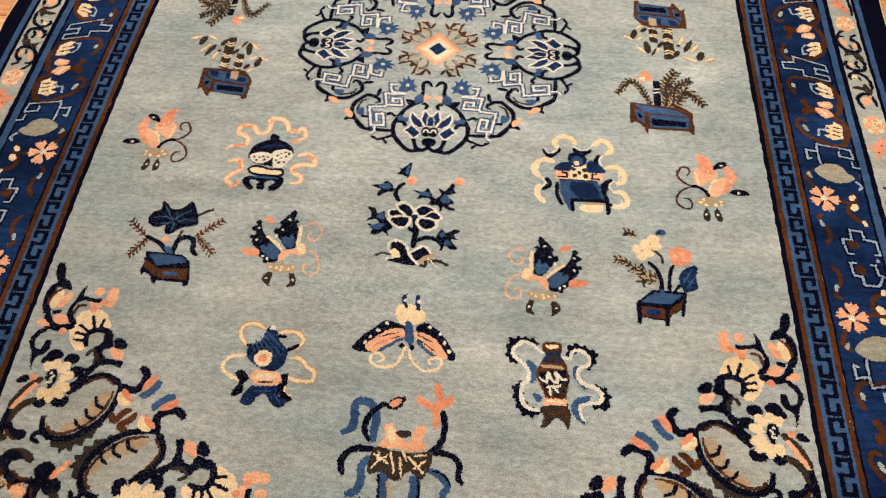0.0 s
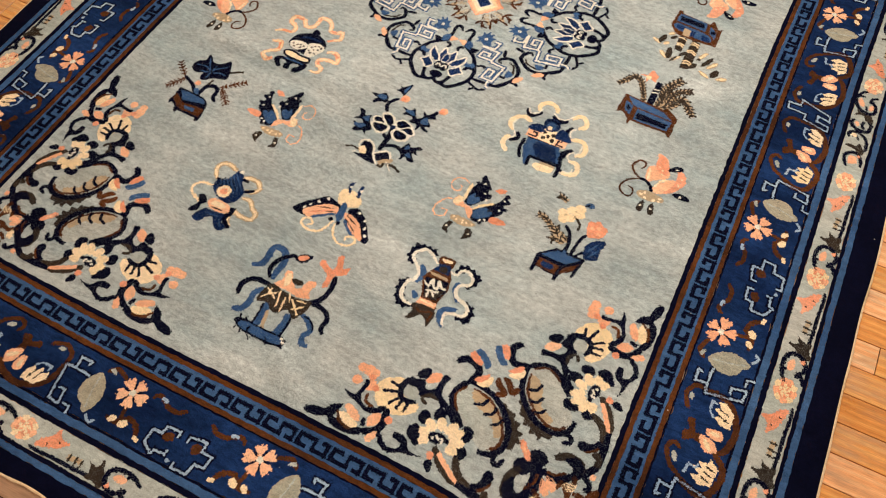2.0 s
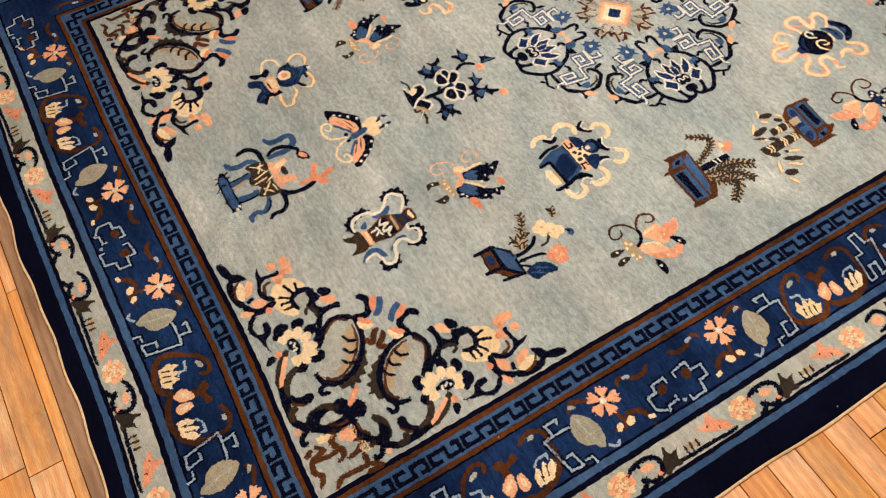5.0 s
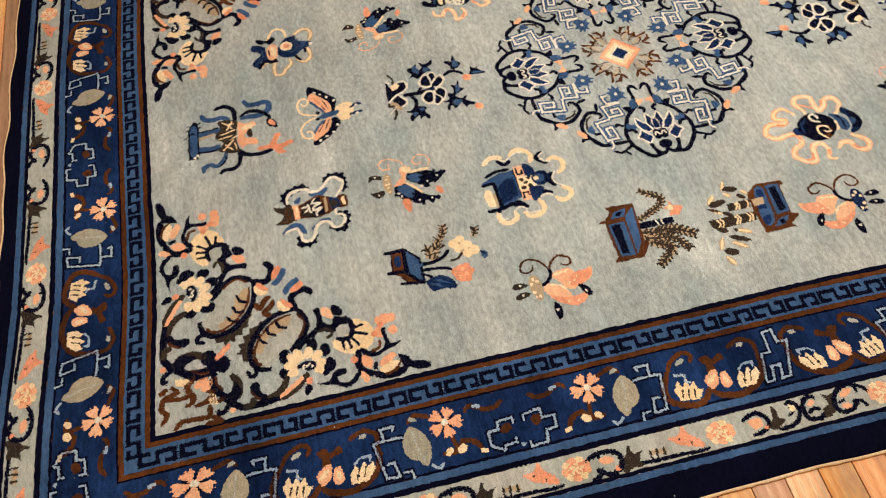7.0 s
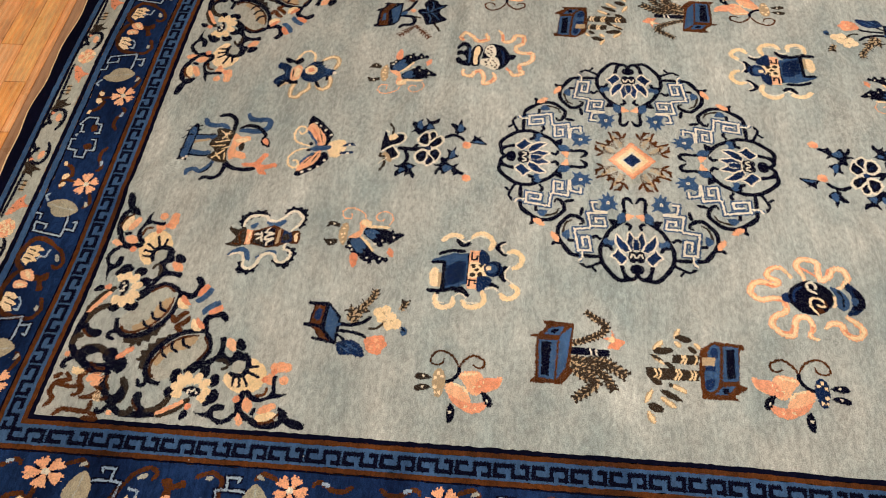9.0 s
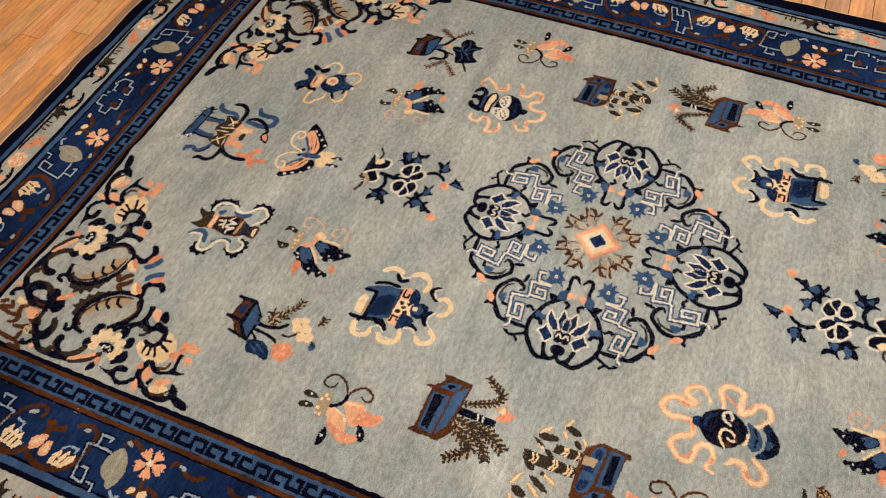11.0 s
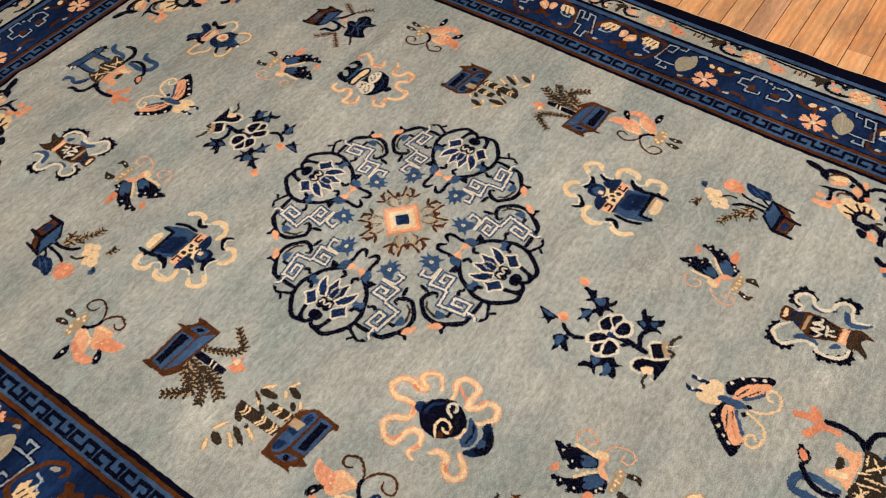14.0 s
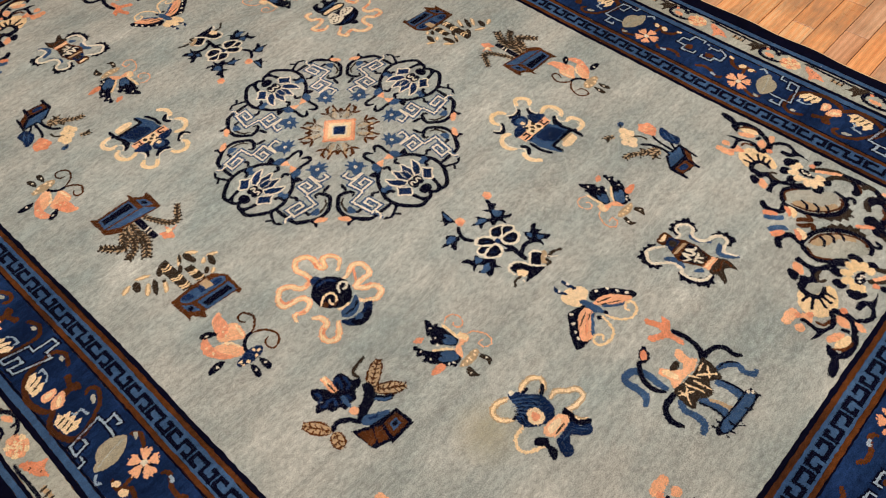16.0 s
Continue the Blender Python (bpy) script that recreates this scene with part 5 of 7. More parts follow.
def altar_table(d):
    """A blue table with a square censer and waving ribbons."""
    d.line("cream", 1.5, (-9.7, -12.3), (-11.6, -10.3), (-12, -8), (-10.9, -6.3))
    d.line("cream", 1.5, (-11.1, -4.1), (-12.8, -1.8), (-12.4, 0.5), (-10, 2.1), (-7.2, 1.2))
    d.line("cream", 1.5, (-6.8, 6.1), (-7.2, 8.7), (-5, 10.4), (-2.5, 9.6), (-1.5, 7.6))
    d.line("cream", 1.5, (3.6, 7.3), (5.1, 9.5), (7.4, 8.6), (8.1, 6.3), (6.4, 4.6))
    d.line("cream", 1.5, (5.9, -0.2), (8.8, 0.6), (10.9, -1), (11, -3.9), (9.1, -5.3))
    d.line("cream", 1.5, (7.1, -12.2), (10.1, -12.4), (11.8, -10.5), (10.6, -7.9), (8.4, -7.7))
    d.line("navy", 1.3, (-10.7, -8.1), (-8.6, -6.3), (-9.6, -4))
    d.line("navy", 1.4, (-10.4, 5.7), (-8.5, 3.4), (-5.7, 6))
    d.line("navy", 1.6, (-2.3, 6.3), (0.1, 4.8), (2.7, 6.3))
    d.line("navy", 1.3, (4.6, -0.4), (3.8, 2.1), (5, 4.4))
    d.line("navy", 1.6, (6.7, -7.5), (5.7, -5.8), (8.1, -3.8))
    d.line("navy", 1.0, (6.2, -12.7), (7.9, -11.7))
    d.line("ivory", 0.5, (-11.1, -8), (-9.8, -5.7), (-10.9, -3.7))
    d.line("ivory", 0.5, (-10, 6.1), (-8.9, 4.4), (-7, 5.2), (-6.1, 7.3))
    d.line("ivory", 0.5, (-2.4, 7.3), (-0.6, 6), (1.7, 6.2), (3.4, 8.2))
    d.line("ivory", 0.5, (5.5, 0.6), (4.8, 2.8), (6, 4.5))
    d.line("ivory", 0.5, (8.3, -8), (7.2, -5.8), (8.6, -4.1))
    d.line("ivory", 0.5, (-10.9, -3.8), (-12, -1.6), (-11.3, 0.5))
    d.line("ivory", 0.5, (8.9, -5), (9.9, -3.3), (9.8, -0.9))
    d.line("ivory", 0.5, (7.8, -11.9), (9.8, -11.7), (10.5, -9.9))
    d.blob("blue", (-3.1, -14.3), (-4.7, -11.6), (-6, -7.6), (-4, -8.1), (-2.4, -11.6))
    d.blob("cream", (0.8, -14.7), (-0.9, -13.1), (1.9, -11.8), (5.2, -12.2), (4.7, -14.3))
    d.panel("tan", (0.8, -12.5), (0.8, -11), (5.4, -11), (5.4, -12.2))
    d.panel("blue", (-2.4, -10.8), (-5.7, -7.3), (-6.1, -4.1), (3.6, -4.2), (5.4, -7.2), (6.4, -10.8))
    d.panel("deep", (-1.3, -10.1), (-3.5, -7), (-3.1, -4.9), (2.9, -5.1), (4.3, -7.8), (5, -10.2))
    d.line("navy", 1.1, (-5.3, -12.8), (-6.6, -9.6), (-6.6, -5.2))
    d.line("navy", 1.1, (-2.4, -14.6), (-2.9, -11))
    d.line("navy", 1.1, (-3.1, -11), (6.4, -10.8), straight=True)
    d.line("navy", 1.2, (6.6, -15.2), (6.4, -10.8), (5.4, -7.2))
    d.line("navy", 0.8, (-6.1, -4.3), (4, -4.1))
    d.panel("peach", (-7, -4.2), (-7, -1.4), (5.5, -1.8), (5.5, -4.3))
    d.panel("cream", (-3.3, -4), (-3.3, 0.8), (-0.6, 1.1), (1.8, 0.6), (2, -4.2))
    d.dots("umber", 0.65, (-1.9, -2.9), (-2.2, -0.9), (1, -3), (0.8, -1), (-0.6, -1.9))
    d.line("navy", 0.55, (-6.4, -3.5), (-4, -3.6), (-4, -2.1), (-5.5, -2), straight=True)
    d.line("navy", 0.55, (4.8, -3.8), (2.7, -3.8), (2.7, -2.3), (4.1, -2.3), straight=True)
    d.blob("deep", (-7.4, -1.3), (-6.6, 0.5), (-4.1, 1.6), (-2.6, 0.4), (-3, -1.3))
    d.blob("deep", (1.9, -1.7), (1.3, 0.7), (2.5, 2.5), (5.2, 0.6), (6.2, -1.4))
    d.oval("deep", -1.2, 2.6, 2.6)
    d.oval("blue", -1.2, 2.2, 1.5)
    d.oval("cream", -1.4, 1.4, 0.8)
    d.line("navy", 0.5, (-3.2, 3.8), (-1.2, 4.3), (0.8, 3.6))


d = Drawing()
altar_table(d)
d.knot("table_motif", "blue altar table with a cream waving ribbon", two_ways((0.419, -0.416), (-0.409, 0.436)))


def peony_planter(d):
    """A square planter with peony, coral flower and sprigs."""
    d.fern("umber", 0.54, 1.8, (-0.4, 3.2), (-3.6, 4.6), (-7.3, 6), ground="tan")
    d.fern("umber", 0.54, 1.8, (-1.4, 2.5), (-4.1, 2.7), (-4.9, 1.7), ground="tan")
    d.fern("umber", 0.48, 1.6, (-6.6, 6.4), (-9.3, 7.9), (-11.4, 8.1), ground="tan")
    d.fern("umber", 0.54, 1.5, (-5.4, 15.6), (-7, 16.4), (-8.4, 16.6), ground="tan")
    d.fern("umber", 0.54, 1.7, (-3.4, 3.4), (-4.7, 5.2), (-5.4, 6.5), ground="tan")
    d.line("navy", 1.1, (-0.3, -1.5), (-0.1, 2.7), (-1, 5.9), (-3.1, 8.2))
    d.line("navy", 1.0, (1.7, -0.8), (2.3, 4.9), (3.3, 7.5))
    d.line("umber", 0.7, (0.7, 7.6), (0.4, 10), (-1.5, 11.6))
    d.line("navy", 0.8, (2.8, -0.3), (4.9, 2.2))
    d.oval("cream", -5.1, 11.7, 1.6, 1.4, 0)
    d.oval("cream", -3, 13.5, 1.6, 1.4, 0)
    d.oval("cream", -1.2, 14.9, 1.6, 1.4, 0)
    d.oval("cream", -2.9, 10.7, 1.6, 1.4, 0)
    d.oval("cream", -0.7, 12.9, 1.6, 1.4, 0)
    d.oval("cream", -4.4, 9.8, 1.6, 1.4, 0)
    d.dots("tan", 0.4, (-4.3, 11.1), (-2, 13.5), (-1.7, 11.6))
    d.oval("blue", 0.9, 17.1, 1.4, 0.9, 0)
    d.line("navy", 0.5, (-0.4, 16.3), (0.9, 17.4))
    d.blob("orange", (2.4, 11.8), (3.9, 12.5), (5.2, 13.4), (6.4, 12.3), (8.1, 11.4), (7.6, 8.7), (5.4, 7.3), (3.5, 7.4))
    d.dots("peach", 0.6, (4, 10.2), (5.7, 10.9), (6.2, 9.1))
    d.blob("deep", (4.6, 4.6), (6.7, 7.1), (9.2, 7.2), (8.6, 4), (8.6, 1.1), (6, -0.1), (4.6, 1.4))
    d.line("blue", 0.45, (5.2, 2.2), (7.4, 5.8))
    d.line("blue", 0.45, (6.1, 1), (8.3, 4.3))
    d.line("blue", 0.4, (5.3, 4.1), (7.6, 2.3))
    d.panel("navy", (-6.6, -3.8), (-2.3, -0), (6, -0.2), (5.5, -3.2), (4.7, -7), (4.1, -7), (4.1, -5.2), (1.4, -7.2), (0.9, -9.7), (0.1, -9.8), (-0, -8.4), (-5.5, -7.8), (-5.6, -9.5), (-6.5, -9.5))
    d.panel("blue", (-5.4, -3.6), (-1.9, -0.7), (4.9, -0.9), (1.8, -3.8))
    d.panel("brown", (-5.3, -4.7), (0.5, -5.1), (0, -8.1), (-5.5, -7.4))
    d.panel("brown", (1.4, -5.2), (4.9, -2.3), (4.2, -4.9), (1.1, -7.2))
    d.blob("deep", (-4, -5.4), (-1.1, -5.7), (-1.5, -7.2), (-4.1, -6.9))
    d.line("blue", 1.0, (-0.1, -2.4), (-0.1, 0.4))


d = Drawing()
peony_planter(d)
d.knot("peony_planter_motif", "brown planter with cream peony and coral flower", two_ways((0.607, -0.785), (-0.578, 0.84)))


def fern_box(d):
    """A long blue planter framed in brown with fans of fern, a navy trunk and a coral flower."""
    d.blob("orange", (-6.1, 14.7), (-3.9, 15.4), (-3.1, 17.7), (-0.8, 15.9), (-1.1, 14.6), (-1.0, 13.5), (-2.8, 14.2), (-3.7, 12.4), (-4.1, 14.4))
    d.oval("cream", -3.4, 14.6, 0.9)
    d.fern("umber", 0.6, 1.5, (-1.5, 4.4), (-3.0, 8.2), (-4.8, 11.9), (-7.1, 13.2), (-8.9, 10.8), (-11.0, 8.0), ground="tan")
    d.fern("umber", 0.75, 2.2, (2.2, 4.0), (3.0, 7.6), (3.1, 12.6), (6.3, 17.9), ground="tan")
    d.fern("umber", 0.75, 1.7, (3.8, 9.3), (6.7, 12.8), (10.1, 14.7), ground="tan")
    d.fern("umber", 0.75, 2.0, (3.3, 4.5), (6.3, 6.7), (8.1, 10.4), (10.1, 9.0), (13.1, 5.2), ground="tan")
    d.fern("umber", 0.7, 1.6, (4.5, 5.6), (5.1, 9.1), (5.4, 11.8), ground="tan")
    d.panel("navy", (-0.8, 3.6), (-0.5, 14.0), (1.4, 13.8), (1.2, 3.6))
    d.line("ivory", 0.5, (-0.7, 9.2), (1.3, 9.6))
    d.line("ivory", 0.5, (-0.7, 10.5), (1.3, 10.9))
    d.panel("brown", (-7.7, -2.7), (-7.3, 5.3), (4.8, 4.2), (5.8, 5.1), (9.4, 2.5), (9.4, -5.2), (8.4, -5.0), (8.0, -4.1), (3.7, -4.2), (-2.9, -4.0), (-3.0, -5.4), (-3.8, -5.2), (-3.8, -3.7), (-6.1, -1.6))
    d.panel("blue", (-3.8, 1.8), (-6.3, 4.8), (5.0, 3.2), (8.2, 1.0))
    d.panel("blue", (-3.8, -2.1), (-5.8, -0.5), (-6.3, 2.8), (-3.8, 1.7))
    d.panel("blue", (-2.3, -3.4), (-2.3, 1.2), (8.3, 0.5), (8.0, -3.3))
    d.panel("navy", (-1.8, -2.7), (-1.8, -0.3), (7.5, -0.9), (7.2, -2.7))
    d.panel("navy", (-4.6, -0.7), (-5.6, 0.7), (-5.3, 1.7), (-4.2, 0.4))


d = Drawing()
fern_box(d)
d.knot("fern_planter_motif", "brown-framed blue planter with dark ferns", two_ways((0.638, -0.225), (-0.642, 0.246), 1.04))


def bamboo_box(d):
    """A long blue planter framed in brown with banded bamboo canes and loose leaves."""
    for a, b, w in (((14.3, 7.9), (11.3, 9.4), 1.5), ((10.6, 12.3), (7.5, 15.0), 1.6), ((6.6, 15.4), (3.7, 12.3), 1.3), ((-3.2, 15.6), (-7.1, 17.5), 1.4), ((-9.0, 16.9), (-12.2, 15.5), 1.7), ((-5.1, 13.8), (-7.9, 10.1), 1.5), ((-1.7, 11.0), (-3.6, 7.2), 1.5), ((10.6, 9.4), (8.8, 7.8), 1.5), ((10.3, 4.5), (8.6, 3.1), 1.4)):
        d.leaf("tan", *a, *b, w)
        d.leaf("cream", *a, *b, w * 0.55)
    for a, b, w in (((11.9, 9.2), (10.8, 5.0), 1.9), ((7.3, 15.0), (7.9, 9.8), 2.1), ((9.2, 6.2), (7.4, 4.2), 1.3), ((-3.4, 13.6), (-6.0, 8.5), 1.6), ((-7.3, 16.8), (-8.8, 13.1), 2.2), ((4.4, 12.2), (2.7, 9.8), 1.4), ((1.8, 16.8), (-2.0, 13.3), 2.2), ((-1.3, 11.6), (-2.1, 10.6), 1.2), ((6.5, 15.7), (4.8, 12.6), 0.8)):
        d.leaf("umber", *a, *b, w)
    d.panel("umber", (6.7, 10.1), (6.8, 3.5), (4.2, 4.0), (4.2, 10.3))
    d.panel("umber", (2.8, 17.1), (2.6, 3.7), (-0.3, 4.2), (-0.5, 15.0), (0.6, 16.6))
    for a, b, c in (((2.7, 13.9), (1.2, 13.2), (-0.3, 14.2)), ((2.4, 14.9), (1.1, 14.2), (-0.1, 15.1)), ((2.6, 9.6), (1.2, 9.1), (-0.2, 10.0)), ((2.6, 8.8), (1.1, 8.3), (-0.2, 9.2)), ((2.5, 6.0), (1.1, 5.5), (-0.2, 6.4)), ((2.5, 5.1), (1.1, 4.7), (-0.3, 5.5)), ((6.7, 7.9), (5.5, 7.5), (4.2, 8.3)), ((6.7, 7.2), (5.5, 6.7), (4.2, 7.5)), ((6.7, 4.5), (5.5, 4.2), (4.2, 4.9))):
        d.line("cream", 0.5, a, b, c, taper=False)
    d.panel("brown", (8.5, 3.2), (11.1, -0.3), (10.6, -7.5), (9.2, -7.5), (9.0, -6.4), (-0.5, -5.5), (-1.1, -7.6), (-2.2, -6.1), (-3.7, -4.0), (-4.8, -4.9), (-5.0, 3.6), (3.2, 3.9))
    d.blob("blue", (9.1, 0.8), (9.6, -1.5), (4.2, -1.2), (-1.6, -0.2), (-2.7, 2.4), (1.6, 2.7))
    d.blob("deep", (8.8, 0.6), (9.1, -0.9), (6.4, -0.8), (6.5, 0.6))
    d.panel("deep", (4.0, 2.3), (4.0, -0.1), (2.6, -0.1), (2.7, 2.3))
    d.blob("deep", (-0.0, 2.6), (0.5, 0.4), (-1.8, 0.9), (-2.5, 2.5))
    d.panel("tan", (6.4, 2.9), (6.5, -0.4), (4.2, -0.0), (4.1, 3.0))
    d.panel("blue", (9.9, -2.5), (9.9, -6.2), (0.4, -5.5), (-0.1, -1.6))
    d.panel("navy", (9.1, -3.1), (9.2, -5.2), (1.2, -4.7), (0.7, -2.7))
    d.panel("blue", (-3.7, 0.8), (-1.3, -1.8), (-0.9, -4.9), (-3.5, -2.1))
    d.oval("navy", -2.4, -2.1, 0.8)


d = Drawing()
bamboo_box(d)
d.knot("bamboo_planter_motif", "brown-framed blue planter with banded bamboo", two_ways((-0.633, -0.165), (0.702, 0.18)))


def spandrel_half(d):
    """Half of a corner spray: citron, lotus, chrysanthemum and vines."""
    d.panel("umber", (23.8, 25.8), (23.1, 26.8), (21.5, 25.7), (19.9, 24.3), (18.4, 23), (16.3, 22.9), (13.3, 21.9), (13.7, 20.1), (15.5, 19.9), (16.1, 18.7), (17.3, 19.9), (18.5, 19.4), (19.1, 20.9), (20.6, 20.7), (20.9, 22.4), (22.3, 22.6), (22.7, 24.5))
    d.blob("pale", (23.8, 34.8), (22, 36.4), (19.3, 36.6), (17, 35.1), (14.1, 31.8), (11.7, 28.4), (10.7, 26.3), (12.3, 23.5), (15.6, 23.4), (19.7, 25.1), (23.1, 28.8))
    d.blob("tan", (23.8, 32.7), (22.3, 33.5), (19.9, 31.2), (18.5, 27), (14.8, 24.9), (16.5, 23.4), (19.6, 24.9), (22.3, 28.4))
    d.line("navy", 1.5, (24.8, 35.3), (25.1, 32.6), (24.3, 29), (22.4, 26.1), (19.7, 23.6), (16.9, 22.3), (13.7, 22), (11.4, 23.2), (10.3, 25.2), (10.1, 26.9))
    d.line("brown", 0.7, (23.8, 33.7), (23.1, 29.6), (21.1, 26.7), (18.6, 24.5), (15.7, 23.2), (12.9, 23.4), (11.1, 25.4))
    d.line("navy", 1.4, (25.3, 35.1), (22.3, 37.1), (19.6, 37.4), (17.3, 36), (15.3, 33.9), (13.4, 32.3))
    d.line("brown", 0.6, (23.6, 35.1), (21.4, 36.6), (19.1, 36.4), (16.8, 34.7))
    d.line("navy", 1.9, (28.3, 39.9), (29.8, 39.1), (30.2, 36.9), (28.9, 34.7), (27, 34.4), (24.8, 35.3))
    d.line("navy", 0.8, (23, 29.7), (21.3, 30), (20.2, 32.2))
    d.line("navy", 0.8, (21.9, 27.1), (19.9, 27.3), (18.8, 29.4))
    d.line("navy", 0.8, (19.7, 24.8), (18.1, 25.3), (17.2, 26.7))
    d.line("navy", 1.1, (11.3, 22.9), (9.7, 23), (9.3, 21.7), (11, 20.7))
    d.blob("cream", (28.5, 30.8), (27.4, 32.2), (25.6, 33.8), (25, 32), (26.7, 30.5))
    d.blob("orange", (28.9, 31.8), (27.7, 33.4), (26.1, 34.6), (25.7, 33.6), (27.4, 31.9))
    d.blob("orange", (32.9, 37.4), (31.8, 38.3), (30.6, 36.9), (30, 34.7), (31.3, 34.8))
    d.line("blue", 1.7, (33.7, 37), (32.4, 34.6), (30.2, 32.8))
    d.line("brown", 1.5, (29.1, 29.8), (27.3, 28.7), (25.9, 26.9), (24.9, 28.7))
    d.blob("navy", (23.5, 39.4), (23.8, 41.1), (21.6, 41.4), (19.3, 41.9), (18.5, 43.6), (20.3, 44.7), (19.5, 47.2), (17.3, 47.3), (16.1, 45.5), (16.6, 42.3), (17.2, 40.3), (15.6, 38.2), (17.3, 38.3), (19.6, 39.9), (22, 39.9))
    d.blob("peach", (23.7, 41.8), (22.4, 44.7), (20.1, 44.2), (21.3, 41.9))
    d.line("umber", 0.8, (17.1, 39.9), (17.4, 42.2), (15.8, 43.3), (15, 41.8))
    d.line("navy", 1.3, (17.8, 39.5), (16.3, 37), (14.4, 34.9), (13.1, 33.7))
    d.blob("navy", (23.9, 44.8), (22.5, 46.7), (20.5, 46.7), (20.8, 44.5), (22.3, 44.1))
    d.blob("cream", (18.6, 48.7), (16.8, 52.7), (13.8, 54.2), (10.5, 52.8), (8.8, 49.5), (9.8, 45.7), (11.9, 43.3), (13.9, 43.3), (14.3, 45.7), (15.9, 48))
    d.line("navy", 1.4, (19.8, 47.1), (17.5, 48.6), (15, 48.4), (13.5, 46.9), (14.2, 44.2))
    d.oval("pale", 16, 46.1, 1.8)
    d.line("navy", 0.75, (15, 48.4), (14.2, 50.6), (13.5, 52.5))
    d.line("navy", 0.75, (13.5, 47), (10.4, 47.6))
    d.line("navy", 0.75, (13.6, 45.6), (10.6, 45.8))
    d.line("navy", 0.75, (16.1, 48.6), (16.3, 51.6))
    d.line("navy", 0.75, (13.4, 48.2), (10.9, 49.8))
    d.dots("peach", 1.3, (16.6, 59), (13.2, 58.8), (16.5, 55.8), (13.3, 55.3), (16.6, 57.2))
    d.dots("orange", 0.8, (13.1, 53.9), (15.3, 56))
    d.line("navy", 1.1, (14.3, 56.4), (11.7, 56.5), (9.6, 56.9))
    d.blob("navy", (10.7, 56.7), (9.6, 57.7), (9.6, 60.2), (8.5, 58.3), (7.8, 55.5), (6.9, 53.4), (7.7, 52.1), (8.4, 54.9), (9.6, 56))
    d.line("navy", 1.5, (7.5, 53.6), (8, 51.6), (9.1, 50.4), (9.7, 49.3))
    d.line("brown", 0.8, (11.2, 55), (9.1, 54.4), (8.7, 52.3))
    d.line("navy", 1.8, (9.7, 49.3), (7.9, 48.8), (5, 48.7), (3.3, 50.2), (2.4, 52.3))
    d.line("navy", 1.8, (2.6, 51.9), (1.3, 54.4), (1.2, 57.8), (2.2, 60.1))
    d.blob("navy", (6, 58.8), (5.3, 60.8), (3.6, 62), (3.1, 63.8), (2.1, 66.1), (0.7, 65.6), (1, 62.8), (1.9, 60.8), (1.3, 58.1), (2.9, 59.4), (4.4, 59.1))
    d.line("brown", 0.8, (4.4, 59), (2.3, 57.6), (1.7, 54.5))
    d.blob("cream", (4.8, 57), (4, 58.6), (2.3, 56.6), (2.2, 53.9), (3.6, 53.9))
    d.blob("peach", (7, 56.8), (6.2, 58.4), (4.3, 55.9), (4.1, 53.6), (5.7, 54.5))
    d.blob("peach", (8.2, 50.2), (6.1, 52.2), (4.1, 51.2), (5.9, 49.4))
    d.line("navy", 1.1, (5.5, 52.9), (3.4, 52.4))
    d.blob("peach", (3.9, 48.8), (2.2, 50.6), (0.5, 49.9), (2.2, 48.4))
    d.dots("orange", 0.9, (7.4, 47.7))
    d.line("navy", 1.2, (4.1, 48.6), (1.9, 46.7), (1.3, 44.6), (2.4, 42.3))
    d.blob("navy", (6, 43.7), (5.5, 45.4), (4.2, 44.8), (3.9, 42.8), (2.1, 42.8), (2.4, 40.1), (3.4, 37.3), (3.3, 40.3), (5.2, 41.9))
    d.oval("navy", 12.5, 30.6, 2.0, 1.6, 0)
    d.oval("navy", 12, 40.8, 1.8, 1.4400000000000002, 0)
    d.oval("navy", 14.1, 37.8, 1.8, 1.4400000000000002, 0)
    d.oval("navy", 7.8, 41.5, 1.9, 1.52, 0)
    d.oval("navy", 8, 30, 1.7, 1.36, 0)
    d.oval("navy", 6.2, 40.1, 1.3, 1.04, 0)
    d.leaf("cream", 9.8, 37.3, 12, 40, 2.3)
    d.leaf("cream", 9, 38, 8.8, 40.7, 2.3)
    d.leaf("cream", 8, 37.6, 6.3, 39.7, 2.3)
    d.leaf("cream", 10.5, 36.1, 13.8, 37, 2.3)
    d.leaf("cream", 10.4, 35, 13.8, 33.2, 2.3)
    d.leaf("cream", 9.9, 34, 12.8, 31.2, 2.3)
    d.leaf("cream", 9, 33.3, 10.2, 29.9, 2.3)
    d.leaf("cream", 8, 33.5, 7.5, 30.6, 2.3)
    d.blob("navy", (10.1, 35.9), (9.3, 38), (7.7, 37.7), (7.4, 35.7), (8.3, 34.6), (8.9, 33.1), (9.8, 34.5))
    d.line("ivory", 0.55, (9.5, 36.5), (8.6, 36), (9, 34.9), (7.9, 34.8))
    d.dots("ivory", 0.4, (8.4, 37.1))
    d.line("umber", 1.7, (6.9, 30.5), (4.4, 29.1), (3, 26.8), (2.6, 24.9))
    d.line("umber", 1.7, (6.9, 35.8), (4.2, 33.3), (2.4, 30.1), (1.9, 27.8))
    d.line("peach", 1.2, (6.1, 34.4), (4, 31.3), (2.2, 28))
    d.dots("orange", 1.0, (4.6, 35.8))
    d.blob("navy", (3.8, 35.3), (2.6, 36.4), (0.9, 34.5), (2.4, 34.2))
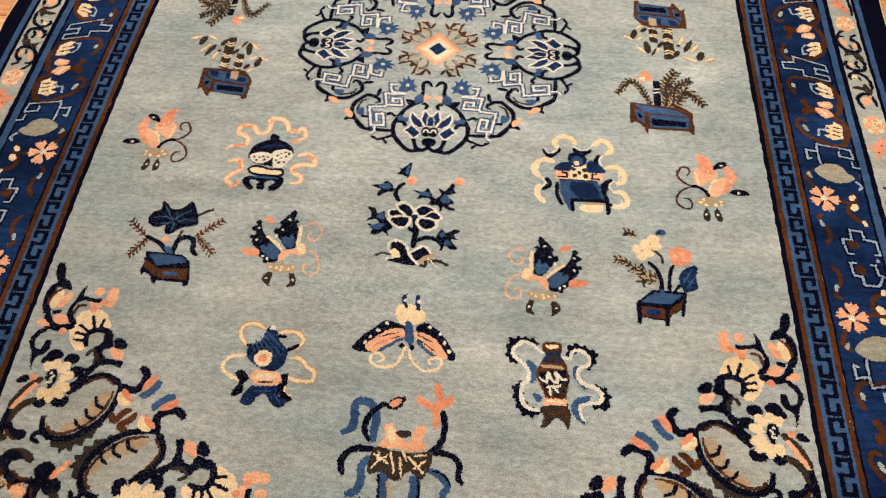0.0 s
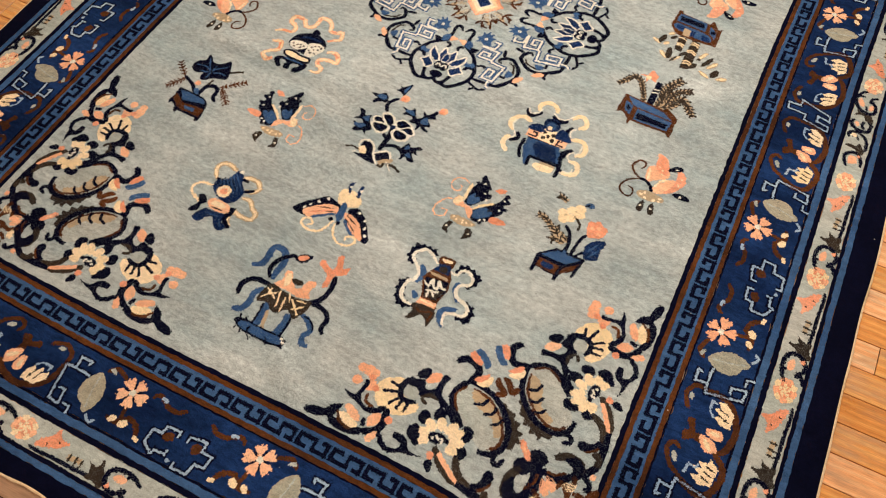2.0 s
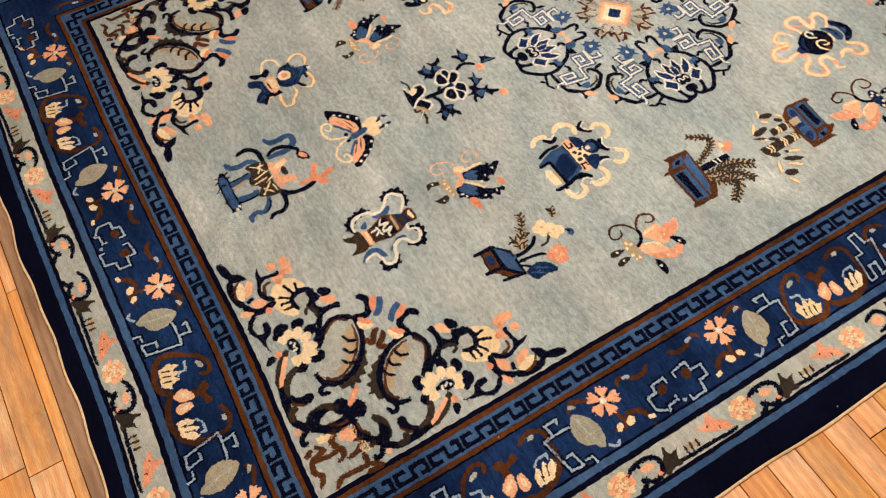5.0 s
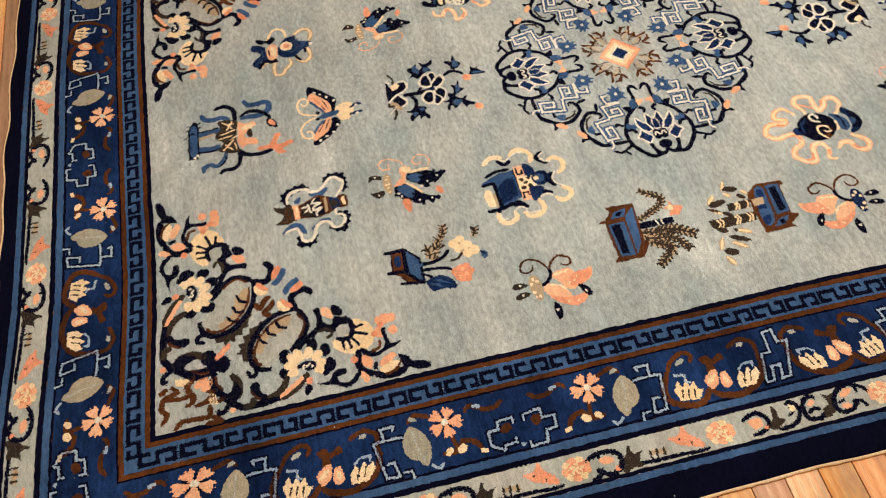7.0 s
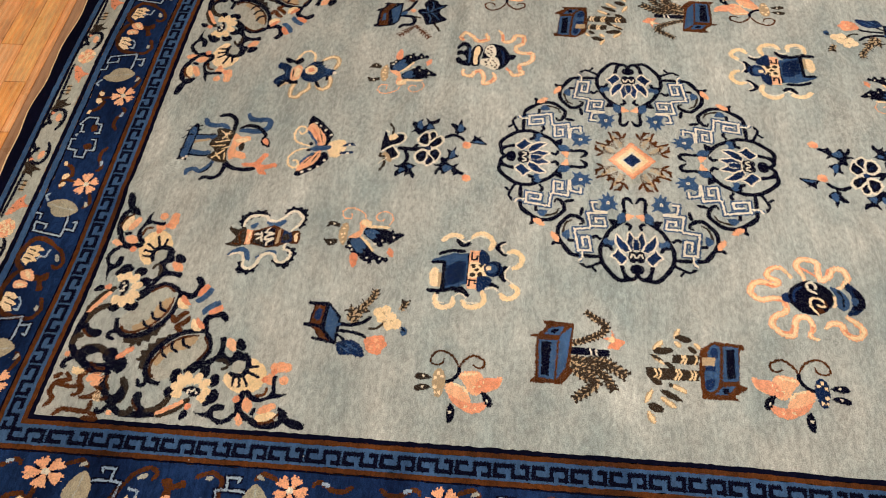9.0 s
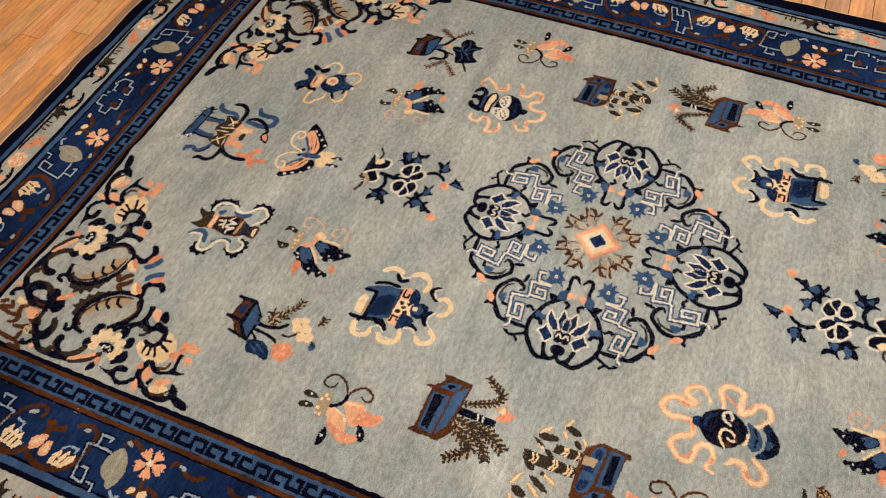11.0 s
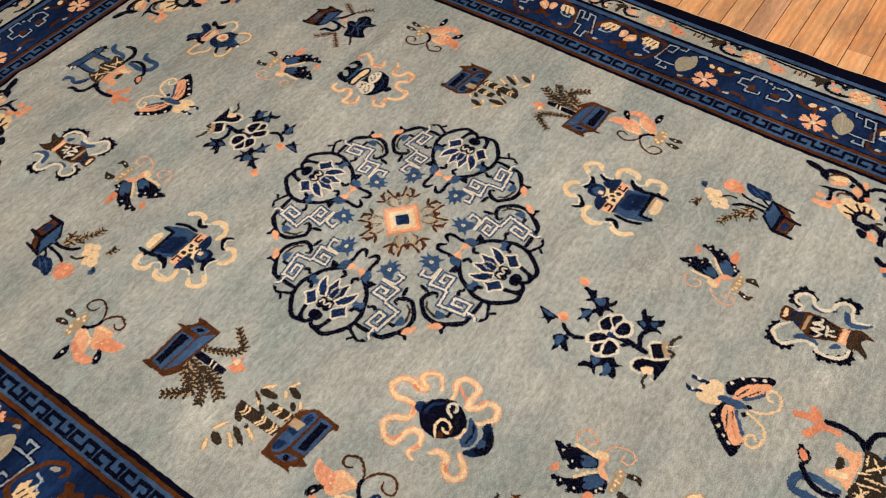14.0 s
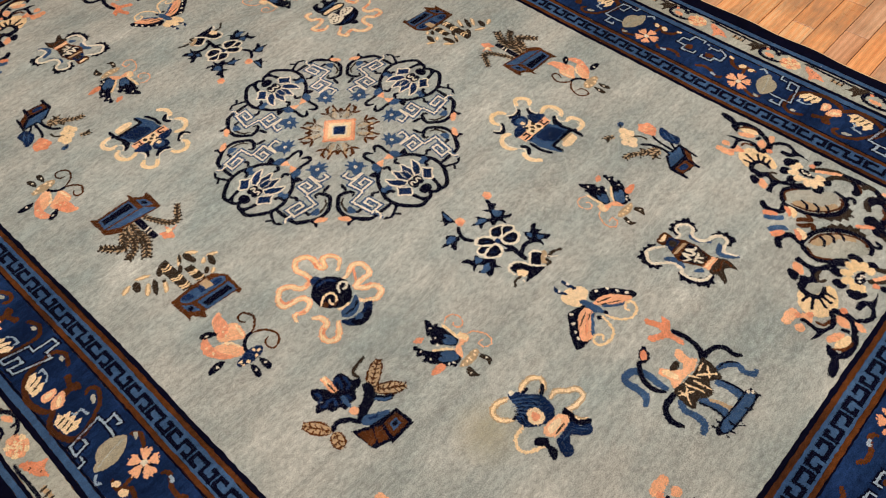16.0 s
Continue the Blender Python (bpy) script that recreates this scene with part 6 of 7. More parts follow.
    d.line("navy", 1.8, (1.9, 28.1), (1.7, 24.6), (1.6, 21.8), (1.8, 18.8), (3.3, 16.6), (5.6, 14.5), (8.2, 12.5), (10.6, 12.1), (12.5, 13))
    d.line("brown", 0.7, (11.5, 12.9), (9.6, 12.9), (7.4, 14.5))
    d.line("navy", 1.7, (2.6, 24.9), (4, 22.9), (5.7, 22.3), (6.6, 22.2))
    d.line("brown", 0.7, (2.8, 23.3), (4.1, 21.8), (5.7, 21.2))
    d.oval("navy", 6.2, 22.3, 1.5, 1.2, 0)
    d.line("umber", 2.0, (11, 16.6), (9.2, 18), (6.8, 18.4), (4.9, 17.4), (5.1, 15.3))
    d.blob("navy", (8.9, 17.3), (6.4, 18.9), (4.1, 17.5), (4.4, 15.4), (6.3, 14.4), (6.6, 16.2))
    d.line("navy", 1.3, (4, 15.6), (2.3, 14.8), (1.5, 13.3), (2.5, 12.4))
    d.dots("peach", 0.9, (1.6, 16.2))
    d.line("umber", 1.6, (1.8, 18.8), (2, 20.9), (3.6, 21.8))
    d.blob("peach", (12.1, 10.7), (9.9, 10.4), (9.4, 8.5), (11.1, 8.2))
    d.blob("cream", (7.4, 11.9), (4.5, 12.9), (4.5, 11.4), (6.3, 10.9))


def inward(a):
    """Keeps the corner sprays a finger's width off the edge of the field."""
    return (a + 0.3 * np.maximum(0.0, 1 - a / 12)) / 100


def corner_place(a, b, i, j, other):
    """A spray runs up the long side, and its mirror image, drawn a little longer, along the short one."""
    if other:
        a, b = 1.02 * b, a
    dx, dy = {(-1, -1): (0.010, 0.014), (-1, 1): (0.010, 0.0)}.get((i, j), (0.0, 0.0))
    return i * (FU - 1.045 * inward(a) - dx), j * (FV - inward(b) - dy)


d = Drawing()
spandrel_half(d)
d.knot("corner_spray", "corner spray of citron, lotus and navy vines", [lambda a, b, i=i, j=j, k=k: corner_place(a, b, i, j, k) for i in (1, -1) for j in (-1, 1) for k in (0, 1)])


def coral_branch(d):
    """Rust-brown branching twigs that fill the very corner of the field."""
    for twig in (
        ((1.9, -0.7), (4.3, 0.7), (6.2, -0.5), (8.7, 0.1), (9.7, 2.8), (11.5, 1.5)),
        ((8.7, 0.1), (7.8, 3.3), (8.0, 5.7), (6.2, 5.8), (5.4, 4.3)),
        ((7.9, 5.7), (10.5, 4.8), (11.6, 5.7), (12.9, 6.4)),
        ((10.0, -1.1), (11.2, 0.9)),
        ((5.0, 6.1), (5.5, 8.4), (7.3, 10.2), (8.3, 8.5)),
        ((5.5, 8.4), (5.0, 11.7), (5.7, 12.7)),
        ((4.5, 9.0), (1.7, 9.0), (1.6, 6.2), (1.7, 3.6), (0.0, 2.1)),
        ((1.7, 9.0), (-0.3, 11.6), (-0.2, 8.0)),
    ):
        d.line("brown", 1.25, *twig)


d = Drawing()
coral_branch(d)
d.knot("twig_motif", "rust-brown branching twigs in the corner", [lambda a, b, i=i, j=j: corner_place(a, b + 1.8, i, j, 0) for i in (1, -1) for j in (-1, 1)])


def corner_trefoil(d):
    """A dark trefoil with one coral leaf, where the sprays of a corner meet."""
    d.oval("navy", 14.5, 14.8, 2.3, 2.0, 0)
    d.oval("navy", 16.9, 11.6, 2.1, 1.9, 0)
    d.blob("navy", (16.1, 12.8), (14, 14.2), (12.4, 12.7), (13, 11), (14.7, 10.7))
    d.line("navy", 1.4, (13.6, 11.4), (13.9, 8.9), (14, 5.9))
    d.blob("orange", (19.6, 16.5), (18.7, 17.3), (16.6, 15.1), (15.8, 13.7), (16.8, 13.3))
    d.line("peach", 0.5, (18.8, 16.3), (17, 14.4))


d = Drawing()
corner_trefoil(d)
d.knot("trefoil_motif", "dark trefoil with a coral leaf", [lambda a, b, i=i, j=j: corner_place(a, b, i, j, 0) for i in (1, -1) for j in (-1, 1)])


def medallion_octant(d):
    """An eighth of the medallion, from its axis to its diagonal."""
    d.line("navy", 1.3, (38.6, -0.8), (39.7, 0.2), (41.7, 0.8), (42.2, 3.1), (42.2, 6), (37.1, 10.1), (32.9, 10.7), (30, 9.7), (26.2, 7.7), (23.9, 5), (22.7, 2.9))
    d.oval("navy", 38.8, 0.5, 1.6)
    d.line("navy", 1.3, (37.5, 4.6), (40.3, 3.8), (42.1, 2.8))
    d.blob("blue", (28.2, 5.7), (29.7, 7.3), (28.9, 9), (30.4, 9.8), (31.8, 7.5), (30.3, 6.3))
    d.line("navy", 1.1, (31.6, 9.7), (31.6, 8), (33.1, 7))
    d.line("navy", 1.1, (22.9, 3.1), (18.3, 3.2), (15.4, 3.2), (14.6, 1.9), (16.5, 0.5))
    d.line("navy", 1.1, (23.5, 3), (24.3, 1.4), (26, 2.2))
    d.blob("blue", (19.9, 3.1), (20.7, 5.1), (23.5, 5.4), (22.9, 3.1))
    d.blob("navy", (22.7, 5.2), (22.3, 8.1), (24.5, 6.6))
    d.blob("peach", (20.7, 0), (20.3, 2.8), (22.7, 2.4), (21.7, 1.1))
    d.blob("deep", (32.5, -1), (29.7, -0.9), (28.2, 0.5), (26.4, 2), (28.6, 2.6), (30.5, 2.7), (32.7, 1.4))
    d.line("ivory", 0.55, (32.5, -1), (29.7, -0.9), (28.2, 0.5), (26.4, 2), (28.6, 2.6), (30.5, 2.7), (32.7, 1.4), (32.5, -1))
    d.blob("deep", (33.1, 1.7), (30.5, 2.7), (29.3, 4), (27.4, 5.7), (29.7, 6.1), (31.6, 5.3), (33.3, 3.5))
    d.line("ivory", 0.55, (33.1, 1.7), (30.5, 2.7), (29.3, 4), (27.4, 5.7), (29.7, 6.1), (31.6, 5.3), (33.3, 3.5), (33.1, 1.7))
    d.blob("deep", (35.3, 2.6), (33.7, 4.2), (32.2, 5.5), (33.5, 6.3), (34.8, 7.5), (36.1, 5.8), (37.5, 4.8), (36.8, 3.5))
    d.line("ivory", 0.55, (35.3, 2.6), (33.7, 4.2), (32.2, 5.5), (33.5, 6.3), (34.8, 7.5), (36.1, 5.8), (37.5, 4.8), (36.8, 3.5), (35.3, 2.6))
    d.oval("navy", 34.8, 1.1, 1.9, 1.4, 0)
    d.line("ivory", 0.5, (35.2, 0), (34, 1.2), (35.3, 1.9))
    d.line("navy", 1.0, (29.6, 10.4), (28.3, 12), (29.2, 12.9))
    d.line("navy", 1.25, (35.3, 10.3), (35.2, 15.2), (34.7, 19.6), (31.7, 22))
    d.line("navy", 0.9, (37.1, 10.1), (38, 12.4), (38.9, 14.6), (37.7, 16.8))
    d.line("navy", 0.8, (38.5, 13.2), (40.4, 12))
    d.line("blue", 1.7, (16.4, 11.1), (16.4, 13), (19.4, 12.5), (19.9, 8.3), straight=True)
    d.line("blue", 1.7, (20.1, 8.3), (20.4, 14.3), (25, 13.5), (24.8, 8.9), (22.1, 9.4), (22.2, 12), (23.6, 11.7), straight=True)
    d.line("blue", 1.7, (25.6, 13.4), (26.2, 18.4), (33.5, 17.2), (33.4, 13.5), (28.8, 14.1), (29, 16.2), (32, 15.7), straight=True)
    d.line("blue", 1.2, (34.6, 16.2), (37.4, 16.7))
    d.line("ivory", 0.7, (16.4, 11.1), (16.4, 13), (19.4, 12.5), (19.9, 8.3), straight=True)
    d.line("ivory", 0.7, (20.1, 8.3), (20.4, 14.3), (25, 13.5), (24.8, 8.9), (22.1, 9.4), (22.2, 12), (23.6, 11.7), straight=True)
    d.line("ivory", 0.7, (25.6, 13.4), (26.2, 18.4), (33.5, 17.2), (33.4, 13.5), (28.8, 14.1), (29, 16.2), (32, 15.7), straight=True)
    d.line("ivory", 0.7, (33.7, 16.2), (35.7, 16), (37.2, 17.2))
    d.panel("blue", (16.7, 4.8), (15.4, 6.4), (13.4, 5.9), (14.2, 7.2), (12.3, 8), (14.2, 8.5), (13.1, 9.8), (15, 9.5), (15, 11.1), (16.6, 10), (18.6, 10.7), (19.5, 8.4), (18.3, 7), (19.1, 5), (17.5, 5.9))
    d.oval("ivory", 16.4, 8, 0.6)
    d.oval("navy", 16.4, 8, 0.25)
    d.line("navy", 1.3, (34.7, 19), (31.7, 21.8), (28.8, 23.3), (25.5, 23.1), (23, 21.3), (21.5, 19.3), (22.1, 16.9), (23.8, 15.7), (24.7, 16.9))
    d.line("umber", 0.6, (28.2, 22.1), (24.4, 21), (22.9, 18.9))
    d.line("navy", 1.1, (21.4, 16.5), (18.4, 15.8))
    d.blob("blue", (26.6, 20.3), (28.2, 22.2), (30, 20.5), (28.7, 19.7))
    d.line("navy", 1.0, (31.7, 21.8), (31, 24.1), (32.1, 25.1))
    d.blob("peach", (29, 23.1), (27.4, 25.2), (28.3, 25.7), (29.7, 25), (31.1, 23.3))
    d.line("navy", 1.0, (30.3, 18.4), (30.2, 20.5))
    d.line("tan", 1.6, (5.2, 3.4), (8.0, 4.4), (9.6, 6.6))
    for a, b in (((5.2, 2.8), (8.6, 3.4)), ((7.4, 3.0), (9.0, 5.4)), ((4.4, 4.6), (8.2, 8.0)), ((6.3, 6.1), (9.6, 6.6)), ((8.4, 3.3), (11.4, 1.6)), ((8.6, 3.4), (12.0, 4.6)), ((9.6, 6.6), (11.4, 7.4)), ((10.2, 3.9), (11.6, 6.0))):
        d.line("brown", 0.75, a, ((a[0] + b[0]) / 2 + 0.3, (a[1] + b[1]) / 2 - 0.3), b)


medallion = tagged(new("medallion"), "round medallion of ivory frets and navy lotus cartouches")
medallion.parent = rug
d = Drawing()
d.oval("pale", 0, 0, 9.0)
d.panel("orange", (-7.2, 0), (0, -7), (7.2, 0), (0, 7))
d.panel("peach", (-6.5, 0), (0, -6.3), (6.5, 0), (0, 6.3))
d.panel("cream", (-5.2, 0), (0, -5), (5.2, 0), (0, 5))
d.panel("ivory", (-3.4, 0), (0, -3.3), (3.4, 0), (0, 3.3))
d.panel("deep", (-2.7, 0), (0, -2.6), (2.7, 0), (0, 2.6))
d.knot("heart", "peach diamond with a blue heart", [laid(0.0, 0.0)], medallion)
d = Drawing()
medallion_octant(d)
d.knot("octant", "", [lambda x, y, i=i, j=j, k=k: (i * (0.96 if i < 0 else 0.99) * (y if k else x) / 100, j * (0.925 if j < 0 else 0.955) * (x if k else y) / 100) for i in (1, -1) for j in (1, -1) for k in (0, 1)], medallion)


def cross_fret(d):
    """A stepped fret in two halves."""
    d.line("navy", 1.5, (-2, 8.4), (-2, 6.9), (-5.6, 7.1), (-5.9, 9.1), (-8.3, 9.2), (-8.5, 12.5), (-5.7, 14.3), (-5, 13.1), (-2.4, 13.1), (-2.3, 11.7), straight=True)
    d.line("navy", 1.5, (0.7, 8.5), (0.8, 7), (5.1, 6.2), (5.2, 8.7), (8.1, 8.7), (7.8, 11.7), (5.3, 11.9), (4.8, 14.8), (0.8, 14.9), (0.8, 13.3), straight=True)
    d.line("rim", 0.55, (-2, 8.4), (-2, 6.9), (-5.6, 7.1), (-5.9, 9.1), (-8.3, 9.2), (-8.5, 12.5), (-5.7, 14.3), (-5, 13.1), (-2.4, 13.1), (-2.3, 11.7), straight=True)
    d.line("rim", 0.55, (0.7, 8.5), (0.8, 7), (5.1, 6.2), (5.2, 8.7), (8.1, 8.7), (7.8, 11.7), (5.3, 11.9), (4.8, 14.8), (0.8, 14.9), (0.8, 13.3), straight=True)
    d.blob("brown", (-4.9, 8.2), (-3, 8.2), (-2.5, 9.4), (-4.2, 10.4), (-5.3, 9.8))
    d.blob("brown", (2.4, 8.1), (4.5, 7.5), (4.8, 9.3), (3.1, 10.3))
    d.dots("rim", 0.5, (-1, 14))

def carnation(d):
    """A coral carnation on a brown curl with cream buds."""
    d.line("brown", 1.0, (-0.4, 6.8), (-1.2, 10.6), (-1.3, 12.8))
    d.line("brown", 1.3, (-7.6, 14.5), (-6, 11.9), (-3.4, 11), (-1.4, 12.9), (2.2, 12.9))
    d.leaf("cream", -3.7, 11.9, -1.6, 13.6, 1.8)
    d.leaf("cream", -0.5, 11.9, 1.4, 13.5, 1.6)
    d.leaf("cream", -8.7, 14.6, -6.6, 14, 1.2)
    d.line("brown", 1.2, (-14.7, 3.2), (-12.8, 4.5), (-10, 4.4), (-6.8, 2.8), (-5.1, 4.1))
    d.leaf("rim", -9.4, 3.6, -7.2, 2.9, 1.0)
    d.line("brown", 1.2, (3.3, 3.3), (6.7, 1.9), (8.9, 3.5))
    d.leaf("pale", 6.5, 3.2, 8.4, 2.5, 1.0)
    d.blossom("peach", "ivory", 0.0, 5.4, 4.3, 5, 100, "navy")

def hook_fret(d):
    """A hooked fret with a grey leaf."""
    d.line("navy", 1.5, (-2.1, 5.6), (-0.4, 5), (3.2, 4.9), straight=True)
    d.line("navy", 1.5, (3.1, 5.1), (3.6, 1.9), (0.5, 1.9), (0.7, 3.2), straight=True)
    d.line("navy", 1.5, (3.2, 4.9), (5.8, 5.1), (4.2, 13.9), (1.1, 14.2), (1.8, 10.7), (3.7, 10.7), straight=True)
    d.line("navy", 1.5, (-2.1, 15.4), (-1.7, 13.5), (0.1, 13.6), straight=True)
    d.line("rim", 0.55, (-2.1, 5.6), (-0.4, 5), (3.2, 4.9), straight=True)
    d.line("rim", 0.55, (3.1, 5.1), (3.6, 1.9), (0.5, 1.9), (0.7, 3.2), straight=True)
    d.line("rim", 0.55, (3.2, 4.9), (5.8, 5.1), (4.2, 13.9), (1.1, 14.2), (1.8, 10.7), (3.7, 10.7), straight=True)
    d.line("rim", 0.55, (-2.1, 15.4), (-1.7, 13.5), (0.1, 13.6), straight=True)
    d.blob("taupe", (-3.6, 3.0), (-1.9, 4.6), (-0.9, 7.4), (-1.7, 10.4), (-3.8, 11.6), (-5.6, 13.4), (-7.2, 10.8), (-7.3, 7.6), (-5.8, 4.8))
    d.line("pale", 0.4, (-3.8, 4.2), (-4.2, 8.0), (-5.4, 12.0))
    d.line("rim", 0.7, (-6.5, 13.2), (-8.4, 14.5), (-9.6, 13.5))

def fruit_pair(d):
    """Two cream fruits in a brown double ring with a bow."""
    d.line("brown", 1.6, (-10, 5.5), (-12.4, 9.6), (-11.9, 13.2), (-7.1, 15.2), (-4, 14.7), (-2.1, 12.8), (-0.9, 11.1))
    d.line("brown", 1.6, (-0.9, 11.1), (-0.8, 13.4), (2.1, 14.9), (6.3, 15.2), (11.3, 12.7), (13, 9.3), (13.1, 6.1))
    d.line("brown", 1.2, (-10.1, 5.8), (-8.3, 3.2), (-4.7, 1.6), (-2.9, 3), (-4, 4.6))
    d.line("brown", 1.2, (6.6, 3.2), (10, 1.7), (13, 3.1), (13.3, 6.2))
    d.blob("brown", (-1.5, 4.3), (0.8, 3.7), (1.7, 4.9), (4.2, 4), (4.7, 5.7), (1.7, 6.5), (1.6, 8.3), (-0.4, 8.5), (-0.4, 6.4))
    d.line("brown", 1.2, (1.3, 6.4), (-0.9, 11.1))
    d.leaf("pale", -7.6, 4.3, -4.9, 3.4, 1.2)
    d.leaf("pale", 9, 3.2, 11, 2.8, 1.2)
    d.panel("cream", (-10.3, 10.5), (-8.6, 8.5), (-8.1, 10.3), (-6.4, 8.5), (-6.2, 10.5), (-4.8, 9.3), (-4.6, 11.5), (-3.3, 11.9), (-5, 14.1), (-9.6, 13.5))
    d.panel("cream", (5.6, 11.2), (7.3, 9.4), (7.7, 10.9), (9.4, 8.9), (9.7, 10.6), (11.4, 9.4), (11.6, 11.5), (9.4, 13.8), (5.5, 13.9))
    d.line("umber", 0.4, (-8.2, 10.7), (-9, 13.1))
    d.line("umber", 0.4, (-6.7, 10.8), (-7.5, 13.5))
    d.line("umber", 0.4, (-5.4, 11.4), (-6, 13.6))
    d.line("umber", 0.4, (8.1, 10.4), (6.9, 13.3))
    d.line("umber", 0.4, (9.6, 10.3), (8.6, 13.2))
    d.blob("peach", (-2, 9.6), (1.3, 7.7), (1.2, 10.9), (-1.2, 12.5))
    d.blob("peach", (1.9, 9.5), (3.7, 9), (4.1, 12.3), (1.9, 12.8))
    d.leaf("cream", -1.8, 11.1, 1, 8.9, 1.3)
    d.leaf("cream", 2.9, 9.7, 3.1, 12.4, 1.2)
    d.line("rim", 0.55, (-9.1, 6.9), (-6.4, 7.3), (-6.8, 9), (-5.6, 9.6), straight=True)
    d.line("rim", 0.55, (6.8, 9.4), (8.3, 8.2), (11, 8.1), (10.6, 9.5), straight=True)

def tee_fret(d):
    """A stepped fret at the middle of the long side."""
    d.line("navy", 1.5, (-3.1, 6.2), (-0.8, 6.2), (-0.3, 0.8), (2, 0.5), (2.1, 4.1), (4.6, 4.2), (1.4, 13.2), (-0.8, 13.4), (0.2, 9.8), (-2.1, 10), (-2.8, 13.3), (-4.9, 13.5), (-3.1, 6.2), straight=True)
    d.line("rim", 0.55, (-3.1, 6.2), (-0.8, 6.2), (-0.3, 0.8), (2, 0.5), (2.1, 4.1), (4.6, 4.2), (1.4, 13.2), (-0.8, 13.4), (0.2, 9.8), (-2.1, 10), (-2.8, 13.3), (-4.9, 13.5), (-3.1, 6.2), straight=True)

def vine_repeat(d):
    """One repeat of the outer vine: peony, bud, leaf and scroll."""
    d.line("navy", 0.9, (-3.3, 8.6), (-5.4, 9.1), (-10.7, 8.8), (-17.3, 8.6), (-20.5, 8.4))
    d.line("tan", 1.2, (-16.5, 6.7), (-12.6, 7))
    d.line("umber", 0.5, (-16.4, 8), (-16.2, 6.1))
    d.line("umber", 0.5, (-14.9, 8.1), (-14.8, 5.9))
    d.line("umber", 0.5, (-13.3, 8.1), (-13.2, 5.9))
    d.blob("orange", (-11.5, 4.5), (-9.4, 4.4), (-7.6, 2.5), (-6.8, 4.6), (-4.7, 6.5), (-4.5, 8.3), (-7.4, 7.5), (-9.4, 6.6))
    d.dots("umber", 0.25, (-9.2, 5.4), (-6.8, 6.8))
    d.peony(0.1, 6.1, 3.3, 2.9)
    d.blob("umber", (-23.6, 7.1), (-21.8, 6), (-20.4, 3.7), (-19.9, 5.8), (-17.9, 5.6), (-19, 7.5), (-18.6, 9.2), (-21, 9.1), (-22.9, 9.9))
    d.line("navy", 1.2, (-30.9, 5.3), (-28.1, 4), (-24.5, 4), (-22.8, 5.7), (-23.3, 8), (-25.3, 9.3), (-27.1, 8.6), (-27.4, 7.2))
    d.line("navy", 1.1, (-30.2, 9.8), (-28.2, 8.8), (-28.4, 7.2))
    d.line("navy", 0.8, (-27.7, 4.5), (-26.6, 5.8))
    d.blob("peach", (-27.5, 5.4), (-25.4, 4.9), (-24.3, 6.2), (-26.5, 6.7))
    d.dots("orange", 0.7, (-24.2, 8.3))

def middle_scroll(d):
    """The scroll that turns the vine round at the middle of a side."""
    d.line("navy", 1.1, (-14.7, 4.8), (-11.3, 3.7), (-9.1, 4.8), (-8.6, 6.8), (-10.8, 8.3), (-13.5, 8.7))
    d.blob("peach", (-13.2, 5.2), (-10.5, 4.9), (-10.1, 6.8), (-12.4, 7.3))
    d.dots("orange", 0.6, (-9.7, 7.5))
    d.blob("umber", (-8.8, 7.7), (-7.3, 5.7), (-6.7, 3), (-5.7, 4.3), (-5.8, 6.1), (-4.5, 6.8), (-6.2, 8.1), (-8, 8.7))
    d.line("navy", 1.1, (-3, 3.5), (-1.9, 3.1), (-0.5, 4.2), (-0.6, 6.4), (-2.5, 8.3), (-5, 8.8), (-7.1, 8.7))
    d.line("navy", 0.8, (-3.5, 6.2), (-1.8, 5.5), (-2.5, 4.2))
    d.blob("cream", (-2, 3.8), (-1, 4.6), (-1.8, 5.5), (-2.5, 4.8))
    d.line("navy", 1.2, (4.6, 3.6), (3.3, 2.9), (1.4, 3.8), (0.6, 6.1), (1.1, 8), (3.6, 8.6), (5.8, 7.2))
    d.line("navy", 1.0, (1.5, 6.8), (3.4, 6), (4.7, 6.6))
    d.leaf("peach", 2.1, 5.2, 4.1, 4, 1.3)
    d.blob("umber", (6.2, 3), (7.5, 3.7), (9.4, 3.5), (8.6, 5.3), (8.5, 7), (6.4, 8.7), (5, 8.7), (5.4, 6.5), (7.1, 5.5))
    d.line("navy", 1.2, (14.9, 4.8), (14.6, 2.4), (12.3, 2.4), (9.9, 3.6), (8.4, 6.1), (9.2, 8.3), (11.7, 8.4), (14.2, 7))
    d.line("navy", 0.9, (15.1, 2.5), (16.7, 3.8), (17.8, 5.3))
    d.line("navy", 0.9, (12.7, 6.6), (14.9, 6.9), (15.8, 8.7))
    d.line("navy", 0.8, (9.3, 6.1), (11.3, 5.7))
    d.blob("peach", (10.7, 4.1), (12.7, 3.1), (14, 3.7), (12.3, 4.9), (10.6, 4.9))
    d.blob("peach", (9.6, 7.1), (11.3, 6.6), (12.3, 7.4), (11, 8.1))


# ---- main border, laid side by side; along runs anticlockwise, out points away from the field ----
def on_side(side, s0, flip, inset, longer=1.0):
    """side 0 south, 1 east, 2 north, 3 west; s0 in metres from the middle of the side."""
    def place(x, y):
        s, r = s0 + longer * (-x if flip else x) / 100, inset + y / 100
        if side % 2:
            # the borders of the long sides were not stretched with the field
            s = s * (1 - 0.048 * soft_step(0.0, 0.8, s) * (1 - soft_step(1.1, 1.45, s)))
        return [(s, -(FV + r)), (FU + r, s), (s, FV + r), (-(FU + r), s)][side]
    return place


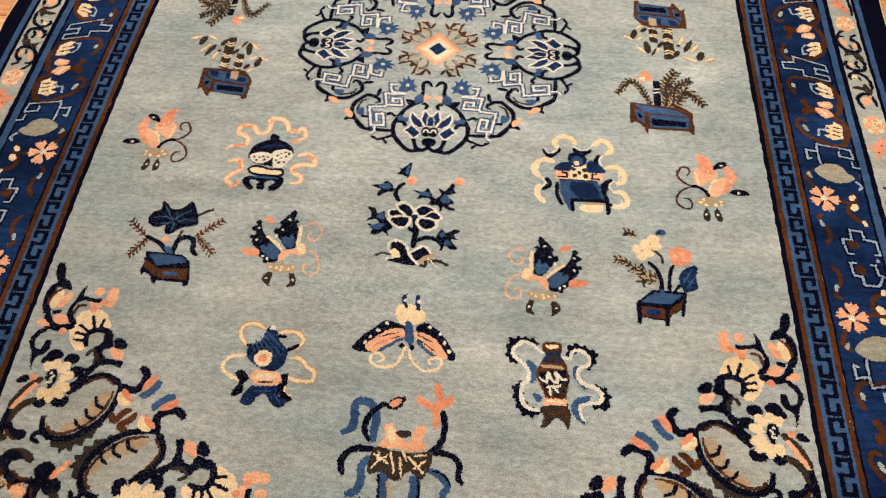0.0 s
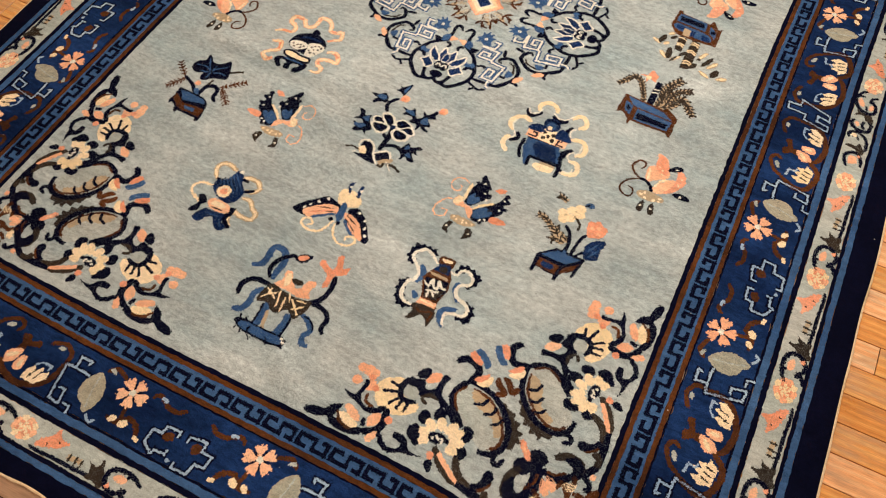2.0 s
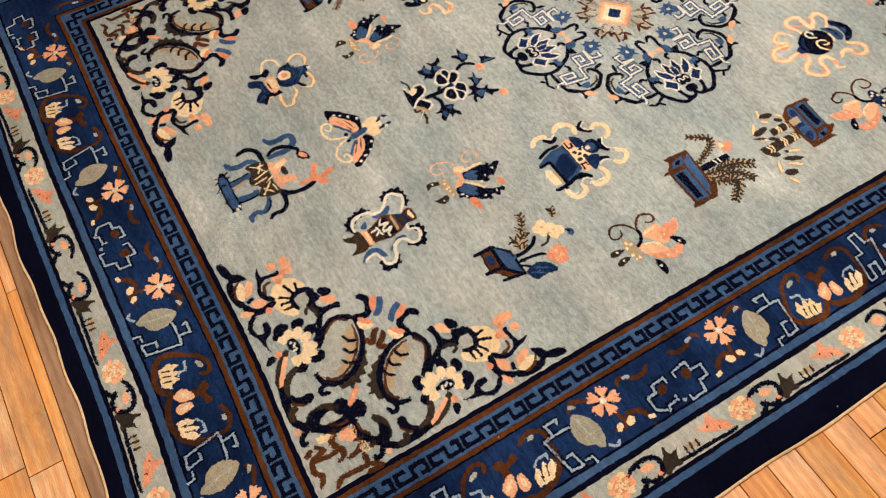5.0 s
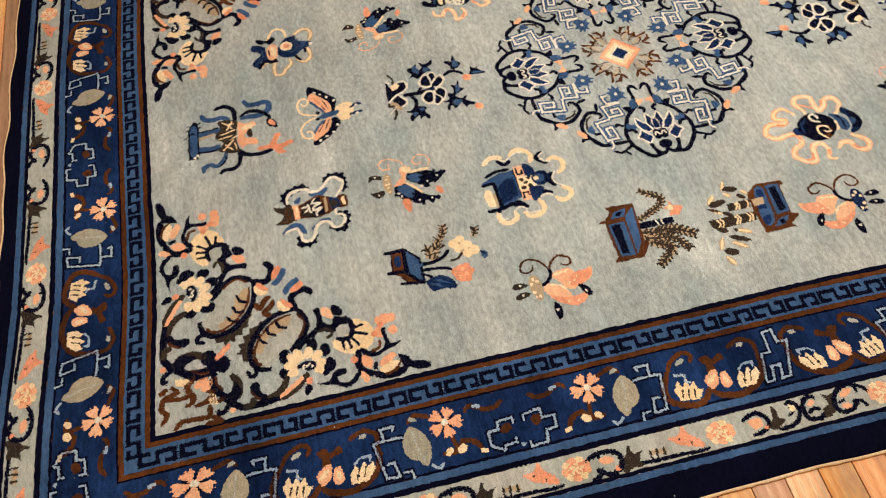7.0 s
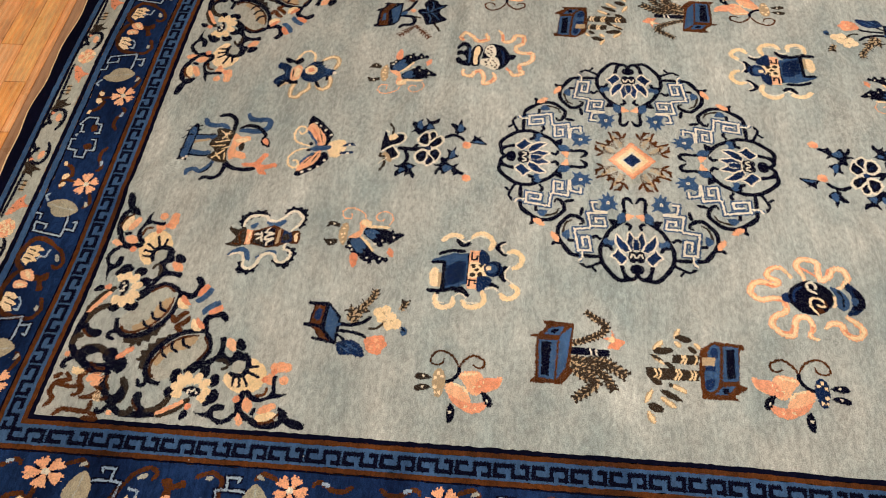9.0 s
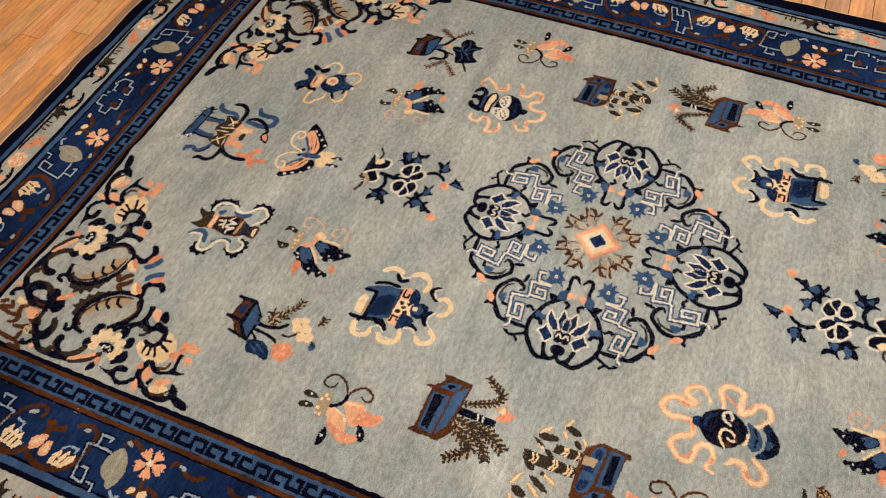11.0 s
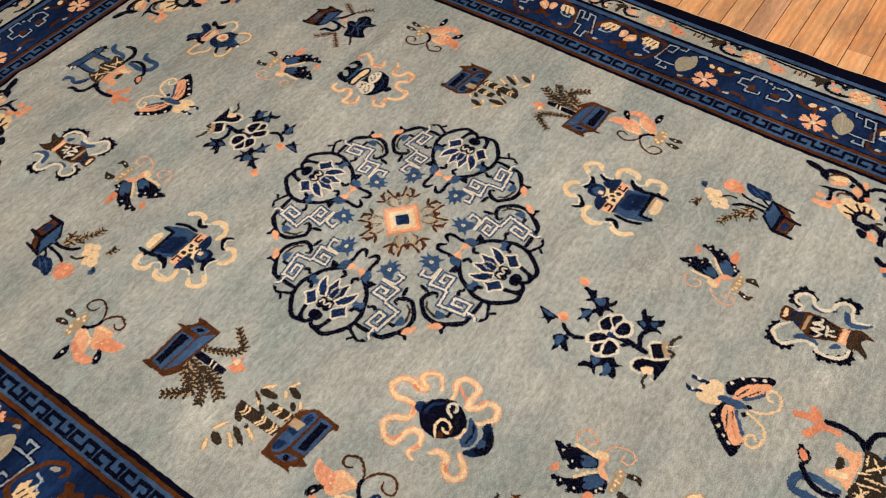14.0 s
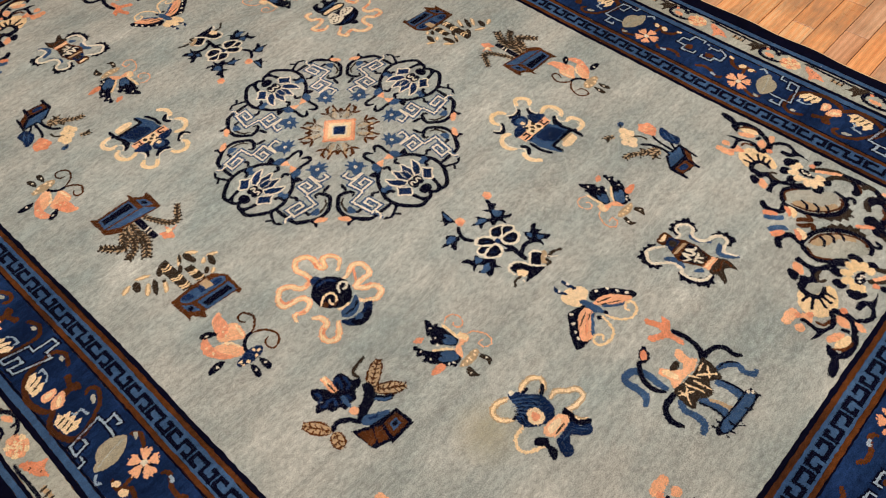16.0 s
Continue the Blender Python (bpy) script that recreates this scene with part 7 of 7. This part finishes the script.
MAIN = [
    ("cross_fret", cross_fret, "fret_motif", "stepped pale-blue fret", 0.098, [0.0, 0.985], [-0.652, 0.652]),
    ("carnation", carnation, "carnation_motif", "coral carnation with cream buds", 0.086, [0.184, -0.184, -0.835, 0.835], [-0.472, 0.831, 0.472, -0.831, -1.42, 1.42]),
    ("hook_fret", hook_fret, "hook_fret_motif", "pale-blue hooked fret with a grey leaf", 0.100, [0.318, -0.318, -0.70, 0.70], [-0.346, 0.95, 0.346, -0.95, -1.30, 1.30]),
    ("fruit_pair", fruit_pair, "fruit_motif", "cream fruits in a rust-brown ring", 0.094, [0.513, -0.513], [-0.168, 0.172, -1.13, 1.13]),
    ("tee_fret", tee_fret, "fret_motif", "stepped pale-blue fret", 0.100, [], [0.004]),
]
SHORT_FLIP = {"carnation": [0, 1, 0, 1], "hook_fret": [0, 1, 0, 1]}
LONG_FLIP = {"carnation": [0, 0, 1, 1, 0, 1], "hook_fret": [0, 0, 1, 1, 0, 1], "cross_fret": [0, 1], "fruit_pair": [0, 1, 0, 1]}
for key, make, name, label, inset, short, long in MAIN:
    d = Drawing()
    make(d)
    spots = []
    for side in (0, 2):
        spots += [on_side(side, s, SHORT_FLIP.get(key, [0] * 9)[i], inset) for i, s in enumerate(short)]
        if key == "cross_fret":
            spots.append(on_side(side, -0.985, 1, inset))
    for side in (1, 3):
        spots += [on_side(side, s, LONG_FLIP.get(key, [0] * 9)[i], inset) for i, s in enumerate(long)]
    d.knot(name, label, spots)

# ---- outer border ----
d = Drawing()
vine_repeat(d)
spots = []
for side in range(4):
    first, gap, n = (0.358, 0.364, 3) if side % 2 == 0 else (0.207, 0.355, 4)
    turn = side % 2 == 1
    for i in range(n):
        s = first + gap * i
        spots += [on_side(side, s, turn, 0.264, 1.08), on_side(side, -s, not turn, 0.264, 1.08)]
d.knot("vine_motif", "peach peony, coral bud and dark leaf on a navy vine", spots)


d = Drawing()
middle_scroll(d)
d.knot("scroll_motif", "navy scroll with dark leaves", [on_side(1, 0.0, 0, 0.264), on_side(3, 0.0, 1, 0.264)])

# ---- key fret, unit by unit ----
def key_unit(d, up):
    """One hooked stroke of the key fret; every second one is reversed."""
    lo, hi = (3.75, 1.25) if up else (1.25, 3.75)
    d.line("navy", 1.1, (-1.2, lo), (-3.8, lo), (-3.8, hi), (0.4, hi), (0.4, lo), (3.8, lo), (3.8, hi), (2.0, hi), straight=True)


for up in (0, 1):
    d = Drawing()
    key_unit(d, up)
    spots = []
    for side in range(4):
        half = (FV if side % 2 else FU) + 0.045
        n = round(2 * half / 0.09)
        spots += [on_side(side, (i + 0.5 - n / 2) * 2 * half / n, 0, 0.0275) for i in range(up, n, 2)]
    d.knot("key_fret", "", spots)


# ---- floor boards ----
def board_mesh(length, width):
    """One oak strip with eased edges."""
    e, t = 0.0012, 0.006
    v = []
    for z, k in ((-t, 0.0), (-e, 0.0), (0.0, e)):
        v += [(k, k, z), (length - k, k, z), (length - k, width - k, z), (k, width - k, z)]
    f = [(8, 9, 10, 11)]
    for r in (0, 4):
        f += [(r + i, r + (i + 1) % 4, r + 4 + (i + 1) % 4, r + 4 + i) for i in range(4)]
    return v, f


STRIP, JOINT = 0.0825, 0.0024
dice = random.Random(5)
near, rest = [], []
row = -52
while True:
    y = -0.515 + row * STRIP
    row += 1
    if y < Y0:
        continue
    if y + STRIP > Y1:
        break
    # one row is made up of a narrow grey filler strip and a ripped board
    lanes = [(y, 0.030, 0), (y + 0.030, STRIP - 0.030, 1)] if abs(y + 2.0) < 0.03 else [(y, STRIP, 0)]
    for low, wide, filler in lanes:
        x = X0 + dice.uniform(-0.9, 0.0)
        while x < X1:
            length = 2.4 if filler else dice.choice((0.45, 0.6, 0.75, 0.9, 1.05, 1.2))
            a, b = max(x, X0), min(x + length, X1)
            if b - a > 0.05:
                inside = -1.2 < a and b < 1.2 and -1.7 < low < 1.7
                seen = (b > 1.25 and a < 2.3 and -2.0 < low < 0.6) or (-2.7 < low < -1.8 and a < 2.0 and b > -1.9) or (a < -1.25 and b > -2.4 and -0.6 < low < 1.9)
                if not inside:
                    (near if seen and len(near) < 290 else rest).append((a, low, b - a, wide, filler))
            x += length
for a, y, length, wide, filler in near:
    v, f = board_mesh(length - JOINT, wide - JOINT)
    # the west side takes mostly the pale oak with glare in its colour
    kind = FILLER if filler else dice.choice((GOLD_OAK, GOLD_OAK, GLARE_PALE_OAK) if y < -1.8 else (GLARE_PALE_OAK, GLARE_PALE_OAK, PINK_OAK, GLARE_PALE_OAK) if a < 0 else (OAK, OAK, PINK_OAK, GLARE_PALE_OAK))
    ob = mesh_object("board", v, f, [kind], floor)
    ob.location = (a, y, dice.uniform(-0.0004, 0.0002))
verts, faces = [], []
for a, y, length, wide, filler in rest:
    v, f = board_mesh(length - JOINT, wide - JOINT)
    n = len(verts)
    verts += [(p[0] + a, p[1] + y, p[2]) for p in v]
    faces += [tuple(i + n for i in q) for q in f]
tagged(mesh_object("boards", verts, faces, [OAK], floor), kind="stuff")
